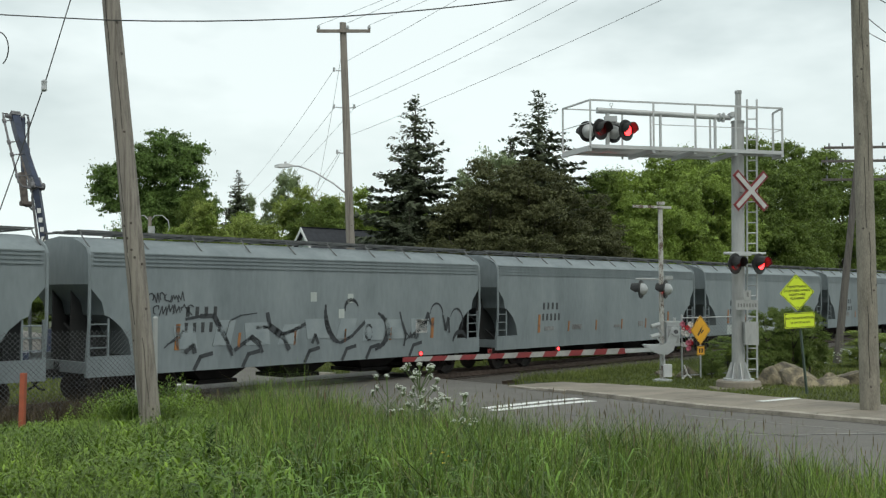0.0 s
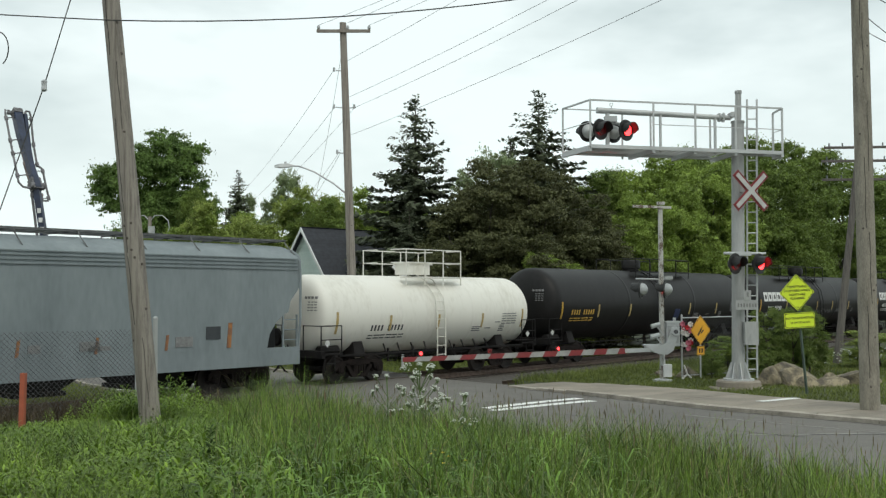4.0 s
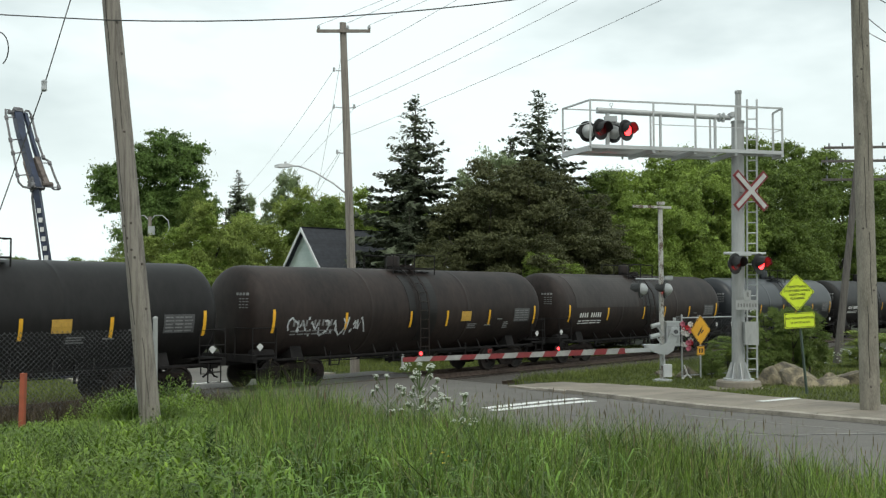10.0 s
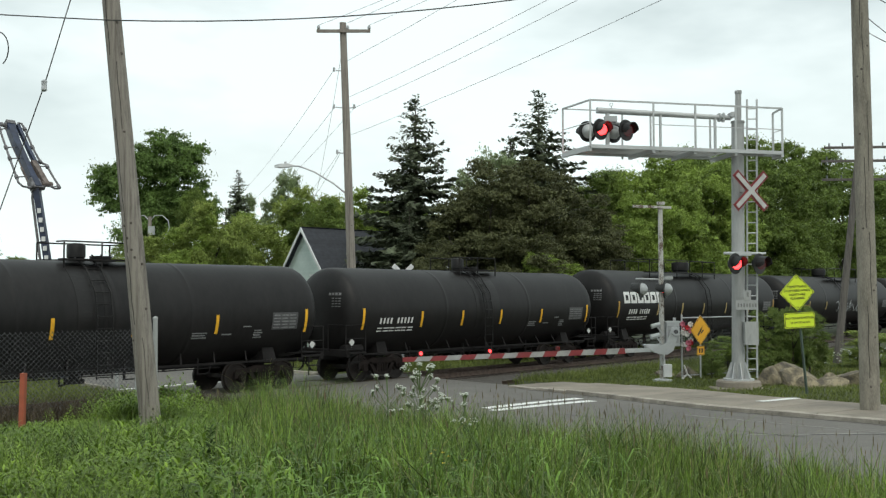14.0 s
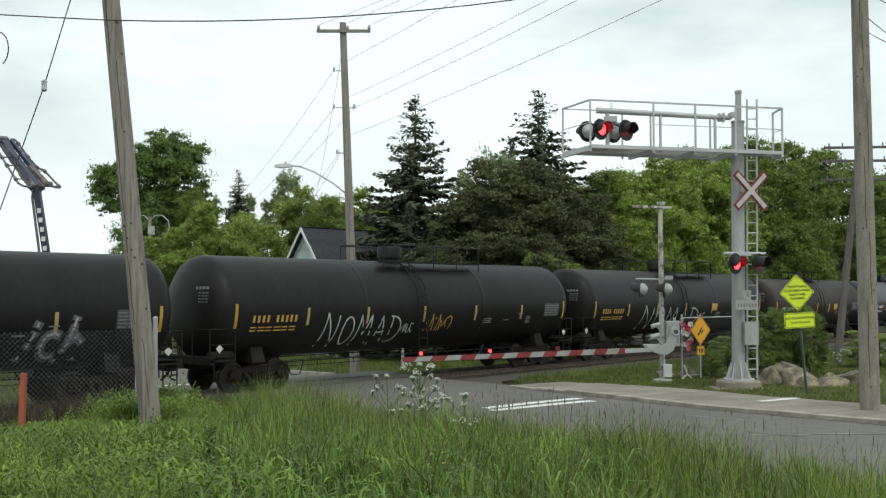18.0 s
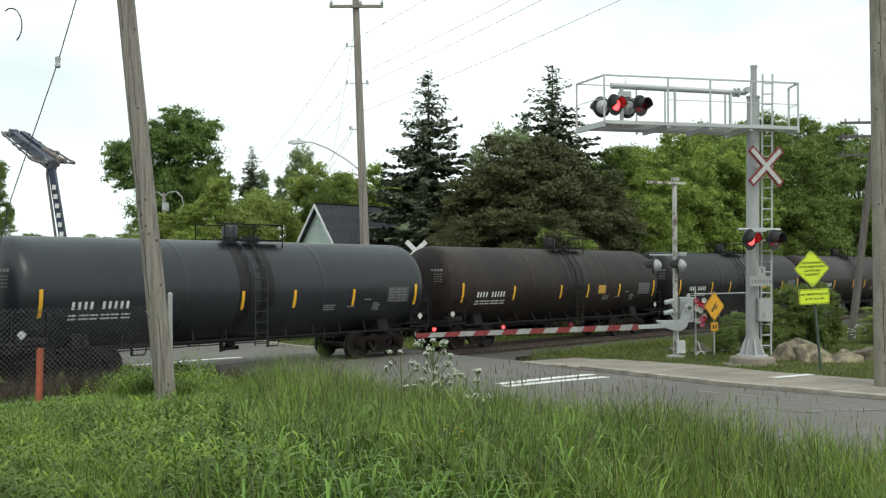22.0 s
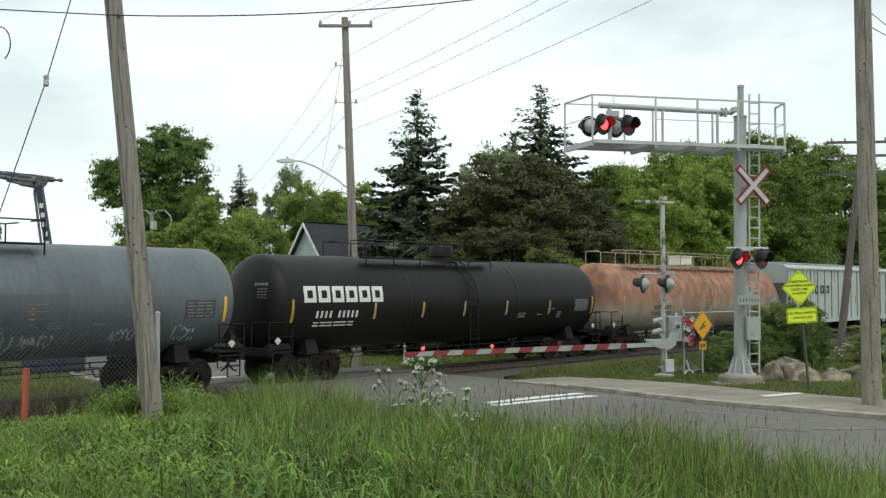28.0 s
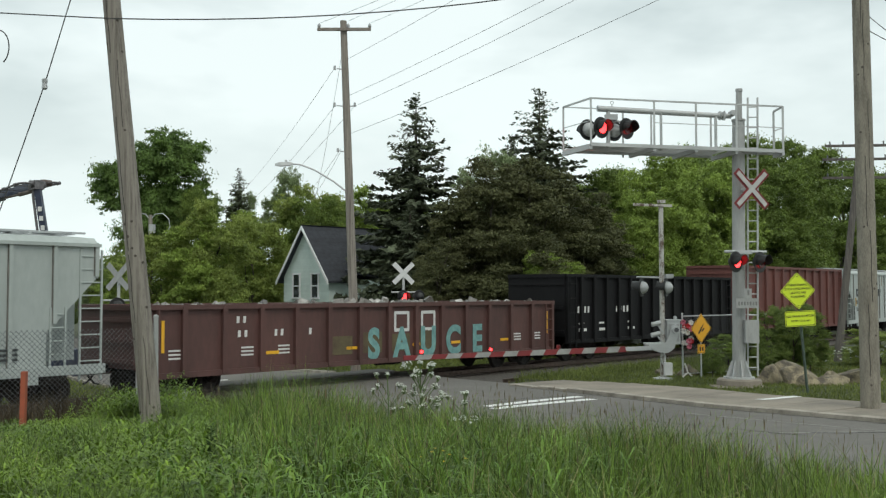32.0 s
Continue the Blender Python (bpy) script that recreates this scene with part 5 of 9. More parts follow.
HOPPER_LABEL = "faded blue-grey covered hopper car with rounded sides"
GAPS = [17.8, 34.6, 51.75, 68.85, 85.8, 102.9, 115.5, 135.1, 154.6, 174.2, 190.4, 206.4, 222.5, 238.5, 254.7, 270.7, 290.0,
        310.2, 329.6, 349.0, 365.1, 381.2, 397.3, 413.65, 430.2, 446.6, 466.6, 486.0, 505.0, 524.9, 545.3, 561.7, 578.0, 596.0]
CARS = [
    lambda a, b: rounded_hopper(a, b, HOPPER_LABEL, plain_hopper_decor(1)),
    lambda a, b: rounded_hopper(a, b, "blue-grey covered hopper car with large dark graffiti along its side", tagged_hopper_decor),
    lambda a, b: rounded_hopper(a, b, HOPPER_LABEL, plain_hopper_decor(3)),
    lambda a, b: rounded_hopper(a, b, "blue-grey covered hopper car with a repainted pale sill", plain_hopper_decor(2)),
    lambda a, b: rounded_hopper(a, b, HOPPER_LABEL, plain_hopper_decor(5)),
    lambda a, b: tank_car(a, b, dict(MID, r=1.37, mid=2.28, paint=P_WHITE, dome="box", bars=2, deck=3.0, deck_h=0.95, ink="d", yellow=0, stripes=3, iron=P_WHITE,
                                     label="short white tank car with rails round its dome", deck_dx=0)),
    lambda a, b: tank_car(a, b, dict(UTL, patch=(1.2, 1.7, -0.9, -0.3), patch_paint=mat("blue_patch", (0.02, 0.03, 0.09)))),
    lambda a, b: tank_car(a, b, dict(PROX, graffiti=tags(21, -1.5, -0.8, 9, 0.5, 0.3, 0.025, GREYMARK))),
    lambda a, b: tank_car(a, b, PROX),
    lambda a, b: tank_car(a, b, dict(GAT, patch=(-6.6, -5.2, -0.05, 1.15), patch_paint=tank_paint("dull_grey_patch_paint", (0.085, 0.100, 0.106), (0.045, 0.053, 0.057), 0.5), tag="y",
                                     label="black tank car with a square of pale grey repaint")),
    lambda a, b: tank_car(a, b, dict(GAT, paint=P_BROWN, ink="g", tag="y", graffiti=tags(33, -6.2, -0.75, 8, 0.5, 0.6, 0.06), label="rust-stained black tank car with white graffiti")),
    lambda a, b: tank_car(a, b, dict(GAT, paint=P_BROWN, patch=(-6.3, -1.1, 0.0, 1.38), patch_paint=P_JACKET, label="rust-stained black tank car with a paler jacket panel")),
    lambda a, b: tank_car(a, b, dict(GAT, paint=P_SLATE, words=(painted_words("ANCIENT ASTRONAUTS", -4.1, -1.02, 0.36, GREYMARK),), label="slate-grey tank car with yellow reflector stripes")),
    lambda a, b: tank_car(a, b, dict(GAT, dome_x=-0.2, spots=(-0.53, -0.22, 0.10, 0.47))),
    lambda a, b: tank_car(a, b, dict(GAT, dome_x=-0.2, spots=(-0.53, -0.22, 0.10, 0.47))),
    lambda a, b: tank_car(a, b, PROX),
    lambda a, b: tank_car(a, b, dict(UTL, tag="w", graffiti=lambda z: tags(41, -1.6, -0.75, 7, 0.75, 0.75, 0.05)(z) + ich(z), label="long black tank car with white spray-painted tags")),
    lambda a, b: tank_car(a, b, dict(UTL, r=1.60, mid=2.58, graffiti=lambda z: nomad(z) + tags(44, 0.0, -0.95, 4, 0.4, 0.6, 0.035, YELLOWMARK)(z), label="long black tank car with looping white graffiti")),
    lambda a, b: tank_car(a, b, dict(UTL, tag="y", graffiti=lambda z: nomad(z, -1.22, 1.0, -4.3, 0.86), label="long black tank car with NOMAD sprayed on its side")),
    lambda a, b: tank_car(a, b, dict(GAT, paint=P_BROWN, tag="y", label="brownish black tank car with yellow reflector stripes")),
    lambda a, b: tank_car(a, b, dict(GAT, paint=P_SLATE, label="slate-grey tank car with yellow reflector stripes")),
    lambda a, b: tank_car(a, b, dict(GAT, paint=P_BROWN, tag="y", dome_x=0.6, label="brownish black tank car with yellow reflector stripes")),
    lambda a, b: tank_car(a, b, dict(GAT, tag="y", spots=(-0.49, -0.22, 0.06, 0.42, 0.65))),
    lambda a, b: tank_car(a, b, dict(GAT, paint=P_BROWN, patch=(-6.3, -1.1, 0.0, 1.38), patch_paint=P_JACKET, label="rust-stained black tank car with a paler jacket panel")),
    lambda a, b: tank_car(a, b, dict(GAT, paint=P_BROWN, patch=(-6.2, -3.4, 0.35, 1.25), patch_paint=P_JACKET, graffiti=tags(47, 2.2, -0.85, 3, 0.45, 0.5, 0.05), label="rust-stained black tank car with a slate patch")),
    lambda a, b: tank_car(a, b, dict(BIG, r=1.55, mid=2.66, paint=P_GREY, stripes=5, ink="g", tag="y", yellow=1, patch=(-0.8, 3.85, -0.85, 0.2), patch_paint=tank_paint("blue_grey_panel_paint", (0.105, 0.122, 0.135), (0.07, 0.081, 0.09), 0.5), graffiti=lambda z: tags(51, -1.4, -1.3, 4, 0.35, 0.8, 0.045)(z) + tags(52, 1.3, -1.35, 5, 0.25, 0.75, 0.05)(z) + tags(53, 2.7, -1.2, 5, 0.22, 0.4, 0.035)(z) + tags(54, 5.2, -1.1, 6, 0.2, 0.35, 0.035)(z) + tags(55, 7.1, -1.15, 3, 0.28, 0.45, 0.045)(z), label="long blue-grey tank car with white graffiti")),
    lambda a, b: tank_car(a, b, PROX),
    lambda a, b: tank_car(a, b, dict(BIG, r=1.63, mid=2.57, paint=P_TAN, dome="box", dome_paint=P_WHITE, deck=14.5, deck_h=0.6, deck_dx=0.0, dome_x=0.0, ink="d", yellow=0, stripes=6,
                                     iron=mat("cream_iron", (0.46, 0.37, 0.27), (0.26, 0.17, 0.11), 5, 0.6), label="tan tank car streaked with rust")),
    lambda a, b: ribbed_hopper(a, b, "pale grey-green covered hopper car with outside posts"),
    lambda a, b: gondola(a, b, "oxide-brown gondola car heaped with scrap", P_GONDOLA, 0.58, 2.62, 14, scrap_decor),
    lambda a, b: gondola(a, b, "tall black gondola car with close side posts", P_GONBLACK, 0.8, 3.75, 15, dark_gon_decor),
    lambda a, b: gondola(a, b, "tall red-oxide gondola car", P_GONRED, 0.8, 4.45, 13, None),
    lambda a, b: ribbed_hopper(a, b, "pale grey covered hopper car with outside posts"),
]
for g0, g1, make_car in zip(GAPS, GAPS[1:], CARS):
    roll(make_car(g0, g1), g0, g1)


# ---------------------------------------------------------------- crossing signals, signs, poles
ALUM = mat("dull_aluminium_paint", (0.52, 0.53, 0.53), (0.42, 0.43, 0.43), 1.5, 0.5, metal=0.25, bump=0.05, bscale=20)
MASTPAINT = mat("grey_mast_paint", (0.42, 0.425, 0.42), (0.27, 0.275, 0.27), 1.2, 0.55, metal=0.1, bump=0.05, stretch=(2, 2, 0.4))
LAMPBLACK = mat("lamp_black", (0.020, 0.020, 0.020), (0.013, 0.013, 0.013), 5, 0.5)
LIT = mat("red_lamp_lit", (1.0, 0.035, 0.035), (1.0, 0.025, 0.03), 4, 0.4, glow=6.5)
UNLIT = mat("red_lamp_unlit", (0.10, 0.008, 0.008), (0.07, 0.006, 0.006), 4, 0.25)
SIGNYELLOW = mat("fluorescent_yellow_green", (0.66, 0.80, 0.03), (0.60, 0.74, 0.03), 3, 0.45)
SIGNAMBER = mat("amber_sign", (0.80, 0.40, 0.02), (0.72, 0.35, 0.02), 3, 0.45)
SIGNWHITE = mat("white_sign", (0.72, 0.72, 0.71), (0.60, 0.60, 0.60), 4, 0.45)
SIGNBLACK = mat("sign_black", (0.02, 0.02, 0.02))
SIGNRED = mat("sign_red", (0.235, 0.028, 0.03), (0.17, 0.022, 0.025), 4, 0.5)
RUSTYWHITE = mat("peeling_white_paint", (0.50, 0.49, 0.46), (0.13, 0.09, 0.065), 6, 0.7, spread=(0.42, 0.5), fine=0.4, stretch=(1, 1, 0.5))
WIRE = mat("dark_cable", (0.05, 0.05, 0.05))
FACE = Vector((0.62, -0.78, 0)).normalized()      # the way the near signals face
FACE_DEG = math.degrees(math.atan2(FACE.y, FACE.x)) + 90
FLASH, FLASH_0 = 0.989, 0.135
FLASHERS = []


def disc_mesh(r):
    """A lamp's turning insert: one face glows, the other is dark."""
    me = Mesh().cyl((0, -0.012, 0), (0, 0.012, 0), r, n=20).data("lens", LIT)
    me.materials.append(UNLIT)
    for p in me.polygons:
        p.material_index = 0 if p.normal.y < -0.5 else 1
    return me


def lamp_head(parent, m, back, lit_first):
    """A crossing light: dish, black background, hood and lens; it faces its own -y."""
    head = new("lamp_head")
    head.parent, head.matrix_basis = parent, m
    part("background", shared("lh_bg", lambda: Mesh().lathe([(0.0, 0.30), (0.015, 0.305), (0.03, 0.295), (0.03, 0.0)], "y", 24).data("background", LAMPBLACK)), None, head)
    part("housing", shared(("lh_dish", back.name), lambda: Mesh().lathe([(0.03, 0.20), (0.07, 0.20), (0.14, 0.175), (0.20, 0.11), (0.23, 0.05), (0.24, 0.0)], "y", 20).data("housing", back, 40)), None, head, "dished grey back")

    def hood():
        m2, n = Mesh(), 14
        rows = []
        for y, r in ((0.0, 0.20), (-0.14, 0.20), (-0.28, 0.195)):
            rows.append([(r * math.cos(a), y, r * math.sin(a)) for a in np.linspace(math.radians(-25 + (25 if y < -0.2 else 0)), math.radians(205 - (25 if y < -0.2 else 0)), n)])
        rows2 = [[(x * 1.05, y, z * 1.05) for x, y, z in row] for row in rows]
        m2.loft(rows, close=False, caps=False)
        m2.loft(rows2, close=False, caps=False)
        m2.loft([rows[2], rows2[2]], close=False, caps=False)
        return m2.data("hood", LAMPBLACK)
    part("hood", shared("lh_hood", hood), None, head)
    lens = part("lens", shared("lh_lens", lambda: disc_mesh(0.165)), None, head)
    lens.location = (0, -0.03, 0)
    FLASHERS.append((lens, lit_first))
    return head


def crossbuck(parent, m, edge, size=1.2, wide=0.2):
    sign = new("crossbuck")
    sign.parent, sign.matrix_basis = parent, m
    for i, a in enumerate((45, -45)):
        r = Matrix.Rotation(radians(a), 3, "Y")
        part("blade", Mesh().box((0, -0.012 * i, 0), (size, 0.012, wide), r), edge, sign)
        if edge is SIGNRED:
            part("blade_face", Mesh().box((0, -0.03 - 0.012 * i * 0.2 - 0.004, 0), (size - 0.12, 0.004 + 0.003 * i, wide - 0.12), r), mat("weathered_white_sign", (0.50, 0.50, 0.49), (0.40, 0.39, 0.38), 4, 0.5), sign)
    return sign


def rounded(w, h, r, n=5):
    pts = []
    for cx, cz, a0 in ((w / 2 - r, h / 2 - r, 0), (-w / 2 + r, h / 2 - r, 90), (-w / 2 + r, -h / 2 + r, 180), (w / 2 - r, -h / 2 + r, 270)):
        for i in range(n + 1):
            a = radians(a0 + 90 * i / n)
            pts.append((cx + r * math.cos(a), 0.0, cz + r * math.sin(a)))
    return pts


def sign_plate(parent, name, m, w, h, r, material, label, border=True, turn=0):
    """A rounded sign with a thin black border; faces its own -y."""
    s = new(name)
    s.parent, s.matrix_basis = parent, m
    rot = Matrix.Rotation(radians(turn), 3, "Y")
    part("plate", Mesh().plate([tuple(rot @ Vector(p)) for p in rounded(w, h, r)], (0, 0.006, 0)), material, s, label)
    if border:
        a, b = rounded(w - 0.03, h - 0.03, r * 0.85), rounded(w - 0.055, h - 0.055, r * 0.8)
        mm = Mesh()
        n = len(a)
        mm.add([tuple(rot @ Vector((p[0], -0.003, p[2]))) for p in a + b], [(i, (i + 1) % n, n + (i + 1) % n, n + i) for i in range(n)])
        part("border", mm, SIGNBLACK, s)
    return s


def cantilever():
    base = on_land(8.57, 29.37)
    sig = thing("crossing_signal", pose(*base), "grey cantilever crossing signal with red flashing lights and a walkway", "crossing signal")
    lo = Vector(base)

    def L(x, y, z):
        return Vector((x, y, z)) - lo
    part("footing", Mesh().lathe([(-0.3, 0.66), (0.20, 0.63), (0.24, 0.58), (0.24, 0.0)], "z", 24).box((-0.1, -0.35, -0.02), (1.5, 0.9, 0.14)), CONCRETE, sig, "round concrete footing")
    part("base_plate", Mesh().lathe([(0.24, 0.44), (0.29, 0.44), (0.29, 0.0)], "z", 20), ALUM, sig)
    for i in range(8):
        a = 2 * math.pi * i / 8
        r = Matrix.Rotation(a, 3, "Z")
        pl = [tuple(r @ Vector(p)) for p in ((0.17, -0.012, 0.29), (0.38, -0.012, 0.29), (0.21, -0.012, 0.76), (0.17, -0.012, 0.76))]
        part("gusset", Mesh().plate(pl, tuple(r @ Vector((0, 0.024, 0)))), ALUM, sig)
    part("mast", Mesh().cyl((0, 0, 0.1), (0.08, 0.02, 7.75), 0.19, 0.18, 20).cyl((0.08, 0.02, 7.75), (0.08, 0.02, 7.8), 0.20, 0.20, 20), MASTPAINT, sig, smooth=40)
    part("mast_top", Mesh().cyl((0.09, 0.01, 7.8), (0.10, 0, 8.62), 0.095, 0.088, 14).cyl((0.1, 0, 8.62), (0.1, 0, 8.70), 0.104, 0.10, 14), MASTPAINT, sig)
    A, Wd = Vector((-0.975, -0.22, 0)), Vector((-0.22, 0.975, 0))
    p0 = L(8.62, 28.8, 0)
    floor_z, rail_z = 7.08 - lo.z, 8.38 - lo.z

    def g(a, w, z):
        q = p0 + A * a + Wd * w
        return Vector((q.x, q.y, z))
    ends, deep, skew = (-1.26, 4.65), 1.48, 0.28
    for w, a0, a1 in ((0.0, ends[0], ends[1]), (deep, 0.25, ends[1] + skew), (0.5, ends[0], 0.25)):
        part("beam", Mesh().bar(g(a0, w, floor_z), g(a1, w, floor_z + 0.01), 0.06, 0.10), ALUM, sig)
    for i in range(20):
        w = 0.07 + i * (deep - 0.13) / 19
        part("grating_bar", Mesh().bar(g(ends[0] if w < 0.48 else 0.25, w, floor_z + 0.045), g(ends[1] - 0.06 + skew * w / deep, w, floor_z + 0.045), 0.022, 0.03), ALUM, sig)
    for a, w, slip in ((ends[0], 0.5, 0.0), (0.22, deep, 0.0), (1.48, deep, 0.0), (2.76, deep, 0.1), (ends[1], deep, skew)):
        part("cross_beam", Mesh().bar(g(a, 0, floor_z - 0.06), g(a + slip, w, floor_z - 0.07), 0.09, 0.12), ALUM, sig)
    for a, w in ((ends[0], 0.0), (0.22, 0.0), (1.48, 0.0), (2.76, 0.0), (ends[1], 0.0), (ends[0], 0.5), (0.25, deep), (2.18, deep), (3.08, deep), (ends[1] + skew, deep)):
        part("post", Mesh().bar(g(a, w, floor_z - (0.12 if w == deep and a == 3.08 else 0)), g(a, w, rail_z - (0.06 if w == 0.5 else 0)), 0.05, 0.05), ALUM, sig)
    part("hand_rail", Mesh().bar(g(ends[0], 0, rail_z), g(ends[1], 0, rail_z), 0.042, 0.045), ALUM, sig)
    part("hand_rail", Mesh().bar(g(0.25, deep, rail_z), g(ends[1] + skew, deep, rail_z), 0.03, 0.03), ALUM, sig)
    part("hand_rail", Mesh().bar(g(ends[1], 0, rail_z), g(ends[1] + skew, deep, rail_z), 0.042, 0.045), ALUM, sig)
    part("hand_rail", Mesh().bar(g(ends[0], 0, rail_z), g(ends[0], 0.5, rail_z - 0.06), 0.042, 0.045), ALUM, sig)
    part("mid_rail", Mesh().bar(g(ends[0], 0, rail_z - 0.62), g(2.76, 0, rail_z - 0.62), 0.02, 0.02), ALUM, sig)
    part("mid_rail", Mesh().bar(g(ends[1], 0, rail_z - 0.62), g(ends[1] + skew, deep, rail_z - 0.62), 0.02, 0.02), ALUM, sig)
    part("mid_rail", Mesh().bar(g(ends[0], 0, rail_z - 0.62), g(ends[0], 0.5, rail_z - 0.64), 0.02, 0.02), ALUM, sig)
    pz = 8.17 - lo.z
    part("arm", Mesh().cyl(g(0.1, 0.55, pz - 0.03), g(4.24, 0.55, pz + 0.03), 0.072, 0.088, 16), ALUM, sig, smooth=40)
    part("clamp", Mesh().cyl(g(0.30, 0.55, pz - 0.03), g(0.34, 0.55, pz - 0.03), 0.13, n=14).cyl(g(0.42, 0.55, pz - 0.03), g(0.46, 0.55, pz - 0.03), 0.13, n=14).box(g(0.08, 0.5, pz + 0.04), (0.12, 0.4, 0.14)).cyl(g(0.40, 0.36, pz - 0.20), g(0.40, 0.36, pz + 0.08), 0.025), ALUM, sig)
    for a in (0.58, 2.3):
        part("hanger", Mesh().bar(g(a, 0.55, floor_z), g(a, 0.55, pz), 0.14, 0.05), ALUM, sig)
    part("hanger", Mesh().cyl(g(3.92, 0.55, floor_z), g(3.92, 0.55, pz), 0.06).cyl(g(3.80, 0.55, pz + 0.08), g(3.80, 0.55, pz + 0.17), 0.012).tube([tuple(g(3.80, 0.55, pz + 0.215) + Vector((0.045 * math.sin(k * 0.785), 0, -0.045 * math.cos(k * 0.785)))) for k in range(9)], 0.009, 5), ALUM, sig)
    part("lamp_bracket", Mesh().cyl(g(3.2, 0.5, 7.82 - lo.z), g(4.3, 0.5, 7.86 - lo.z), 0.04).box(g(3.85, 0.5, 7.95 - lo.z), (0.35, 0.2, 0.16)), ALUM, sig)
    for a, k in ((4.22, True), (3.45, False)):
        c = g(a, 0.3, 7.62 - lo.z)
        lamp_head(sig, Matrix.Translation(c) @ pose(0, 0, 0, 0, 0, FACE_DEG), ALUM, k)
        c2 = c - Vector((FACE.x, FACE.y, 0)) * 0.52
        lamp_head(sig, Matrix.Translation(c2) @ pose(0, 0, 0, 0, 0, FACE_DEG + 180 - 12), ALUM, k)
    c = L(8.88, 28.98, 5.97)
    crossbuck(sig, Matrix.Translation(c) @ pose(0, 0, 0, 0, 0, 18), SIGNRED, 1.45, 0.25)
    part("sign_bracket", Mesh().bar(L(8.6, 29.3, 6.0), c, 0.06, 0.06).bar(L(8.6, 29.3, 5.8), c, 0.04, 0.04), ALUM, sig)
    part("lamp_bracket", Mesh().cyl(L(8.05, 28.85, 4.16), L(9.35, 29.2, 4.16), 0.04).box(L(8.6, 29.1, 4.15), (0.5, 0.4, 0.12)), ALUM, sig)
    for x, y, k in ((8.36, 28.78, True), (9.12, 29.0, False)):
        lamp_head(sig, Matrix.Translation(L(x, y, 3.86)) @ pose(0, 0, 0, 0, 0, FACE_DEG), LAMPBLACK, k)
    lad = new("ladder")
    lad.parent = sig
    for d in (0.0, 0.28):
        part("stile", Mesh().bar((0.27 + d, 0.05 - d * 0.1, 0.3), (0.37 + d, 0.05 - d * 0.1, 8.45), 0.065, 0.04), ALUM, lad)
    for i in range(26):
        z = 0.55 + i * 0.305
        part("rung", Mesh().cyl((0.27 + 0.0125 * z, 0.05, z), (0.55 + 0.0125 * z, 0.015, z), 0.02, n=6), ALUM, lad)
    part("cabinet", Mesh().box(L(8.86, 29.12, 1.86), (0.38, 0.30, 0.66)).box(L(8.82, 28.96, 1.75), (0.04, 0.03, 0.16)), MASTPAINT, sig, "grey junction box")
    s = sign_plate(sig, "notice", Matrix.Translation(L(8.72, 28.95, 2.68)) @ pose(0, 0, 0, 0, 0, 12), 0.70, 0.28, 0.01, MASTPAINT, "white notice too small to read", False)
    for i in range(7):
        part("mark", Mesh().box((-0.27 + i * 0.09, -0.004, -0.01), (0.045, 0.004, 0.09 if i % 2 else 0.11)), GREYMARK, s)
    s = sign_plate(sig, "notice", Matrix.Translation(L(8.74, 28.94, 2.96)) @ pose(0, 0, 0, 0, 0, 12), 0.22, 0.28, 0.01, MASTPAINT, "small white notice", False)
    part("mark", Mesh().box((0, -0.004, 0.02), (0.06, 0.004, 0.14)), GREYMARK, s)


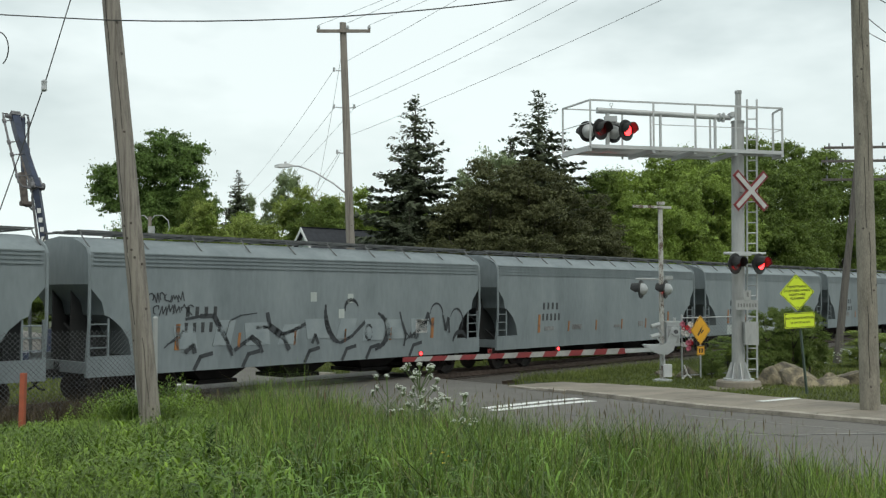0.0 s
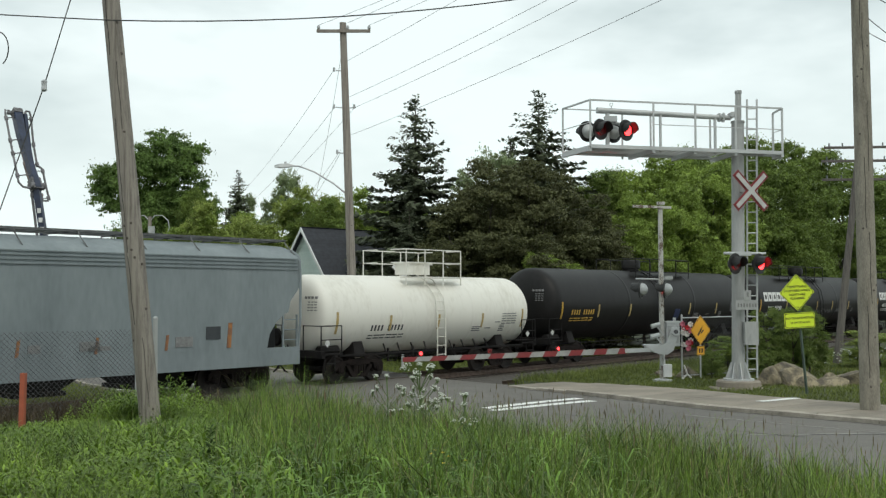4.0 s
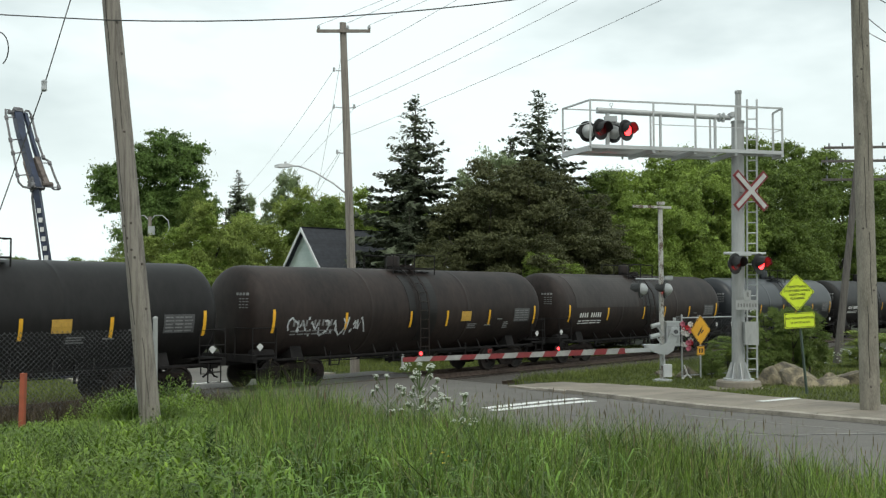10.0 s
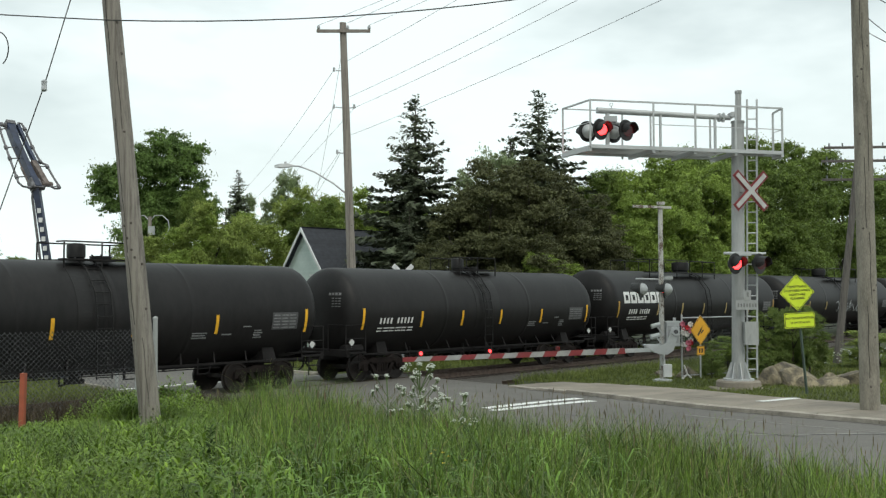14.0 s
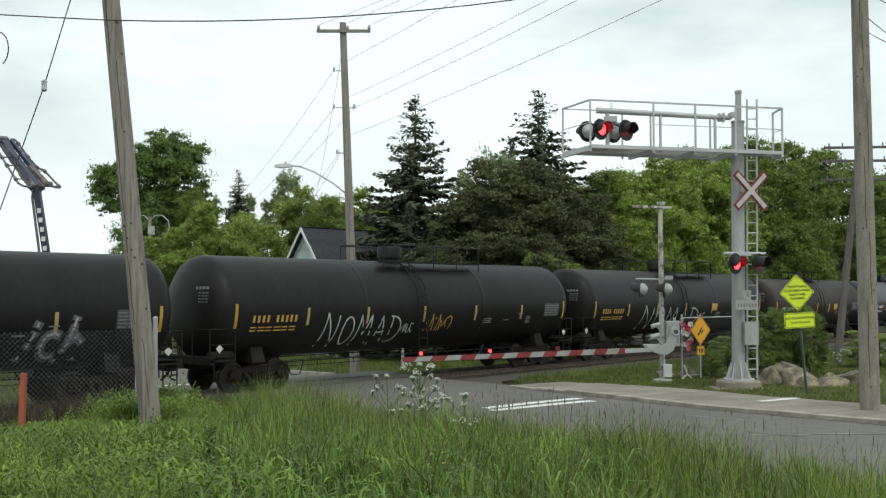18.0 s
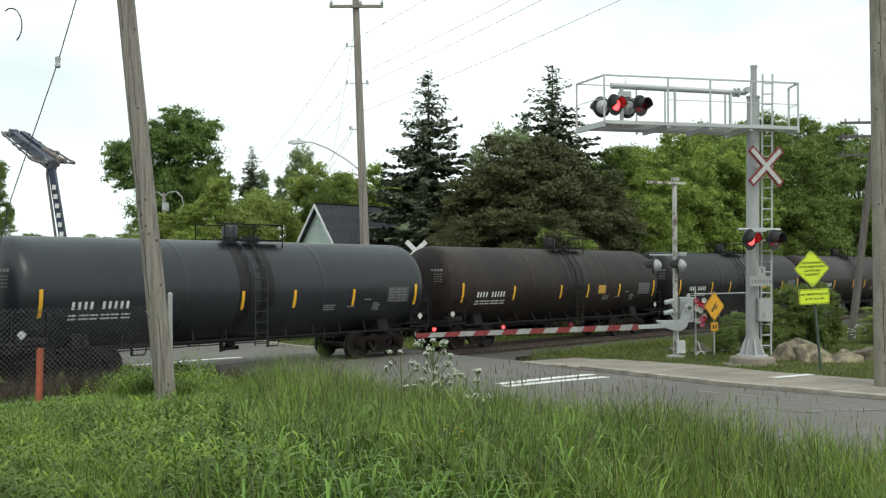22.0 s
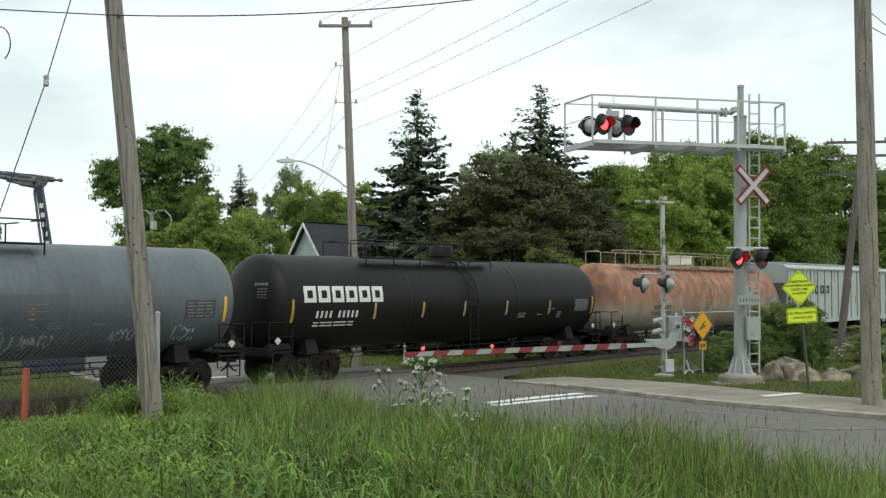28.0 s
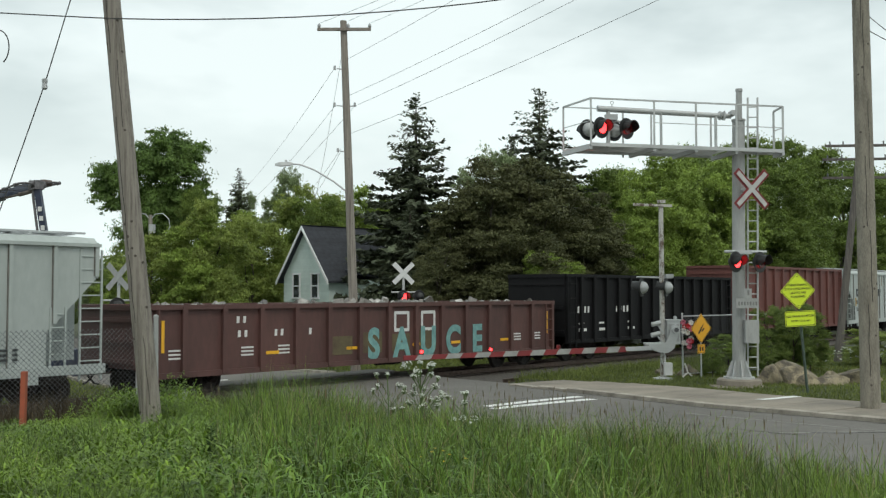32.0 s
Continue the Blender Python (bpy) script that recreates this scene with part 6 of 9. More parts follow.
def gate():
    base = on_land(7.1, 32.76)
    lo = Vector(base)
    g = thing("crossing_gate", pose(*base), "lowered crossing gate with a red and white striped arm", "crossing gate")

    def L(x, y, z):
        return Vector((x, y, z)) - lo
    part("base_plate", Mesh().lathe([(-0.05, 0.34), (0.06, 0.33), (0.10, 0.14), (0.10, 0.0)], "z", 16), ALUM, g)
    part("mast", Mesh().cyl((0, 0, 0.05), (-0.02, 0, 5.7), 0.085, 0.075, 14), RUSTYWHITE, g, "pole with peeling white paint", smooth=40)
    part("cross_arm", Mesh().box((-0.3, -0.05, 5.66), (1.25, 0.10, 0.08), Matrix.Rotation(radians(2), 3, "Y")).box((0, 0, 5.78), (0.22, 0.2, 0.1)), RUSTYWHITE, g)
    part("lamp_bracket", Mesh().cyl((-0.85, -0.1, 3.32), (0.35, 0.1, 3.30), 0.03).box((0.25, 0.1, 3.36), (0.25, 0.2, 0.12)), ALUM, g)
    for x, y in ((-0.72, -0.2), (0.12, 0.0)):
        lamp_head(g, pose(x, y, 2.98, 0, 0, -118), ALUM, x < 0)
    m = Mesh().box((0.33, 0.06, 1.52), (0.44, 0.40, 0.74), top=0.94).box((0.33, 0.06, 1.92), (0.48, 0.44, 0.06)).cyl((0.42, 0.06, 1.95), (0.42, 0.06, 2.06), 0.05, n=8)
    part("machine", m, ALUM, g, "grey gate machine case")
    part("machine_door", Mesh().box((0.33, -0.15, 1.52), (0.34, 0.03, 0.56)), MASTPAINT, g)
    for y in (-0.32, 0.30):
        m = Mesh().plate([(0.46, y, 1.74), (0.36, y, 1.80), (0.24, y, 1.74), (0.12, y, 1.36), (0.02, y, 1.22), (-0.30, y, 1.16), (-0.52, y, 1.20), (-0.52, y, 1.06), (-0.18, y, 0.90), (0.10, y, 0.88),
                          (0.30, y, 1.02), (0.38, y, 1.30), (0.48, y, 1.56)], (0, 0.06, 0))
        part("arm_bracket", m, ALUM, g)
    part("hub", Mesh().cyl((0.36, -0.40, 1.62), (0.36, -0.22, 1.62), 0.125, n=18), ALUM, g)
    part("hub_cap", Mesh().cyl((0.36, -0.42, 1.62), (0.36, -0.38, 1.62), 0.07, n=14), mat("dark_hub", (0.10, 0.10, 0.105)), g)
    part("shelf", Mesh().box((-0.32, -0.05, 1.17), (0.56, 0.5, 0.05)), ALUM, g)
    for dx, z in ((-0.22, 1.80), (-0.24, 1.46)):
        m = Mesh().cyl((dx - 0.16, -0.16, z - 0.02), (dx + 0.12, -0.12, z + 0.05), 0.075, n=10).bar((dx + 0.02, -0.12, z), (0.02, -0.08, z - 0.3), 0.05, 0.04)
        part("counterweight", m, ALUM, g)
    part("junction_box", Mesh().box((0.13, -0.13, 0.36), (0.26, 0.2, 0.40)).cyl((0.05, -0.1, 0.55), (0.02, -0.1, 1.0), 0.03), SIGNWHITE, g)
    part("conduit", Mesh().tube([(0.02, -0.12, 0.9), (-0.1, -0.14, 0.7), (-0.02, -0.14, 0.5)], 0.025), ALUM, g)
    # the arm
    piv = L(6.78, 32.55, 1.20)
    d = Vector((ACROSS.x, ACROSS.y, 0.0))
    d = (d + Vector((0, 0, 0.002))).normalized()
    arm = new("gate_arm")
    arm.parent = g
    q = Matrix.Rotation(math.atan2(d.y, d.x), 4, "Z")
    arm.matrix_basis = Matrix.Translation(piv) @ q
    part("arm_root", Mesh().box((0.52, 0, 0.0), (1.46, 0.05, 0.13)), ALUM, arm)
    white = mat("grimy_white_stripe", (0.35, 0.35, 0.335), (0.25, 0.25, 0.24), 3, 0.5)
    x, lean = 1.27, -0.11
    for i in range(17):
        w = 0.30 if i == 0 else 0.36 if i == 16 else 0.491
        hgt = 0.18 - 0.055 * i / 16
        poly = [(x if i else x - 0.05, 0, -hgt / 2), (x + w, 0, -hgt / 2), (x + w + (lean if i < 16 else 0), 0, hgt / 2), (x + lean * (i > 0), 0, hgt / 2)]
        part("stripe", Mesh().plate(poly, (0, 0.03, 0)), white if i % 2 else SIGNRED, arm)
        x += w
    for a, k in ((8.72, None), (6.41, True), (3.92, False)):
        lamp = new("arm_lamp")
        lamp.parent, lamp.matrix_basis = arm, pose(a, 0.02, 0.15, 0, 0, -math.degrees(math.atan2(d.y, d.x)) + 12)
        part("case", Mesh().box((0, 0.03, 0), (0.12, 0.06, 0.11)).box((0, 0.02, -0.09), (0.05, 0.05, 0.06)), mat("dark_red_case", (0.14, 0.02, 0.02)), lamp)
        if k is None:
            part("lens", Mesh().cyl((0, -0.02, 0), (0, 0.0, 0), 0.045, n=14), LIT, lamp)
        else:
            le = part("lens", shared("arm_lens", lambda: disc_mesh(0.042)), None, lamp)
            le.location = (0, -0.02, 0)
            FLASHERS.append((le, k))


def far_signals():
    for (x, y), deg, flip in (((-1.81, 45.5), 10, False), ((-11.6, 36.0), -20, True)):
        base = on_land(x, y)
        s = thing("crossing_signal", pose(*base), "grey crossing signal post seen from behind, with a white crossbuck", "crossing signal")
        z = 3.84 if not flip else 3.55
        part("post", Mesh().cyl((0, 0, -0.2), (0, 0, z - base[2] + 0.1), 0.06, n=10), ALUM, s)
        crossbuck(s, Matrix.Translation((0, -0.1, z - base[2])) @ pose(0, 0, 0, 0, 0, deg), MASTPAINT if flip else SIGNWHITE, 1.25, 0.21)
        part("lamp_bracket", Mesh().cyl((-0.55, 0, z - base[2] - 0.85), (0.6, 0.1, z - base[2] - 0.85), 0.035), ALUM, s)
        for i, dx in enumerate((0.05, 0.75)):
            lamp_head(s, pose(dx - 0.05, -0.15 + 0.1 * i, z - base[2] - 1.05, 0, 0, FACE_DEG + (180 if i or flip else 0)), LAMPBLACK, True)


def walkers_sign():
    base = on_land(9.52, 26.43)
    s = thing("road_sign", pose(*base), "leaning post with two fluorescent yellow warning signs", "sign")
    top = Vector((9.2, 26.33, 3.5)) - Vector(base)
    part("post", Mesh().bar((0, 0, -0.3), top, 0.07, 0.035), mat("green_sign_post", (0.10, 0.14, 0.11), (0.07, 0.09, 0.08), 5, 0.6, metal=0.3), s)
    face = pose(0, 0, 0, 0, -3, 8)
    c = Vector((9.21, 26.3, 3.03)) - Vector(base) + Vector((0, -0.06, 0))
    d = sign_plate(s, "diamond_sign", Matrix.Translation(c) @ face, 0.69, 0.69, 0.05, SIGNYELLOW, "fluorescent yellow diamond", True, 45)
    for i, words in enumerate(("PEDESTRIANS", "STOP HERE WHEN", "LIGHTS ARE", "FLASHING")):
        t = part("lettering", text_mesh([words], 0.086, SIGNBLACK, 1.0), None, d)
        t.matrix_basis = pose(0, -0.006, (1.5 - i) * 0.1015, 90, 0, 0)
    for z in (0.38, -0.38):
        part("bolt", Mesh().cyl((0, -0.012, z), (0, 0.0, z), 0.016, n=8), SIGNBLACK, d)
    c = Vector((9.27, 26.3, 2.31)) - Vector(base) + Vector((0, -0.06, 0))
    d = sign_plate(s, "tab_sign", Matrix.Translation(c) @ face, 0.84, 0.40, 0.05, SIGNYELLOW, "fluorescent yellow plate", True, 0)
    for i, words in enumerate(("NO TRAIN WHISTLES", "10 PM TO 6 AM")):
        t = part("lettering", text_mesh([words], 0.079, SIGNBLACK, 1.0), None, d)
        t.matrix_basis = pose(0, -0.006, (0.5 - i) * 0.1196, 90, 0, 0)


def bend_sign():
    base = on_land(8.49, 33.3)
    s = thing("road_sign", pose(*base), "amber diamond warning sign with a black symbol", "sign")
    part("post", Mesh().bar((0, 0.05, -0.2), (0, 0.05, 2.1), 0.06, 0.04), GALV, s)
    d = sign_plate(s, "diamond_sign", pose(0, 0, 1.8 - base[2], 0, 0, 35), 0.70, 0.70, 0.04, SIGNAMBER, "amber diamond", True, 45)
    m = Mesh()
    m.plate([(-0.16, -0.004, -0.15), (-0.10, -0.004, -0.19), (0.04, -0.004, 0.0), (0.12, -0.004, 0.16), (0.0, -0.004, 0.05)], (0, 0.003, 0))
    m.plate([(0.02, -0.004, -0.12), (0.16, -0.004, -0.02), (0.12, -0.004, 0.02), (0.0, -0.004, -0.08)], (0, 0.003, 0))
    part("symbol", m, SIGNBLACK, d)
    t = sign_plate(s, "tab_sign", pose(0, 0, 1.13 - base[2], 0, 0, 35), 0.36, 0.30, 0.03, SIGNAMBER, "amber plate", True, 0)
    part("mark", Mesh().box((-0.06, -0.004, 0), (0.07, 0.003, 0.14)).box((0.06, -0.004, 0), (0.07, 0.003, 0.14)), SIGNBLACK, t)


def wood_pole(base, top, r0, r1, label, knots=12, seed=1, wood=None):
    rng = random.Random(seed)
    p = thing("utility_pole", pose(*base), label, "utility pole")
    a, b = Vector((0, 0, -0.4)), Vector(top) - Vector(base)
    m = Mesh()
    n, steps = 18, 24
    rings = []
    wob = [rng.uniform(-0.03, 0.03) for _ in range(n)]
    for k in range(steps + 1):
        t = k / steps
        c = a.lerp(b, t)
        r = r0 + (r1 - r0) * t
        rings.append([(c.x + (r * (1 + wob[i])) * math.cos(2 * math.pi * i / n), c.y + (r * (1 + wob[i])) * math.sin(2 * math.pi * i / n), c.z) for i in range(n)])
    m.loft(rings)
    part("shaft", m, wood or TIMBER, p, smooth=50)
    ang = -1.7
    for i in range(7 if knots > 6 else 0):
        crack, t0 = Mesh(), 0.06 + 0.1 * i + rng.uniform(0, 0.03)
        aa = ang + rng.uniform(-0.5, 0.5)
        pts = []
        for k in range(7):
            t = t0 + 0.016 * k
            r = (r0 + (r1 - r0) * t) * 1.0
            an = aa + 0.05 * math.sin(k * 1.7 + i)
            pts.append(a.lerp(b, t) + Vector((math.cos(an), math.sin(an), 0)) * r)
        part("crack", crack.tube(pts, 0.007, 4), mat("crack_shadow", (0.035, 0.03, 0.026)), p)
    for i in range(knots):
        t = rng.uniform(0.05, 0.8)
        c, r = a.lerp(b, t), r0 + (r1 - r0) * t
        ang = rng.uniform(-2.6, -0.5)
        d = Vector((math.cos(ang), math.sin(ang), 0.1))
        part("knot", Mesh().cyl(c + d * (r * 0.92), c + d * (r * 1.0 + 0.004), 0.030, 0.022, 8), mat("knot_wood", (0.105, 0.088, 0.072), (0.06, 0.05, 0.042), 20, 0.9), p)
    return p


def wire(name, a, b, sag, r, label="thin dark overhead wire", group="overhead wires"):
    a, b = Vector(a), Vector(b)
    pts = []
    for i in range(19):
        t = i / 18
        p = a.lerp(b, t)
        p.z -= sag * 4 * t * (1 - t)
        pts.append(p - a)
    o = part(name, Mesh().tube(pts, r, 5), WIRE)
    o.location = a
    return tagged(o, label, "wire", group)


def far_pole():
    base = on_land(-3.62, 42.0)
    p = wood_pole(base, (-4.22, 42.0, 14.4), 0.21, 0.14, "tall weathered utility pole with a crossarm and a street lamp", 4, 3)
    lo = Vector(base)

    def L(x, z, y=42.0):
        return Vector((x, y, z)) - lo
    part("crossarm", Mesh().box(L(-4.17, 14.0, 41.8), (2.25, 0.10, 0.12)), TIMBER, p)
    for x in (-5.22, -4.0, -3.1):
        part("insulator", Mesh().lathe([(0, 0.03), (0.05, 0.07), (0.12, 0.07), (0.18, 0.03)], "z", 8, tuple(L(x, 14.06, 41.8))), GALV, p)
    for x, z in ((-4.5, 12.38), (-4.5, 10.82), (-3.65, 10.82), (-4.35, 8.9)):
        part("insulator", Mesh().bar(L(-4.05, z - 0.05), L(x, z), 0.04, 0.04).cyl(L(x - 0.08, z - 0.05), L(x - 0.08, z + 0.12), 0.05, n=8), GALV, p)
    la = new("street_lamp_arm")
    la.parent = p
    pts = [L(-3.95, 7.1), L(-4.6, 7.62), L(-5.4, 8.1), L(-6.0, 8.33), L(-6.4, 8.36)]
    part("bracket", Mesh().tube(pts, 0.035, 7), GALV, la)
    part("lamp", Mesh().loft([[(c.x, c.y - w, c.z - h), (c.x, c.y + w, c.z - h), (c.x, c.y + w * 0.7, c.z + h), (c.x, c.y - w * 0.7, c.z + h)]
                              for c, w, h in ((L(-6.3, 8.36), 0.05, 0.04), (L(-6.5, 8.36), 0.14, 0.08), (L(-6.85, 8.34), 0.15, 0.08), (L(-7.05, 8.33), 0.06, 0.04))]).cyl(L(-6.6, 8.42), L(-6.6, 8.52), 0.05, n=8),
         ALUM, la, "grey street lamp head")
    rp = (8.9, 21.3)
    for a, z in (((-5.22, 41.8, 14.25), 13.9), ((-4.0, 41.8, 14.35), 14.2), ((-3.1, 41.8, 14.25), 13.9), ((-4.1, 42, 12.75), 14.6), ((-4.05, 42, 11.2), 12.9), ((-3.6, 42, 10.85), 12.5), ((-4.0, 42, 9.6), 11.3)):
        wire("overhead_wire", a, (rp[0], rp[1], z), 0.18, 0.007)
    for a, b in (((-4.6, 42, 12.38), (-17.9, 90, 12.2)), ((-4.55, 42, 10.82), (-17.5, 90, 11.0)), ((-3.7, 42, 10.82), (-17.0, 90, 10.6)), ((-4.3, 42, 8.9), (-9.0, 62, 7.9)),
                 ((-4.3, 42, 9.0), (-10.2, 66, 8.4)), ((-4.3, 42, 12.9), (-7.2, 56, 8.0))):
        wire("overhead_wire", a, b, 0.35, 0.008)


def near_poles():
    b = on_land(-5.27, 18.5)
    wood_pole(b, (-6.66, 18.5, 13.0), 0.19, 0.138, "leaning weathered wooden utility pole with cracks and knots", 18, 5)
    b = on_land(8.98, 21.3)
    wood_pole(b, (8.86, 21.3, 15.5), 0.205, 0.15, "thick weathered wooden utility pole at the pavement", 14, 6, mat("brown_weathered_timber", (0.29, 0.265, 0.215), (0.15, 0.135, 0.11), 2.6, 0.85, bump=0.9, bscale=12, stretch=(3.5, 3.5, 0.7), fine=0.5, spread=(0.36, 0.62)))
    b = on_land(15.6, 40.2)
    p = wood_pole(b, (17.1, 40.6, 11.0), 0.16, 0.11, "leaning old telegraph pole with three crossarms", 3, 7, mat("dark_old_timber", (0.15, 0.135, 0.12), (0.08, 0.07, 0.065), 2.2, 0.9, bump=0.6, bscale=9, stretch=(9, 9, 0.22)))
    lo = Vector(b)
    for z, w in ((8.91, 3.0), (8.36, 3.2), (7.61, 3.2)):
        c = Vector((16.95, 40.5, z)) - lo
        arm = new("crossarm_set")
        arm.parent = p
        part("crossarm", Mesh().box(c, (w, 0.08, 0.10), Matrix.Rotation(radians(-6), 3, "Z")), mat("dark_old_timber", (0.15, 0.135, 0.12)), arm)
        for i in range(6):
            x = -w / 2 + 0.2 + i * (w - 0.4) / 5
            part("insulator", Mesh().cyl(c + Vector((x, -0.1 * x, 0.05)), c + Vector((x, -0.1 * x, 0.18)), 0.03, n=7), mat("dull_insulator", (0.16, 0.17, 0.17)), arm)
    b = on_land(-17.4, 60.0)
    p = wood_pole(b, (-17.5, 60.0, 7.6), 0.14, 0.11, "short far utility pole with curved lamp arms", 2, 8)
    lo = Vector(b)
    for e in (-1, 1):
        pts = [Vector((-17.5 + e * x, 60, z)) - lo for x, z in ((0, 7.3), (0.3, 7.65), (0.75, 7.68), (1.1, 7.35), (1.18, 6.9), (0.95, 6.5))]
        part("lamp_arm", Mesh().tube(pts, 0.03), GALV, p)
    part("transformer", Mesh().cyl(Vector((-17.3, 59.7, 6.5)) - lo, Vector((-17.3, 59.7, 7.0)) - lo, 0.2, n=10), GALV, p)
    # near wires
    wire("overhead_wire", (-13.4, 18.7, 8.55), (-6.1, 18.35, 8.03), 0.02, 0.012)
    wire("overhead_wire", (-6.1, 18.35, 8.03), (8.88, 21.3, 10.9), 0.62, 0.013)
    g = thing("guy_wire", pose(-8.9, 20.0, 4.0), "slanting guy wire with a strain insulator", "wire", "overhead wires")
    part("strand", Mesh().tube([(-0.55, 0, -1.9), (0.0, 0, 0.42), (0.92, 0, 3.16), (1.62, 0, 5.6)], 0.012, 5), WIRE, g)
    part("strain_insulator", Mesh().lathe([(-0.12, 0.02), (-0.09, 0.06), (0.0, 0.05), (0.09, 0.06), (0.12, 0.02)], "z", 9, (0.92, 0, 3.16)), GALV, g, "grey strain insulator")
    pts = [(-8.93 + 0.22 * math.sin(a), 20.0, 7.9 + 0.35 * math.cos(a)) for a in np.linspace(-0.6, 2.6, 12)]
    o = part("cable_loop", Mesh().tube([Vector(p) - Vector(pts[0]) for p in pts], 0.013, 5), WIRE)
    o.location = pts[0]
    tagged(o, "dark loop of slack cable", "wire", "overhead wires")
    for dz, far in ((0.0, 7.6), (-0.35, 7.9), (0.5, 8.8)):
        wire("overhead_wire", (8.95, 21.3, 9.0 + dz), (11.5, 21.9, far), 0.12, 0.009)


def chain_link(name, p0, p1, h, gap, label, rails=True, posts=3.0):
    """Chain-link fence between two ground points."""
    a, b = Vector(on_land(*p0)), Vector(on_land(*p1))
    f = thing(name, Matrix.Translation(a), label, "fence")
    d = b - a
    long = d.length
    n = max(1, round(long / posts))
    for i in range(n + 1):
        q = d * (i / n)
        part("post", Mesh().cyl(q + Vector((0, 0, -0.2)), q + Vector((0, 0, h + 0.05)), 0.03, n=8).lathe([(0, 0.035), (0.03, 0.03), (0.05, 0.0)], "z", 8, tuple(q + Vector((0, 0, h + 0.05)))), GALV, f)
    if rails:
        part("top_rail", Mesh().cyl((0, 0, h - 0.02), d + Vector((0, 0, h - 0.02)), 0.021, n=6), GALV, f)
    part("bottom_rail", Mesh().cyl((0, 0, 0.12), d + Vector((0, 0, 0.12)), 0.015, n=5), GALV, f)
    m = Mesh()
    u = d.normalized()
    k = int((long + h) / gap)
    for i in range(-int(h / gap) - 1, k + 1):
        for s in (1, -1):
            x0 = i * gap
            t0, t1 = x0, x0 + s * h
            if s < 0:
                t0, t1 = x0 + h, x0
            za, zb = 0.1, h + 0.03
            pa, pb = [t0, za], [t1, zb]
            if max(t0, t1) <= 0 or min(t0, t1) >= long:
                continue
            for lo_, hi_ in ((pa, pb), (pb, pa)):
                for lim in (0.0, long):
                    out = lo_[0] < 0 if lim == 0.0 else lo_[0] > long
                    if out:
                        w = (lim - lo_[0]) / (hi_[0] - lo_[0])
                        lo_[0], lo_[1] = lim, lo_[1] + (hi_[1] - lo_[1]) * w
            m.cyl(u * pa[0] + Vector((0, 0, pa[1])), u * pb[0] + Vector((0, 0, pb[1])), 0.0050, n=3, caps=False)
    tagged(part("mesh_wire", m, mat("fence_wire", (0.17, 0.17, 0.18), (0.10, 0.10, 0.11), 4, 0.5, metal=0.3), f, "woven diamond wire mesh"), kind="stuff")
    return f


def fences():
    a, b = on_track(26.0, -5.4), on_track(34.25, -5.4)
    chain_link("fence", (a.x, a.y), (b.x, b.y), 1.98, 0.115, "dark chain-link fence along the railway", rails=False, posts=9)
    chain_link("fence", (7.94, 33.6), (12.8, 36.0), 2.05, 0.13, "galvanised chain-link fence overgrown by a hedge", True, 2.8)
    o = part("marker_post", Mesh().bar((0, 0, -0.3), (0.02, 0, 1.15), 0.11, 0.09), mat("orange_red_paint", (0.42, 0.10, 0.05), (0.30, 0.08, 0.045), 6, 0.7))
    o.location = on_land(-7.85, 18.9)
    tagged(o, "weathered orange-red marker post in the grass", "post")
    o = part("steel_post", Mesh().cyl((0, 0, -0.3), (-0.02, 0, 2.24), 0.055, n=12).lathe([(2.22, 0.062), (2.26, 0.06), (2.29, 0.03), (2.30, 0.0)], "z", 12, (-0.02, 0, 0)), MASTPAINT)
    o.location = on_land(-6.46, 22.75)
    tagged(o, "grey steel post beside the leaning utility pole", "post")
    box = part("meter_box", Mesh().box((0, 0, 0.1), (0.24, 0.2, 0.3)), MASTPAINT)
    box.location = on_land(-5.95, 23.0, 0.3)
    tagged(box, "small pale box beside the pole", "box")


def memorial():
    """Artificial flowers tied to the fence post."""
    rng = random.Random(5)
    f = thing("flower_tribute", pose(8.0, 33.45, 1.55), "red and white artificial flowers tied to a fence post", "flowers")
    cols = [mat("cloth_red", (0.5, 0.02, 0.03), rand=0.1), mat("cloth_white", (0.7, 0.68, 0.66)), mat("cloth_pink", (0.6, 0.15, 0.22))]
    for i in range(16):
        c = Vector((rng.uniform(-0.10, 0.20), rng.uniform(-0.15, 0.05), rng.uniform(-0.35, 0.50)))
        m = Mesh()
        for k in range(6):
            a = 2 * math.pi * k / 6
            m.plate([c, c + Vector((0.09 * math.cos(a), -0.04, 0.09 * math.sin(a))), c + Vector((0.10 * math.cos(a + 0.5), -0.02, 0.10 * math.sin(a + 0.5))), c + Vector((0.07 * math.cos(a + 1.0), -0.05, 0.07 * math.sin(a + 1)))], (0, 0.01, 0))
        part("flower", m, cols[i % 3 if i < 12 else 1], f)
    part("ribbon", Mesh().tube([(-0.05, -0.1, -0.9), (0.05, -0.1, -1.2), (-0.12, -0.1, -1.35)], 0.03).tube([(0.05, -0.1, -1.2), (0.18, -0.1, -1.32)], 0.03), cols[1], f)
    part("stem", Mesh().tube([(0.02, 0, -0.5), (0.04, 0, 0.3)], 0.015), mat("stem_green", (0.03, 0.07, 0.02)), f)


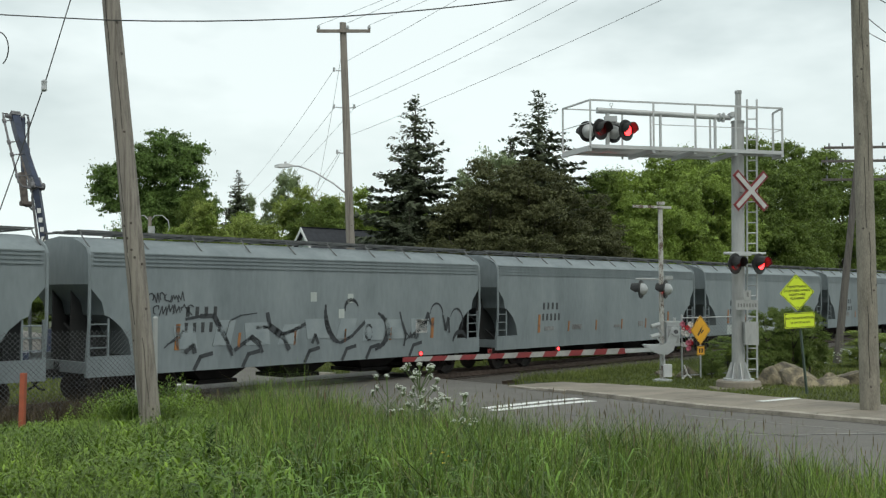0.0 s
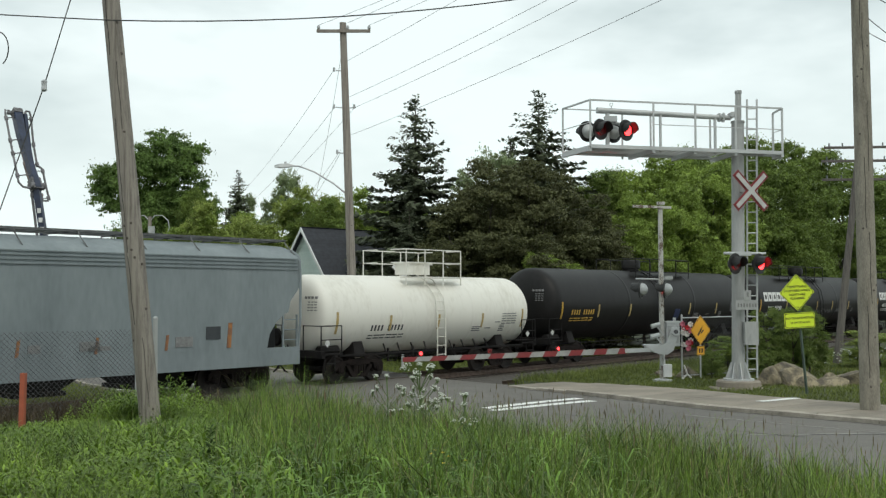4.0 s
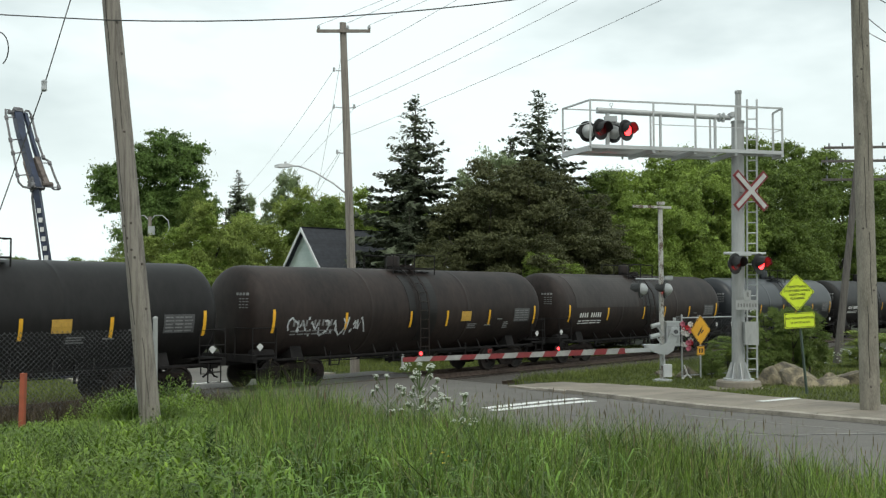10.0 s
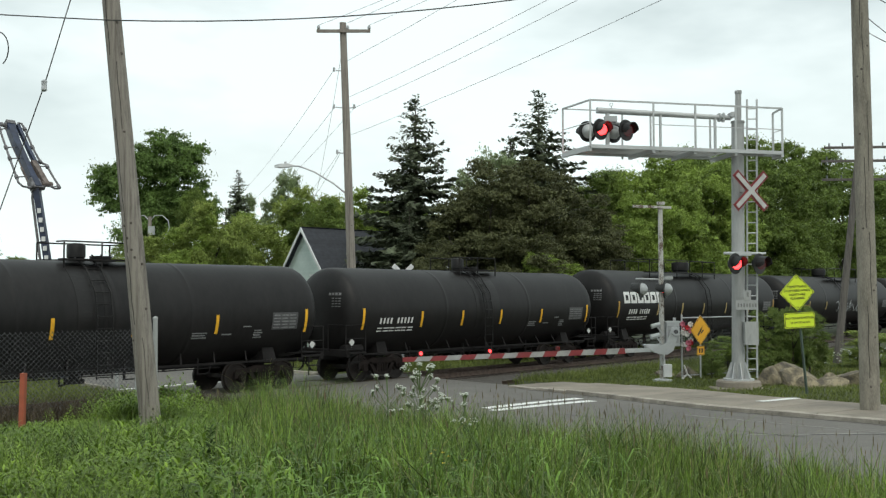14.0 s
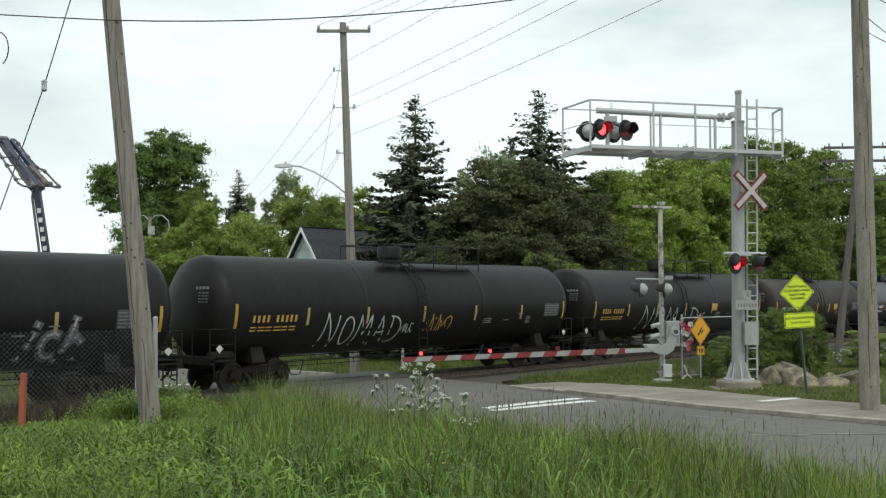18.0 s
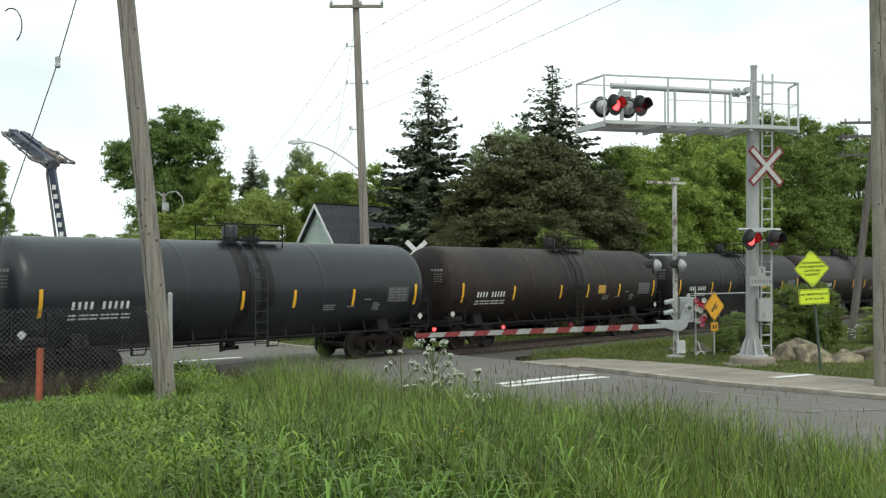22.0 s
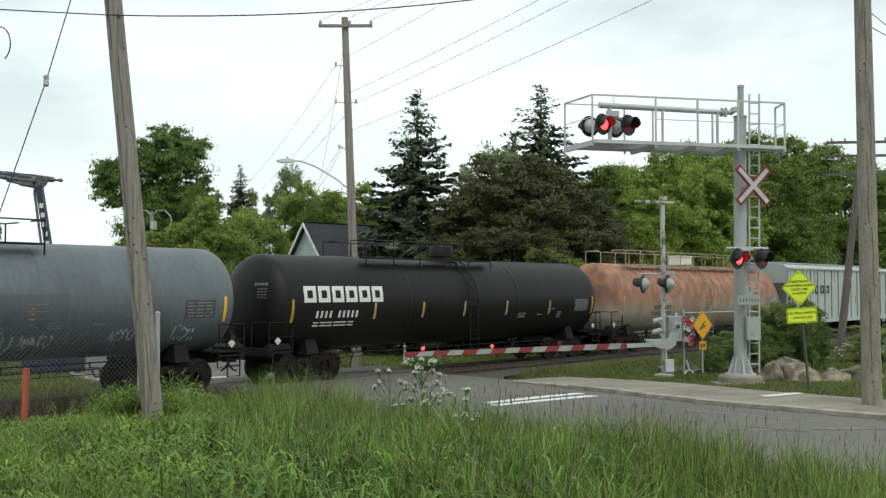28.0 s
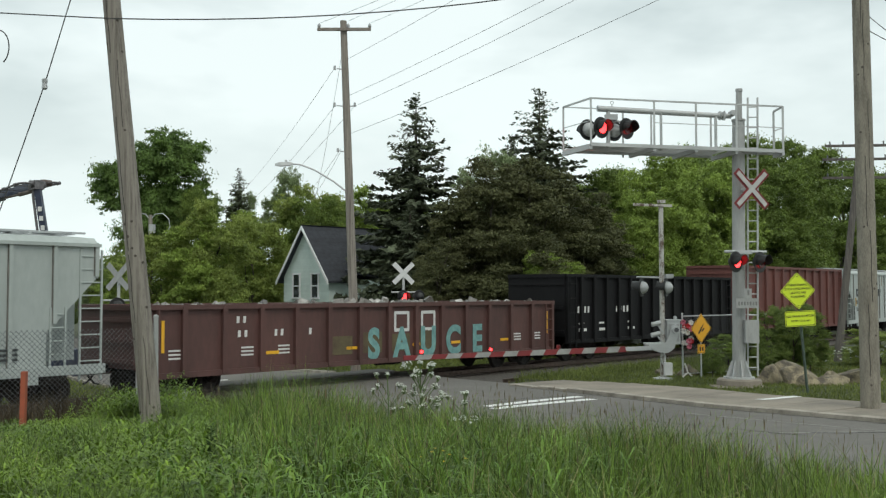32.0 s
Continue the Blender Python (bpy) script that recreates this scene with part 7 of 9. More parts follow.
def rock_mesh(seed, sx, sy, sz):
    """A boulder: a ball split by rough planes."""
    rng = random.Random(seed * 13)
    b = bmesh.new()
    bmesh.ops.create_icosphere(b, subdivisions=4, radius=1.0)
    cuts = []
    for i in range(11):
        n = Vector((rng.uniform(-1, 1), rng.uniform(-1, 1), rng.uniform(-0.3, 1))).normalized()
        cuts.append((n, rng.uniform(0.45, 0.80)))
    for v in b.verts:
        p = v.co.copy()
        for n, d in cuts:
            over = p.dot(n) - d
            if over > 0:
                p -= n * over * 0.93
        p *= 1 + 0.05 * noise.noise(p * 2.7 + Vector((seed * 7.1, 0, 0))) + 0.03 * noise.noise(p * 9.0)
        v.co = Vector((p.x * sx * 1.06, p.y * sy * 1.06, max(-0.5, p.z) * sz * 1.12))
    me = bpy.data.meshes.new("boulder")
    b.to_mesh(me)
    b.free()
    me.materials.append(mat("tan_boulder", (0.30, 0.255, 0.17), (0.10, 0.086, 0.066), 2.2, 0.9, bump=1.0, bscale=9, rand=0.28, spread=(0.42, 0.58)))
    return me


def rocks():
    for i, (x, y, sx, sy, sz, lab) in enumerate(((9.75, 30.2, 0.36, 0.34, 0.46, "upright tan boulder at the signal's foot"), (10.55, 30.9, 0.86, 0.60, 0.52, "large domed grey-tan boulder on the lawn"),
                                                 (10.32, 29.8, 0.66, 0.40, 0.38, "broad split tan boulder on the lawn"), (10.50, 28.95, 0.40, 0.30, 0.25, "low squared brown stone on the lawn"), (11.12, 29.1, 0.66, 0.30, 0.24, "long flat stone slab on the lawn"),
                                                 (12.05, 29.5, 0.80, 0.46, 0.42, "long brown boulder on the lawn"), (8.35, 34.6, 0.5, 0.4, 0.3, "small dark rock by the fence"), (7.7, 35.4, 0.4, 0.35, 0.25, "small dark rock by the fence"),
                                                 (11.6, 30.4, 0.34, 0.24, 0.22, "small stone among the boulders"), (12.2, 30.2, 0.26, 0.2, 0.18, "small stone among the boulders"))):
        o = new("boulder", rock_mesh(i + 1, sx, sy, sz))
        o.matrix_basis = Matrix.Translation(on_land(x, y, sz * 0.35)) @ pose(0, 0, 0, 0, 0, (15, -10, 25, 4, 6, 10, 60, 20, 50, 80)[i])
        tagged(o, lab, "boulder", "boulders beside the signal")


def house():
    h = thing("house", Matrix.Translation(on_land(-8.45, 62.0)) @ pose(0, 0, 0, 0, 0, -46), "pale green clapboard house with a dark shingle roof", "house")
    W2, D, eave, ridge = 2.3, 10.0, 4.7, 7.72
    SID = mat("pale_green_clapboard", (0.62, 0.71, 0.67), (0.50, 0.60, 0.56), 1.0, 0.7, rand=0.05)
    ROOF = mat("dark_shingle", (0.034, 0.037, 0.046), (0.022, 0.024, 0.03), 4, 0.8, bump=0.4, bscale=14, rand=0.12)
    TRIM = mat("white_house_trim", (0.75, 0.76, 0.76), (0.66, 0.67, 0.67))
    GLASS = mat("dark_window_glass", (0.02, 0.024, 0.028), (0.014, 0.017, 0.02), 2, 0.08)
    y0 = 0.0
    part("wall", Mesh().plate([(-W2, y0, -0.5), (W2, y0, -0.5), (W2, y0, eave), (0, y0, ridge - 0.1), (-W2, y0, eave)], (0, D, 0)), SID, h)
    wall = h.children[0]
    z = 3.2
    while z < ridge - 0.3:
        half = W2 + 0.02 if z < eave else W2 * (ridge - 0.1 - z) / (ridge - 0.1 - eave)
        m = Mesh().plate([(-half, -0.005, z), (half, -0.005, z), (half, -0.03, z - 0.0)][:0] or [(-half, -0.012, z), (half, -0.012, z), (half, -0.012, z + 0.13), (-half, -0.012, z + 0.13)], (0, -0.012 - 0.008 * (int(z * 10) % 2), 0))
        part("clapboard", m, SID, wall)
        z += 0.145
    for e in (-1, 1):
        a = [(e * (W2 + 0.35), -0.35, eave - 0.38), (0, -0.35, ridge), (0, D + 0.3, ridge), (e * (W2 + 0.35), D + 0.3, eave - 0.38)]
        r = part("roof", Mesh().plate(a, (0, 0, 0.10)), ROOF, h, "dark shingled roof slope")
        for k in range(14):
            t0, t1 = k / 14, (k + 1) / 14 + 0.02
            p = [Vector(a[0]).lerp(Vector(a[1]), t0), Vector(a[0]).lerp(Vector(a[1]), t1), Vector(a[3]).lerp(Vector(a[2]), t1), Vector(a[3]).lerp(Vector(a[2]), t0)]
            p[0].z += 0.11
            p[3].z += 0.11
            p[1].z += 0.104
            p[2].z += 0.104
            part("shingle_course", Mesh().plate([tuple(q) for q in p], (0, 0, 0.012)), ROOF, r)
        part("bargeboard", Mesh().plate([(e * (W2 + 0.38), -0.42, eave - 0.50), (0, -0.42, ridge - 0.1), (0, -0.42, ridge + 0.12), (e * (W2 + 0.38), -0.42, eave - 0.26)], (0, 0.06, 0)), TRIM, h, "white bargeboard")
    for x in (-0.95, 0.95):
        w = new("window")
        w.parent, w.location = h, (x, -0.03, 4.15)
        part("frame", Mesh().box((-0.36, -0.02, 0), (0.09, 0.08, 1.5)).box((0.36, -0.02, 0), (0.09, 0.08, 1.5)).box((0, -0.02, 0.75), (0.9, 0.08, 0.1)).box((0, -0.02, -0.75), (0.95, 0.12, 0.1)), TRIM, w)
        for zz in (0.37, -0.37):
            part("pane", Mesh().box((0, 0.0, zz), (0.66, 0.03, 0.68)), GLASS, w)
        part("sash_bar", Mesh().box((0, -0.02, 0), (0.66, 0.05, 0.06)), TRIM, w)
    part("wing", Mesh().box((W2 + 2.2, 4.5, 2.0), (4.4, 6.0, 5.0)), SID, h, "lower green side wing")
    part("wing_roof", Mesh().plate([(W2 - 0.1, 1.3, 5.0), (W2 + 4.7, 1.3, 4.35), (W2 + 4.7, 7.8, 4.35), (W2 - 0.1, 7.8, 5.0)], (0, 0, 0.15)), ROOF, h)


BOOM = []
PIVOT = 4.1      # how far up the boom its jib hangs


def boom_lift():
    """A folding boom that unfolds behind the train."""
    x, y = -17.7, 45.0
    b = on_land(x, y)
    lo = Vector(b)
    BLUE = mat("navy_boom_paint", (0.030, 0.042, 0.085), (0.016, 0.020, 0.038), 3, 0.45)
    PIPE = mat("worn_pipe_steel", (0.20, 0.195, 0.205), (0.075, 0.07, 0.072), 6, 0.55, metal=0.2)
    RUSTRAM = mat("rust_stained_steel", (0.20, 0.165, 0.145), (0.08, 0.06, 0.055), 4, 0.7)
    t = thing("concrete_pump_boom", pose(*b), "dark blue folding pump boom with pipes along it", "boom")

    def L(px, z):
        return Vector((px, y, z)) - lo
    part("pedestal", Mesh().cyl((0.35, 0, -0.2), (0.3, 0, 2.2), 0.5, 0.35, 12).box((0.3, 0, 0.6), (2.0, 2.2, 1.2)), BLUE, t)
    part("lower_boom", Mesh().bar(L(-17.35, 2.6), L(-18.22, 7.76), 0.27, 0.27), BLUE, t)
    part("boom_pipe", Mesh().tube([L(-17.75, 2.8), L(-18.4, 7.3), L(-18.35, 7.75)], 0.06, 7), PIPE, t)
    for i in range(6):
        z = 4.6 + i * 0.42
        xx = -17.35 - (z - 2.6) / 5.1 * 0.87
        part("letter_block", Mesh().box(L(xx + 0.02, z) + Vector((0.02, -0.19, 0)), (0.17, 0.02, 0.21)), WHITEMARK, t)
    up = new("upper_boom")
    up.parent = t
    hinge = L(-18.22, 7.82)
    up.location = hinge
    # the boom's own space: x along it, y across it, z out of its top
    part("beam", Mesh().loft([[(x, y - w, -0.17), (x, y + w, -0.17), (x, y + w, 0.17), (x, y - w, 0.17)] for x, y, w in ((-0.15, 0.0, 0.14), (0.9, 0.0, 0.12), (2.0, -0.03, 0.12), (2.9, -0.02, 0.16), (3.5, -0.08, 0.18), (4.3, -0.16, 0.18))]), BLUE, up)
    part("beam_head", Mesh().box((4.25, -0.16, 0.0), (0.22, 0.42, 0.40)).cyl((4.15, -0.6, 0.0), (4.15, 0.3, 0.0), 0.09, n=10), PIPE, up)
    part("hinge_block", Mesh().box((0.1, 0, -0.05), (0.6, 0.44, 0.40)).cyl((0, -0.34, 0), (0, 0.34, 0), 0.17, n=12), PIPE, up)
    part("ram", Mesh().cyl((0.1, 0.05, -0.25), (1.5, 0.05, -0.24), 0.10, n=10).cyl((1.5, 0.05, -0.24), (2.8, 0.05, -0.2), 0.055, n=8), RUSTRAM, up)
    part("boom_pipe", Mesh().tube([(4.0, 0.05, 0.0), (4.3, 0.2, 0), (4.3, 0.38, 0), (4.0, 0.44, 0), (2.6, 0.58, 0), (1.74, 0.66, 0), (0.5, 0.76, 0), (0.15, 0.80, 0), (-0.1, 0.66, 0), (-0.15, 0.3, 0)], 0.05, 7), PIPE, up)
    for xx, yy in ((0.5, 0.76), (1.74, 0.66), (2.5, 0.59), (3.8, 0.46)):
        part("pipe_clamp", Mesh().bar((xx + 0.15, 0.0, 0), (xx, yy, 0), 0.04, 0.04).cyl((xx - 0.09, yy, 0), (xx + 0.09, yy, 0), 0.085, n=8), PIPE, up)
    jib = new("jib")
    jib.parent = t

    def J(x, y, z=0.12):
        """A point of the folded jib, given in the boom's space."""
        return (x - PIVOT, y, z)
    part("jib_beam", Mesh().bar(J(4.1, -0.46), J(2.2, -0.40), 0.15, 0.18).bar(J(2.25, -0.40), J(0.0, -0.44), 0.16, 0.2), BLUE, jib)
    part("jib_mount", Mesh().bar(J(1.5, -0.30), J(0.0, -0.42), 0.24, 0.26).cyl(J(0.05, -0.7), J(0.05, -0.2), 0.13, n=10), RUSTRAM, jib)
    part("boom_pipe", Mesh().tube([J(4.1, -0.42), J(4.3, -0.55), J(4.28, -0.70), J(4.05, -0.74), J(2.6, -0.66), J(1.5, -0.69)], 0.05, 7), PIPE, jib)
    part("boom_pipe", Mesh().tube([J(1.55, -0.66), J(1.45, -0.86), J(1.3, -0.93), J(0.5, -0.97), J(0.05, -1.02), J(-0.18, -0.96), J(-0.2, -0.74), J(0.05, -0.52)], 0.05, 7), PIPE, jib)
    for xx, yy in ((1.3, -0.92), (2.6, -0.66), (3.9, -0.73), (1.6, -0.69), (-0.05, -1.0)):
        part("pipe_clamp", Mesh().bar(J(xx - 0.05, -0.42), J(xx, yy), 0.035, 0.035).cyl(J(xx - 0.09, yy), J(xx + 0.09, yy), 0.085, n=8), PIPE, jib)
    BOOM.append((jib, hinge))
    BOOM.append((up, hinge))


cantilever()
gate()
far_signals()
walkers_sign()
bend_sign()
far_pole()
near_poles()
fences()
memorial()
rocks()
house()
boom_lift()


# ---------------------------------------------------------------- trees and grass
def leaf_mat(name, a, b, thin=0.3, island=0.28, spec=0.2, scale=0.35, rough=0.5):
    return mat(name, a, b, scale, rough, island=island, thin=thin, spec=spec, fine=0.3, spread=(0.36, 0.64))


LEAF_MAPLE = leaf_mat("maple_leaves", (0.170, 0.262, 0.066), (0.074, 0.124, 0.035), 0.25, 0.28, scale=3.5)
LEAF_BRIGHT = leaf_mat("fresh_leaves", (0.310, 0.410, 0.085), (0.165, 0.235, 0.050), 0.28, 0.28, scale=3.5)
LEAF_WOOD = leaf_mat("woodland_leaves", (0.205, 0.280, 0.062), (0.096, 0.142, 0.035), 0.28, 0.28, scale=3.5)
LEAF_YELLOW = leaf_mat("yellowish_leaves", (0.320, 0.385, 0.094), (0.165, 0.218, 0.055), 0.28, 0.28, scale=3.5)
LEAF_HEDGE = leaf_mat("hedge_leaves", (0.22, 0.285, 0.075), (0.105, 0.155, 0.042), 0.25, 0.28, scale=3)
LEAF_CEDAR = leaf_mat("cedar_sprays", (0.124, 0.131, 0.056), (0.068, 0.074, 0.032), 0.15, 0.3, scale=3)
LEAF_SPRUCE = leaf_mat("spruce_needles", (0.112, 0.132, 0.078), (0.058, 0.070, 0.042), 0.12, 0.3, scale=5)
LEAF_GREY = leaf_mat("greyish_leaves", (0.29, 0.36, 0.18), (0.18, 0.23, 0.115), 0.3, 0.3, scale=3.5)
BARK = mat("bark", (0.10, 0.082, 0.065), (0.05, 0.042, 0.035), 3, 0.9, bump=0.6, bscale=14, stretch=(2, 2, 0.5))


def leaf_cloud(rng, pos, nor, size, stretch=1.5, corners=4):
    """Small bent leaves at points pos, facing nor."""
    n = len(pos)
    nor = nor / np.linalg.norm(nor, axis=1, keepdims=True)
    t = np.cross(nor, rng.normal(size=(n, 3)))
    t /= np.linalg.norm(t, axis=1, keepdims=True) + 1e-9
    b = np.cross(nor, t)
    s = size * rng.uniform(0.6, 1.35, (n, 1))
    if corners == 3:
        v = np.stack([pos - t * s * stretch * 0.55, pos + t * s * stretch * 0.45 + b * s * 0.5, pos + t * s * stretch * 0.45 - b * s * 0.5], 1)
        return v.reshape(-1, 3), np.arange(3 * n).reshape(n, 3)
    v = np.stack([pos - t * s * stretch * 0.5, pos + b * s * 0.5 - nor * s * 0.12, pos + t * s * stretch * 0.5, pos - b * s * 0.5 - nor * s * 0.12], 1)
    return v.reshape(-1, 3), np.arange(4 * n).reshape(n, 4)


def crown_mesh(name, seed, material, leaves, size, shape="round", low=0.12, tall=2.7, boughs=22, wide=0.30, lobes=None, fringe=0.22):
    """A crown of unit height and unit half width: boughs that carry clumps, and clumps that carry leaves, lit tops and open gaps between."""
    rng = np.random.default_rng(seed)
    ends = []
    for i in range(0 if lobes else boughs):
        z = low + 0.05 + (0.84 - low) * (i + rng.uniform(0, 1)) / boughs
        if shape == "round":
            lim = math.sqrt(max(0.06, 1 - ((z - 0.52) / 0.52) ** 2))
        elif shape == "cone":
            lim = max(0.10, 1.0 - 0.85 * z)
        else:
            lim = math.sqrt(max(0.06, 1 - ((z - 0.40) / 0.62) ** 2))
        a, rad = 2.4 * i + rng.uniform(-0.5, 0.5), lim * math.sqrt(rng.uniform(0.25, 1.0)) * 0.8
        ends.append((rad * math.cos(a), rad * math.sin(a), z, wide * (0.55 + 0.45 * lim) * rng.uniform(0.7, 1.15)))
    for x, z, r in lobes or ():
        for k in range(3):
            ends.append((x + rng.normal() * 0.04, (0.5 - 0.5 * k + rng.normal() * 0.12) * (1.1 - abs(x)), z - 0.02 * k, r))
    C, R = [], []
    for x, y, z, r in ends:
        for k in range(26 if lobes else 44):
            d = rng.normal(size=3)
            d /= np.linalg.norm(d)
            d[2] = d[2] if d[2] > -0.3 else -d[2]
            q = r * rng.uniform(0.35, 1.15)
            C.append((x + d[0] * q, y + d[1] * q, z * tall + d[2] * q * 0.85))
            R.append(r * rng.uniform(0.14, 0.34))
    C, R = np.array(C), np.array(R)
    oval = rng.uniform(0.7, 1.35, (len(R), 3)) * np.array([1.1, 1.1, 0.75])
    pick = rng.choice(len(R), leaves, p=R ** 2 / np.sum(R ** 2))
    d = rng.normal(size=(leaves, 3))
    d /= np.linalg.norm(d, axis=1, keepdims=True)
    d[:, 2] = np.where(d[:, 2] < -0.25, -d[:, 2] * 0.7, d[:, 2])
    rad = R[pick][:, None] * (0.25 + 0.95 * rng.uniform(0, 1, (leaves, 1)) ** 0.7)
    rad *= 1 + 0.8 * (rng.uniform(0, 1, (leaves, 1)) < fringe)
    pos = C[pick] + d * oval[pick] * rad
    pos[:, 2] *= 2.75 / np.quantile(pos[:, 2], 0.998)
    pos[:, :2] /= np.quantile(np.abs(pos[:, 0]), 0.99)
    v, f = leaf_cloud(rng, pos, d + rng.normal(size=(leaves, 3)) * 0.75 + np.array([0, 0, 0.4]), size, 1.4, 3)
    return sheet(name, v, f, material, False)


def trunk_mesh(seed, h=1.0, r=0.035, limbs=7):
    rng = random.Random(seed)
    m = Mesh()
    pts = [Vector((0, 0, -0.05))]
    for k in range(1, 7):
        pts.append(Vector((rng.uniform(-0.03, 0.03), rng.uniform(-0.03, 0.03), k * 0.13 * h)))
    for i in range(6):
        m.cyl(pts[i], pts[i + 1], r * (1 - i * 0.14), r * (1 - (i + 1) * 0.14), 8)
    for i in range(limbs):
        k = rng.randint(1, 5)
        a, l = rng.uniform(0, 6.28), rng.uniform(0.25, 0.5)
        p = pts[k]
        q = p + Vector((math.cos(a) * l * 0.6, math.sin(a) * l * 0.6, l * 0.35))
        e = q + Vector((math.cos(a + 0.4) * l * 0.4, math.sin(a + 0.4) * l * 0.4, l * 0.3))
        m.cyl(p, q, r * 0.45, r * 0.25, 6).cyl(q, e, r * 0.25, r * 0.1, 6)
    return m.data("trunk", BARK, 50)


# lobes of the lone maple's crown: across, height, size
MAPLE_LOBES = [(0.23, 0.90, 0.26), (0.62, 0.85, 0.24), (-0.03, 0.80, 0.36), (0.40, 0.78, 0.36), (-0.60, 0.745, 0.28), (-0.80, 0.68, 0.20), (-0.26, 0.66, 0.36),
               (0.32, 0.62, 0.40), (0.78, 0.60, 0.26), (-0.46, 0.63, 0.20), (0.05, 0.50, 0.42), (0.55, 0.52, 0.34), (-0.16, 0.50, 0.20), (0.74, 0.69, 0.18)]
CROWNS = {
    "maple": lambda: crown_mesh("crown", 11, LEAF_MAPLE, 110000, 0.025, lobes=MAPLE_LOBES),
    "wood_a": lambda: crown_mesh("crown", 12, LEAF_WOOD, 84000, 0.025, boughs=24),
    "wood_b": lambda: crown_mesh("crown", 13, LEAF_WOOD, 84000, 0.025, boughs=26, wide=0.34),
    "bright": lambda: crown_mesh("crown", 14, LEAF_BRIGHT, 84000, 0.026, "low", 0.04, boughs=26, wide=0.34),
    "yellow": lambda: crown_mesh("crown", 15, LEAF_YELLOW, 60000, 0.028, "low", 0.04, boughs=20, wide=0.36),
    "yellow_b": lambda: crown_mesh("crown", 16, LEAF_BRIGHT, 60000, 0.028, "low", 0.04, boughs=20, wide=0.36),
    "cedar": lambda: crown_mesh("crown", 17, LEAF_CEDAR, 70000, 0.025, "low", 0.03, boughs=30, wide=0.28, fringe=0.25),
    "cedar_b": lambda: crown_mesh("crown", 27, LEAF_CEDAR, 70000, 0.025, "cone", 0.02, boughs=34, wide=0.28, fringe=0.25),
    "grey": lambda: crown_mesh("crown", 18, LEAF_GREY, 36000, 0.031, "round", 0.28, boughs=16, wide=0.34, fringe=0.25),
    "hedge": lambda: crown_mesh("crown", 19, LEAF_HEDGE, 50000, 0.030, "low", 0.02, boughs=28, wide=0.34),
}


def tree(kind, x, y, top, half, label, turn=0, squash=1.0, name="tree", category="tree"):
    """A broad-leaved tree: the crown reaches top and is half metres wide each way."""
    bx, by, bz = on_land(x, y)
    h = top - bz
    t = thing(name, Matrix.Translation((bx, by, bz)), label, category, "trees behind the railway" if name == "tree" else "")
    k = part("trunk", shared(("trunk", kind), lambda: trunk_mesh(len(kind) * 7)), None, t)
    k.matrix_basis = pose(0, 0, 0, 0, 0, turn) @ Matrix.Diagonal((half * 0.9 + 0.08 * h, half * 0.9 + 0.08 * h, h * 0.95, 1))
    c = part("crown", shared(("crown", kind), CROWNS[kind]), None, t)
    c.matrix_basis = pose(0, 0, 0, 0, 0, turn) @ Matrix.Diagonal((half, half * squash, h / 2.75, 1))
    return t


def spruce_mesh(seed, levels=42):
    """Needle sprays of a spruce of unit height and unit base radius."""
    rng = np.random.default_rng(seed)
    P, N = [], []
    for i in range(levels):
        z = 0.05 + 0.94 * (i / (levels - 1)) ** 0.95
        reach = (1.005 - z) ** 0.70
        for k in range(int(7 + 7 * (1 - z))):
            a = rng.uniform(0, 6.283)
            l = reach * rng.choice((0.55, 0.8, 1.0, 1.12)) * rng.uniform(0.85, 1.1)
            z1 = z + rng.normal() * 0.016
            steps = max(3, int(l * 26))
            for s in range(steps):
                u = (s + 1) / steps
                drop = -0.16 * l * u + 0.13 * l * u ** 3
                w = 0.075 * (1 - 0.55 * u) * (0.35 + l)
                for e in (-1, -0.4, 0.4, 1):
                    P.append((math.cos(a) * l * u - math.sin(a) * e * w + rng.normal() * 0.015, math.sin(a) * l * u + math.cos(a) * e * w + rng.normal() * 0.015,
                              z1 + drop * 0.42 + rng.normal() * 0.003 - abs(e) * 0.006))
                    N.append((math.cos(a) * 0.4 + rng.normal() * 0.5, math.sin(a) * 0.4 + rng.normal() * 0.5, 0.7 + rng.normal() * 0.4))
    P, N = np.array(P), np.array(N)
    rng2 = np.random.default_rng(seed + 1)
    n = len(P)
    v, f = leaf_cloud(rng2, np.zeros((n, 3)), N, 0.085, 1.7)
    v = v.reshape(n, 4, 3) * np.array([1, 1, 0.24]) * np.clip(1.25 - P[:, 2], 0.3, 1.0)[:, None, None] + P[:, None]
    return sheet("crown", v.reshape(-1, 3), f, LEAF_SPRUCE, False)


def spruce(x, y, top, half, label, seed, turn=0):
    bx, by, bz = on_land(x, y)
    h = top - bz
    t = thing("tree", Matrix.Translation((bx, by, bz)), label, "tree", "trees behind the railway")
    part("trunk", Mesh().cyl((0, 0, -0.2), (0, 0, h * 0.99), half * 0.09, 0.015, 9), BARK, t)
    c = part("crown", shared(("spruce", seed), lambda: spruce_mesh(seed)), None, t)
    c.matrix_basis = pose(0, 0, 0, 0, 0, turn) @ Matrix.Diagonal((half, half, h, 1))


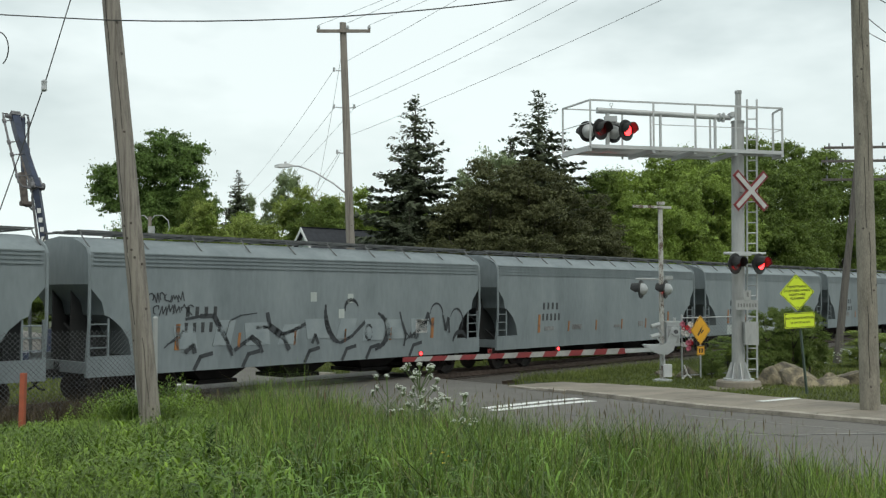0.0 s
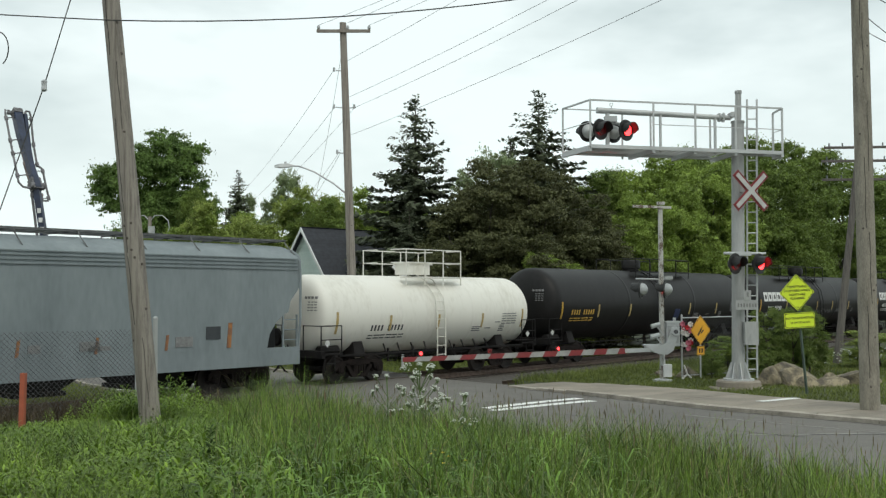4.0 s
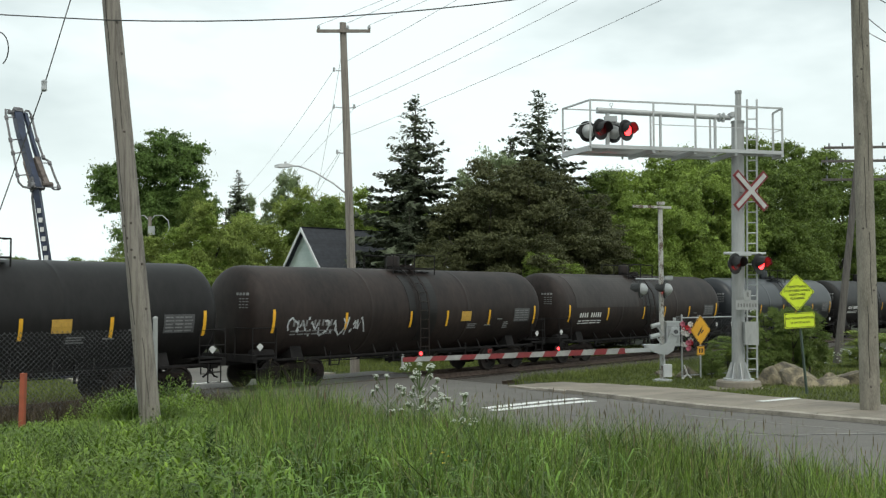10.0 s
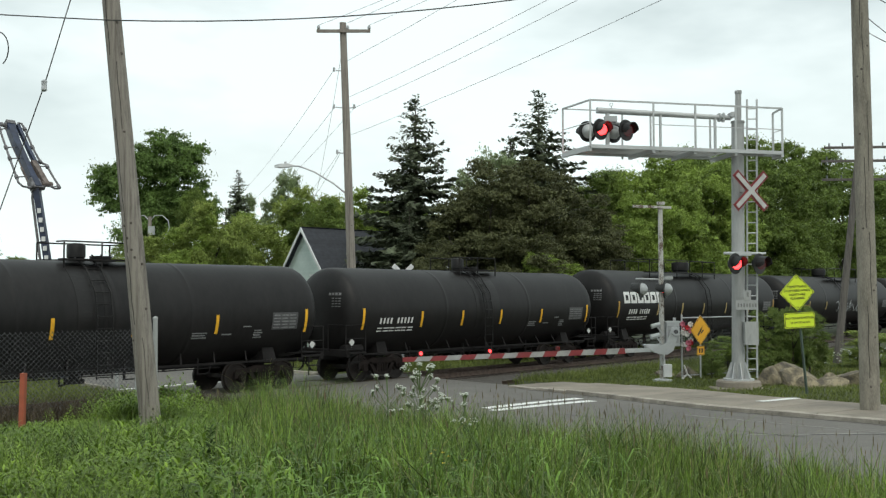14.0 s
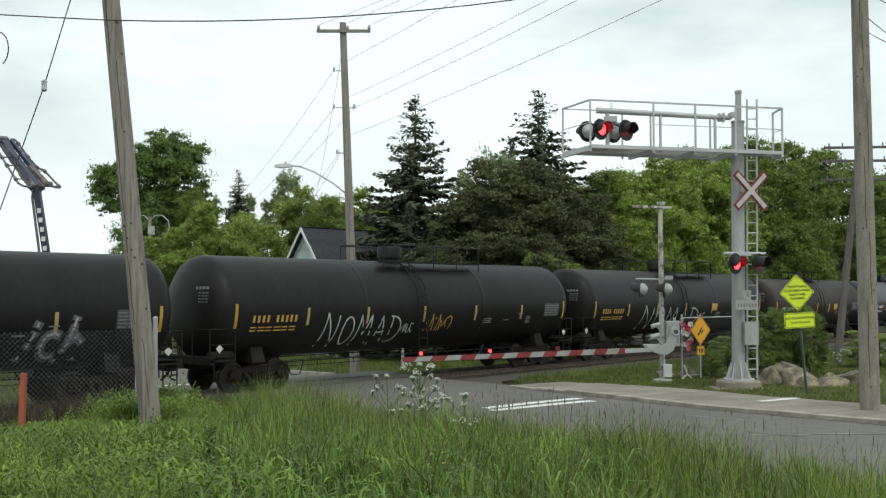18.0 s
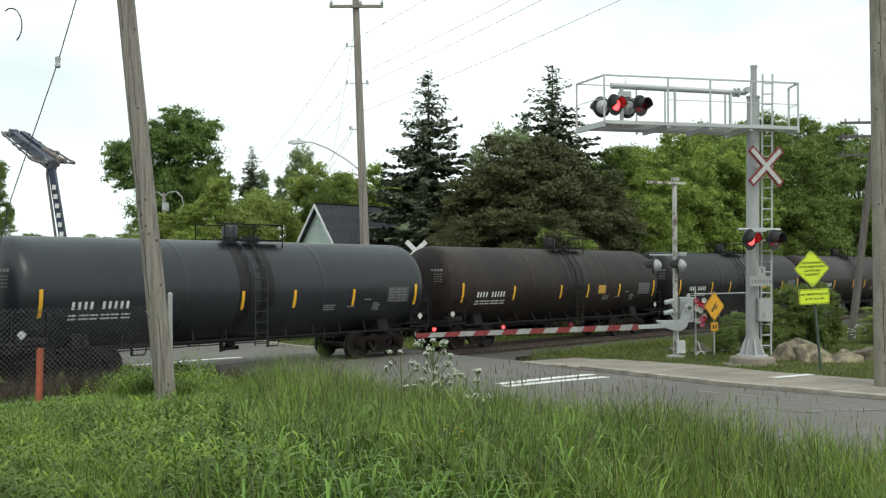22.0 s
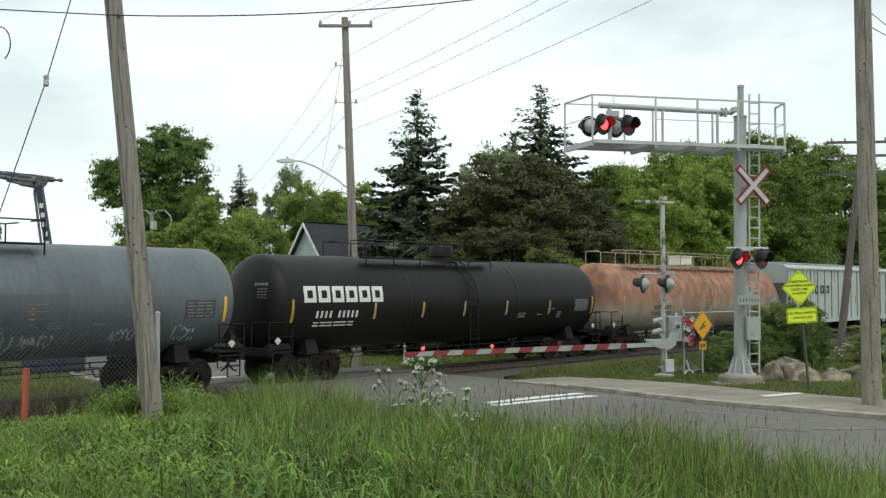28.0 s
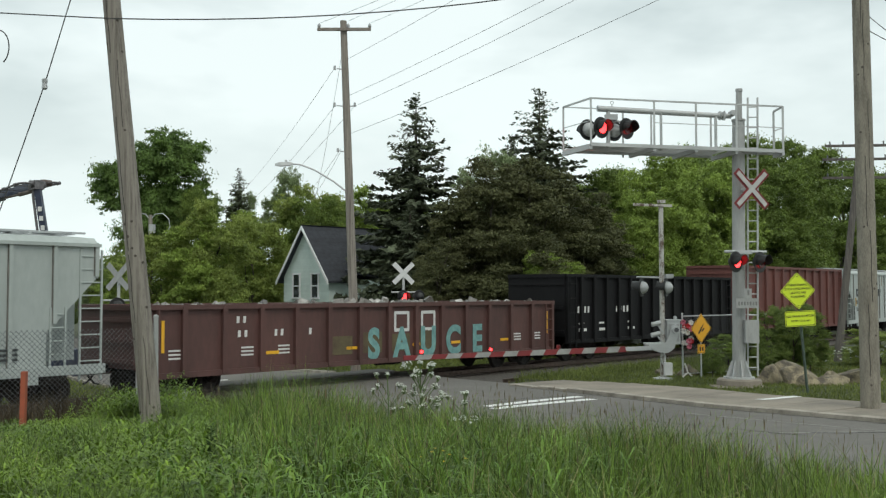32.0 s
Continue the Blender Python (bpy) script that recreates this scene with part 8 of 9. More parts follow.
MAPLE = "broad dark green maple tree"
WOODS = "leafy green tree at the wood's edge"
BRUSH = "yellow-green leafy brush along the far verge"
DARK = "dense olive-brown cedar tree"
TREES = [
    ("maple", -21.5, 74.0, 15.0, 4.4, MAPLE), ("wood_b", -17.5, 71.5, 10.4, 1.5, WOODS),
    ("grey", -12.8, 80.0, 12.8, 1.9, "slender pale poplar tree"), ("grey", -17.0, 84.0, 11.6, 1.3, "thin greyish tree behind brush"), ("wood_a", -33.0, 70.0, 10.6, 2.0, WOODS), ("yellow_b", -24.6, 74.0, 4.7, 1.3, BRUSH),
    ("yellow", -9.9, 76.0, 11.1, 3.2, BRUSH), ("yellow_b", -13.7, 74.0, 8.8, 3.3, BRUSH), ("yellow", -13.1, 57.0, 8.0, 2.4, BRUSH), ("yellow_b", -14.0, 57.0, 7.3, 2.5, BRUSH),
    ("yellow", -16.2, 58.0, 6.7, 2.4, BRUSH), ("wood_a", -18.0, 60.0, 6.0, 2.3, BRUSH), ("wood_b", -22.0, 72.0, 5.3, 2.0, BRUSH), ("grey", -25.8, 74.0, 5.0, 1.5, BRUSH), ("yellow_b", -20.4, 64.0, 4.9, 1.9, BRUSH),
    ("wood_a", -36.5, 84.0, 6.0, 2.6, WOODS), ("wood_b", -33.6, 86.0, 5.7, 2.8, WOODS), ("wood_a", -39.5, 82.0, 6.8, 3.0, WOODS), ("wood_b", -30.4, 88.0, 6.1, 2.6, WOODS),
    ("yellow_b", -6.6, 79.0, 11.1, 2.9, BRUSH), ("wood_a", -5.4, 82.0, 10.6, 2.6, WOODS), ("wood_b", -3.0, 80.0, 9.5, 3.0, WOODS), ("yellow", -13.3, 70.0, 8.3, 3.0, BRUSH), ("wood_b", -9.2, 74.0, 9.9, 2.5, WOODS),
    ("grey", 2.4, 62.0, 11.8, 2.4, "feathery greyish tree among cedars"), ("cedar_b", 0.9, 56.0, 8.5, 2.9, DARK), ("cedar_b", 2.6, 56.0, 10.4, 3.6, DARK), ("cedar_b", 5.6, 57.0, 10.4, 3.8, DARK), ("cedar_b", 4.2, 58.0, 10.0, 3.4, DARK), ("cedar_b", 8.7, 60.0, 8.8, 3.0, DARK), ("cedar", 8.2, 57.7, 7.1, 2.5, DARK),
    ("cedar", -0.4, 54.0, 5.8, 1.8, DARK), ("cedar", 4.2, 53.5, 6.1, 2.6, DARK), ("cedar", 7.5, 56.7, 5.6, 2.4, DARK),
    ("wood_a", 11.0, 68.0, 11.0, 3.4, WOODS), ("bright", 14.7, 67.0, 12.0, 3.8, "bright green maple tree"), ("bright", 18.7, 70.8, 12.1, 3.5, "bright green maple tree"), ("bright", 12.5, 62.7, 9.2, 2.6, "bright green maple tree"),
    ("wood_b", 10.4, 74.0, 10.8, 3.6, WOODS), ("wood_a", 14.6, 80.0, 12.5, 4.2, WOODS), ("wood_b", 24.5, 92.0, 16.0, 5.0, WOODS), ("wood_b", 22.6, 78.0, 14.6, 4.4, WOODS), ("wood_a", 30.9, 89.7, 16.6, 4.4, WOODS), ("wood_b", 25.7, 80.6, 13.1, 4.8, WOODS), ("wood_a", 38.8, 97.8, 14.9, 6.4, WOODS), ("wood_b", 47.9, 108.9, 17.0, 6.9, WOODS),
    ("wood_a", 58.5, 121.8, 19.4, 7.7, WOODS), ("wood_b", 18.0, 72.0, 12.0, 3.4, WOODS), ("wood_b", 24.9, 78.4, 9.2, 3.9, WOODS), ("wood_b", 36.3, 92.4, 9.2, 4.7, WOODS), ("wood_a", 52.4, 112.3, 11.1, 5.8, WOODS), ("wood_b", 19.1, 70.7, 7.3, 3.1, WOODS),
    ("wood_b", 73.8, 139.3, 15.1, 7.7, WOODS), ("wood_b", 86.5, 154.9, 19.1, 8.5, WOODS),
    ("bright", 5.3, 53.2, 5.1, 1.7, "bright green shrub beyond the track"), ("bright", 6.5, 54.5, 4.7, 1.6, "bright green shrub beyond the track"),
]
for i, (kind, tx, ty, ttop, thalf, tlabel) in enumerate(TREES):
    tree(kind, tx, ty, ttop, thalf, tlabel, 0 if kind == "maple" else 67 * i)
spruce(-1.65, 60, 14.7, 5.2, "tall dark spruce with ragged drooping branches", 31, 20)
spruce(6.32, 66, 16.1, 6.6, "tall dark spruce with ragged drooping branches", 32, 75)
spruce(4.3, 64, 12.9, 3.4, "smaller dark spruce beside a taller one", 31, 200)
spruce(-16.3, 80, 12.6, 3.6, "slender dark distant spruce tree", 32, 140)
spruce(-1.9, 57, 8.0, 3.0, "broad low dark spruce tree", 32, 300)
for hx, hy, ht, hh in ((11.3, 34.5, 2.5, 0.95), (12.3, 34.9, 2.6, 1.1), (13.0, 35.2, 2.3, 0.8)):
    tree("hedge", hx - 0.25, hy, ht, hh, "dense green hedge grown over the fence", 50 * hx, 0.7, "hedge", "hedge")
tree("hedge", 8.95, 33.7, 1.15, 0.42, "small leafy shrub beside the amber sign", 10, 1, "shrub", "shrub")
tree("yellow_b", 9.9, 35.2, 1.5, 0.9, "pale weedy shrub along the fence", 10, 1, "shrub", "shrub")
tree("yellow", 16.2, 37.6, 1.6, 1.5, "pale weedy shrub along the fence", 80, 1, "shrub", "shrub")


def blades(rng, xy, h, w, lean, z=None):
    """Grass blades of two bent pieces each."""
    n = len(xy)
    base = np.column_stack([xy, land_z(xy[:, 0], xy[:, 1]) if z is None else z])
    a = rng.uniform(0, 6.283, n)
    side = np.column_stack([np.cos(a), np.sin(a), np.zeros(n)]) * (w[:, None] / 2)
    b = rng.uniform(0, 6.283, n)
    bend = np.column_stack([np.cos(b), np.sin(b), np.zeros(n)]) * (lean * h)[:, None]
    up = np.column_stack([np.zeros(n), np.zeros(n), h])
    mid = base + up * 0.58 + bend * 0.28
    tip = base + up * (1 - 0.25 * lean[:, None] ** 2) + bend
    v = np.stack([base - side, base + side, mid + side * 0.85, mid - side * 0.85, tip + side * 0.12, tip - side * 0.12], 1).reshape(-1, 3)
    k = np.arange(n)[:, None] * 6
    f = np.concatenate([k + np.array([0, 1, 2, 3]), k + np.array([3, 2, 4, 5])])
    return v, f


def arching(rng, xy, h, w, reach):
    """Long leaves that rise, bow over and hang at the tip, in four pieces each."""
    n = len(xy)
    base = np.column_stack([xy, land_z(xy[:, 0], xy[:, 1])])
    a = rng.uniform(0, 6.283, n)
    out = np.column_stack([np.cos(a), np.sin(a), np.zeros(n)])
    side = np.column_stack([-np.sin(a), np.cos(a), np.zeros(n)]) * (w[:, None] / 2)
    up = np.array([0, 0, 1.0])
    rows = []
    for u, wide in ((0, 0.7), (0.35, 1.0), (0.65, 0.95), (0.86, 0.6), (1.0, 0.06)):
        rise = (1.75 * u - 1.05 * u ** 2.6)
        p = base + out * (reach * (0.25 * u + 0.75 * u ** 2.2))[:, None] + up * (h * rise)[:, None]
        rows += [p - side * wide, p + side * wide]
    v = np.stack(rows, 1).reshape(-1, 3)
    k = np.arange(n)[:, None] * 10
    f = np.concatenate([k + np.array([j, j + 1, j + 3, j + 2]) for j in (0, 2, 4, 6)])
    return v, f


def wedge(rng, n, y0, y1, power=1.3):
    """Points of the verge that the tripod overlooks, denser close by."""
    y = y0 + (y1 - y0) * rng.uniform(0, 1, n) ** power
    x = rng.uniform(-1, 1, n) * (0.47 * y + 1.2)
    return np.column_stack([x, y])


def meadow():
    rng = np.random.default_rng(77)
    xy = wedge(rng, 420000, 4.6, 26, 0.95)
    c, q = over_road(xy[:, 0], xy[:, 1]), off_track(xy[:, 0], xy[:, 1])
    patch = np.sin(xy[:, 0] * 1.3 + 2) * np.cos(xy[:, 1] * 0.9) + 0.6 * np.sin(xy[:, 0] * 3.1 + xy[:, 1] * 2.3)
    keep = (c > ROAD_W + 0.15) & (q > 4.3) & (rng.uniform(0, 1, len(xy)) < 0.72 + 0.2 * patch)
    xy, c, patch = xy[keep], c[keep], patch[keep]
    edge = np.clip((c - ROAD_W) / 0.7, 0.4, 1)
    cell = np.floor(xy / 0.26 + 0.35 * np.sin(xy[:, ::-1] * 5.0))
    clump = np.modf(np.abs(np.sin(cell[:, 0] * 127.1 + cell[:, 1] * 311.7) * 43758.5))[0]
    left = smooth(0.17, 0.27, -xy[:, 0] / xy[:, 1])
    far = smooth(9, 16, xy[:, 1])
    right = smooth(-0.05, 0.15, xy[:, 0] / xy[:, 1])
    h = (0.22 + 0.50 * rng.uniform(0, 1, len(xy)) ** 1.7) * edge * (1 + 0.18 * patch) * (0.45 + 0.85 * clump) * (1 - 0.55 * left * far - 0.2 * left - 0.16 * right)
    h = h * (1 - 0.3 * smooth(11, 6, xy[:, 1]) * (1 - right)) * (1 + 0.5 * np.exp(-((xy[:, 0] / xy[:, 1] + 0.14) / 0.1) ** 2) * smooth(14, 19, xy[:, 1]))
    v, f = blades(rng, xy, h, rng.uniform(0.004, 0.012, len(xy)) * (1 - 0.2 * right), (0.06 + 0.95 * rng.uniform(0, 1, len(xy)) ** 1.6) * (1.0 + 0.15 * left))
    g = leaf_mat("long_grass", (0.205, 0.305, 0.048), (0.034, 0.066, 0.009), 0.16, 0.75, 0.45, 1.6, 0.42)
    tagged(new("long_grass", sheet("long_grass", v, f, g)), "long uncut green grass with seed heads", "grass", kind="stuff")
    # grass round the tripod
    near = np.column_stack([rng.uniform(-9, 9, 34000), rng.uniform(-7, 5.4, 34000)])
    near = near[np.hypot(near[:, 0], near[:, 1]) > 0.5]
    near = near[(near[:, 1] < 4.7) | (np.abs(near[:, 0]) > 0.47 * near[:, 1] + 1.2)]
    nv, nf = blades(rng, near, rng.uniform(0.12, 0.42, len(near)), rng.uniform(0.008, 0.018, len(near)), rng.uniform(0.1, 0.9, len(near)))
    tagged(new("verge_grass", sheet("verge_grass", nv, nf, g)), "trodden grass on top of the bank", "grass", kind="stuff")
    # dry straw among it
    pick = rng.uniform(0, 1, len(xy)) < (0.045 + 0.04 * (patch > 0.6)) * (1 - 0.8 * left)
    dry = xy[pick]
    v, f = blades(rng, dry, h[pick] * rng.uniform(0.9, 1.15, len(dry)), rng.uniform(0.003, 0.008, len(dry)), rng.uniform(0.1, 0.75, len(dry)))
    tagged(new("dry_grass", sheet("dry_grass", v, f, leaf_mat("straw", (0.42, 0.36, 0.19), (0.26, 0.22, 0.11), 0.3, 0.4))), "pale dry straw among the grass", "grass", kind="stuff")
    # broad leaves close to the camera
    xy = wedge(rng, 21000, 4.8, 13.5, 1.0)
    c = over_road(xy[:, 0], xy[:, 1])
    xy = xy[(c > 11.5) & (rng.uniform(0, 1, len(xy)) < np.clip(1.1 - np.abs(xy[:, 0] / xy[:, 1] + 0.05) / 0.24, 0.0, 1))]
    v, f = arching(rng, xy, rng.uniform(0.26, 0.58, len(xy)), rng.uniform(0.009, 0.020, len(xy)), rng.uniform(0.12, 0.42, len(xy)))
    g = leaf_mat("broad_grass", (0.165, 0.282, 0.046), (0.058, 0.122, 0.018), 0.25, 0.6, 0.35, 1.6, 0.48)
    tagged(new("broad_leaved_grass", sheet("broad_leaved_grass", v, f, g)), "broad bluish-green grass leaves", "grass", kind="stuff")
    # leafy weeds on the left bank
    xy = wedge(rng, 40000, 5.6, 24, 0.9)
    c, q = over_road(xy[:, 0], xy[:, 1]), off_track(xy[:, 0], xy[:, 1])
    keep = (c > 11.5) & (q > 4.6) & (rng.uniform(0, 1, len(xy)) < smooth(0.06, 0.36, -xy[:, 0] / xy[:, 1]) * smooth(25.5, 18, xy[:, 1] - xy[:, 0] * 0.2))
    bush = np.column_stack([rng.normal(-5.95, 0.62, 900), rng.uniform(19.6, 22.2, 900)])
    xy = np.concatenate([xy[keep], bush])
    n, per = len(xy), 18
    foot = np.concatenate([np.zeros(n - len(bush)), np.exp(-((bush[:, 0] + 5.95) / 1.0) ** 2)])
    lush = 0.5 + 0.5 * np.sin(xy[:, 0] * 2.3 + 1.3 * np.sin(xy[:, 1] * 1.1)) * np.cos(xy[:, 1] * 1.7 + xy[:, 0] * 0.6)
    hh = rng.uniform(0.20, 0.46, n) * (0.55 + 0.8 * lush) * (1 - 0.62 * smooth(10, 18, xy[:, 1]) * (foot == 0)) * (1 + 0.85 * foot)
    t = (np.arange(per) + 1) / per
    pos = np.zeros((n, per, 3))
    ang = rng.uniform(0, 6.28, (n, 1)) + np.arange(per) * 2.4
    big = (0.65 + 0.45 * lush + 0.6 * rng.uniform(0, 1, n) ** 2 + 0.5 * foot)[:, None, None]
    reach = 0.045 * (1.3 - 0.9 * t)[None] * big[:, :, 0]
    pos[:, :, 0] = xy[:, :1] + np.cos(ang) * reach
    pos[:, :, 1] = xy[:, 1:] + np.sin(ang) * reach
    pos[:, :, 2] = land_z(xy[:, 0], xy[:, 1])[:, None] + hh[:, None] * (0.2 + 0.8 * t)[None]
    rise = (0.1 + 0.95 * t ** 2)[None] * np.ones((n, 1)) + rng.normal(size=(n, per)) * 0.15
    d = np.stack([np.cos(ang), np.sin(ang), rise], 2)
    d /= np.linalg.norm(d, axis=2, keepdims=True)
    side = np.stack([-np.sin(ang), np.cos(ang), np.zeros(ang.shape)], 2)
    ln = (0.074 * (1.15 - 0.45 * t))[None, :, None] * big
    p = pos
    v = np.stack([p - d * ln * 0.5, p + d * ln * 0.25 + side * 0.0085 * big, p + d * ln * 1.3 - np.array([0, 0, 0.03]) * big, p + d * ln * 0.25 - side * 0.0085 * big], 2).reshape(-1, 3)
    f = np.arange(len(v)).reshape(-1, 4)
    g = leaf_mat("weed_leaves", (0.232, 0.342, 0.040), (0.066, 0.122, 0.016), 0.22, 0.45, 0.35, 1.1)
    tagged(new("leafy_weeds", sheet("leafy_weeds", v, f, g, False)), "bright yellow-green leafy weeds", "weeds", kind="stuff")
    # seed heads on stalks
    xy = np.concatenate([wedge(rng, 3600, 6, 24, 0.75), np.column_stack([rng.normal(2.45, 0.16, 60), rng.normal(13.0, 0.3, 60)])])
    c, q = over_road(xy[:, 0], xy[:, 1]), off_track(xy[:, 0], xy[:, 1])
    keep = (c > ROAD_W + 0.4) & (q > 4.4) & (rng.uniform(0, 1, len(xy)) < smooth(-0.26, -0.02, xy[:, 0] / xy[:, 1]) * 0.9 + 0.03)
    xy = xy[keep]
    hh = rng.uniform(0.42, 0.90, len(xy)) * (1 - 0.15 * smooth(0.1, 0.35, xy[:, 0] / xy[:, 1]))
    v, f = blades(rng, xy, hh, np.full(len(xy), 0.005), rng.uniform(0.02, 0.3, len(xy)))
    g = leaf_mat("dry_stalks", (0.22, 0.215, 0.095), (0.14, 0.15, 0.06), 0.2, 0.3)
    tagged(new("grass_stalks", sheet("grass_stalks", v, f, g)), "thin pale flowering grass stalks", "grass", kind="stuff")
    tips = v.reshape(-1, 6, 3)[:, 4]
    n = len(tips)
    rr = rng.uniform(0.0025, 0.0055, (n, 1))
    ln = rng.uniform(0.035, 0.09, (n, 1))
    up = np.array([0, 0, 1.0])
    ex, ey = np.array([1.0, 0, 0]), np.array([0, 1.0, 0])
    v = np.stack([tips - up * ln * 0.2, tips + ex * rr + up * ln * 0.35, tips + up * ln, tips - ex * rr + up * ln * 0.35,
                  tips - up * ln * 0.2, tips + ey * rr + up * ln * 0.35, tips + up * ln, tips - ey * rr + up * ln * 0.35], 1).reshape(-1, 3)
    g = leaf_mat("seed_heads", (0.26, 0.21, 0.12), (0.11, 0.085, 0.06), 0.2, 0.4)
    tagged(new("seed_heads", sheet("seed_heads", v, np.arange(len(v)).reshape(-1, 4), g, False)), "brownish purple grass seed heads", "grass", kind="stuff")


def over_k(x, y):
    return (x - KERB.x) * OUT.x + (y - KERB.y) * OUT.y


def dead_brush():
    """Brown dead stalks along the railway fence."""
    rng = np.random.default_rng(91)
    n = 26000
    along, side = rng.uniform(22, 44, n), rng.uniform(2.6, 6.4, n)
    x = TRACK.x + ALONG.x * along + ALONG.y * side
    y = TRACK.y + ALONG.y * along - ALONG.x * side
    keep = over_road(x, y) > ROAD_W + 0.6
    xy = np.column_stack([x, y])[keep]
    v, f = blades(rng, xy, rng.uniform(0.2, 0.80, len(xy)), rng.uniform(0.006, 0.014, len(xy)), rng.uniform(0.2, 1.2, len(xy)))
    tagged(new("dead_brush", sheet("dead_brush", v, f, leaf_mat("dead_stalks", (0.11, 0.085, 0.058), (0.040, 0.032, 0.024), 0.1, 0.5))), "brown dead stalks along the railway fence", "weeds", kind="stuff")


dead_brush()


def lawns():
    rng = np.random.default_rng(78)
    x, y = rng.uniform(1, 30, 170000), rng.uniform(23, 52, 170000)
    c, q = over_road(x, y), off_track(x, y)
    keep = (c < np.interp(over_k(x, y), (-40, -11, -8.4, -6.0, -2.5, 0.3, 6), (-0.95, -0.95, -1.1, -1.53, -1.7, -1.4, -1.0)) - 0.03) & (q > 4.55)
    xy = np.column_stack([x, y])[keep]
    q, c = q[keep], c[keep]
    tall = 1 + (0.6 + 2.4 * rng.uniform(0, 1, len(xy)) ** 2) * smooth(8.2, 5.2, q)
    v, f = blades(rng, xy, rng.uniform(0.05, 0.12, len(xy)) * tall, rng.uniform(0.012, 0.024, len(xy)), rng.uniform(0.2, 1.0, len(xy)))
    g = leaf_mat("lawn_grass", (0.195, 0.235, 0.060), (0.105, 0.130, 0.036), 0.3, 0.4)
    tagged(new("lawn", sheet("lawn", v, f, g)), "short patchy lawn beside the pavement", "grass", kind="stuff")
    x, y = rng.uniform(-30, 32, 190000), rng.uniform(24, 70, 190000)
    c, q = over_road(x, y), off_track(x, y)
    keep = (q < -3.3) & (q > -26) & ((c < -0.4) | (c > ROAD_W + 0.4))
    xy = np.column_stack([x, y])[keep]
    v, f = blades(rng, xy, rng.uniform(0.08, 0.28, len(xy)), rng.uniform(0.02, 0.04, len(xy)), rng.uniform(0.2, 0.9, len(xy)))
    tagged(new("far_verge_grass", sheet("far_verge_grass", v, f, g)), "rough grass on the far verge", "grass", kind="stuff")


def umbel_plant(x, y, tall, seed, n_umbels):
    rng = random.Random(seed)
    p = thing("cow_parsley", Matrix.Translation(on_land(x, y)), "cow parsley with white flower umbels in the grass", "flower")
    GREENSTEM = mat("umbel_stem", (0.12, 0.17, 0.05), (0.08, 0.12, 0.04))
    WHITEPETAL = mat("white_petals", (0.72, 0.74, 0.68), (0.55, 0.58, 0.50), 30, 0.7)
    stems = Mesh().tube([(0, 0, 0), (0.02, 0, tall * 0.5), (0.0, 0, tall)], 0.007, 5)
    for i in range(n_umbels):
        t = rng.uniform(0.42, 0.88)
        dx, dy = rng.uniform(-0.26, 0.26) * (1.35 - t), rng.uniform(-0.16, 0.16)
        c = Vector((dx * 1.2, dy, tall * (t + 0.14))) if i else Vector((0, 0, tall))
        stems.tube([(0.01, 0, tall * t * 0.9), tuple(c)], 0.004, 4)
        fl = Mesh()
        wide = rng.uniform(0.02, 0.055)
        for k in range(18):
            a, r = rng.uniform(0, 6.28), wide * math.sqrt(rng.uniform(0, 1))
            q = c + Vector((r * math.cos(a), r * math.sin(a), 0.03 - r * r * 14 + rng.uniform(-0.014, 0.014)))
            stems.tube([tuple(c - Vector((0, 0, 0.03))), tuple(q)], 0.002, 3)
            fl.lathe([(-0.004, 0.002), (0.0, 0.0075), (0.004, 0.006), (0.006, 0.0)], "z", 6, tuple(q))
        tagged(part("umbel", fl, WHITEPETAL, p), kind="stuff")
    part("stem", stems, GREENSTEM, p)


meadow()
lawns()
umbel_plant(-0.25, 10.6, 1.08, 1, 30)
umbel_plant(-0.60, 10.8, 0.96, 2, 6)
umbel_plant(0.22, 10.8, 0.80, 3, 8)

for i in range(7):
    umbel_plant(13.0 + 0.45 * i, 33.6 + 0.5 * (i % 3), 0.75 + 0.1 * (i % 2), 10 + i, 7)


def buttercup(x, y, tall, seed):
    """One yellow flower of five petals on a thin stalk."""
    rng = random.Random(seed)
    f = thing("buttercup", Matrix.Translation(on_land(x, y)), "small yellow buttercup in the long grass", "flower", "buttercups in the grass")
    lean = Vector((rng.uniform(-0.06, 0.06), rng.uniform(-0.06, 0.06), tall))
    part("stem", Mesh().tube([(0, 0, 0), tuple(lean * 0.6), tuple(lean)], 0.002, 4), mat("umbel_stem", (0.12, 0.17, 0.05)), f)
    m = Mesh()
    for k in range(5):
        a, b = 1.257 * k, 1.257 * k + 0.9
        m.plate([lean, lean + Vector((0.012 * math.cos(a), 0.012 * math.sin(a), 0.006)), lean + Vector((0.014 * math.cos((a + b) / 2), 0.014 * math.sin((a + b) / 2), 0.009)), lean + Vector((0.012 * math.cos(b), 0.012 * math.sin(b), 0.006))], (0, 0, 0.001))
    tagged(part("petals", m, mat("buttercup_yellow", (0.75, 0.55, 0.03), (0.65, 0.45, 0.02), 9, 0.4), f), kind="stuff")


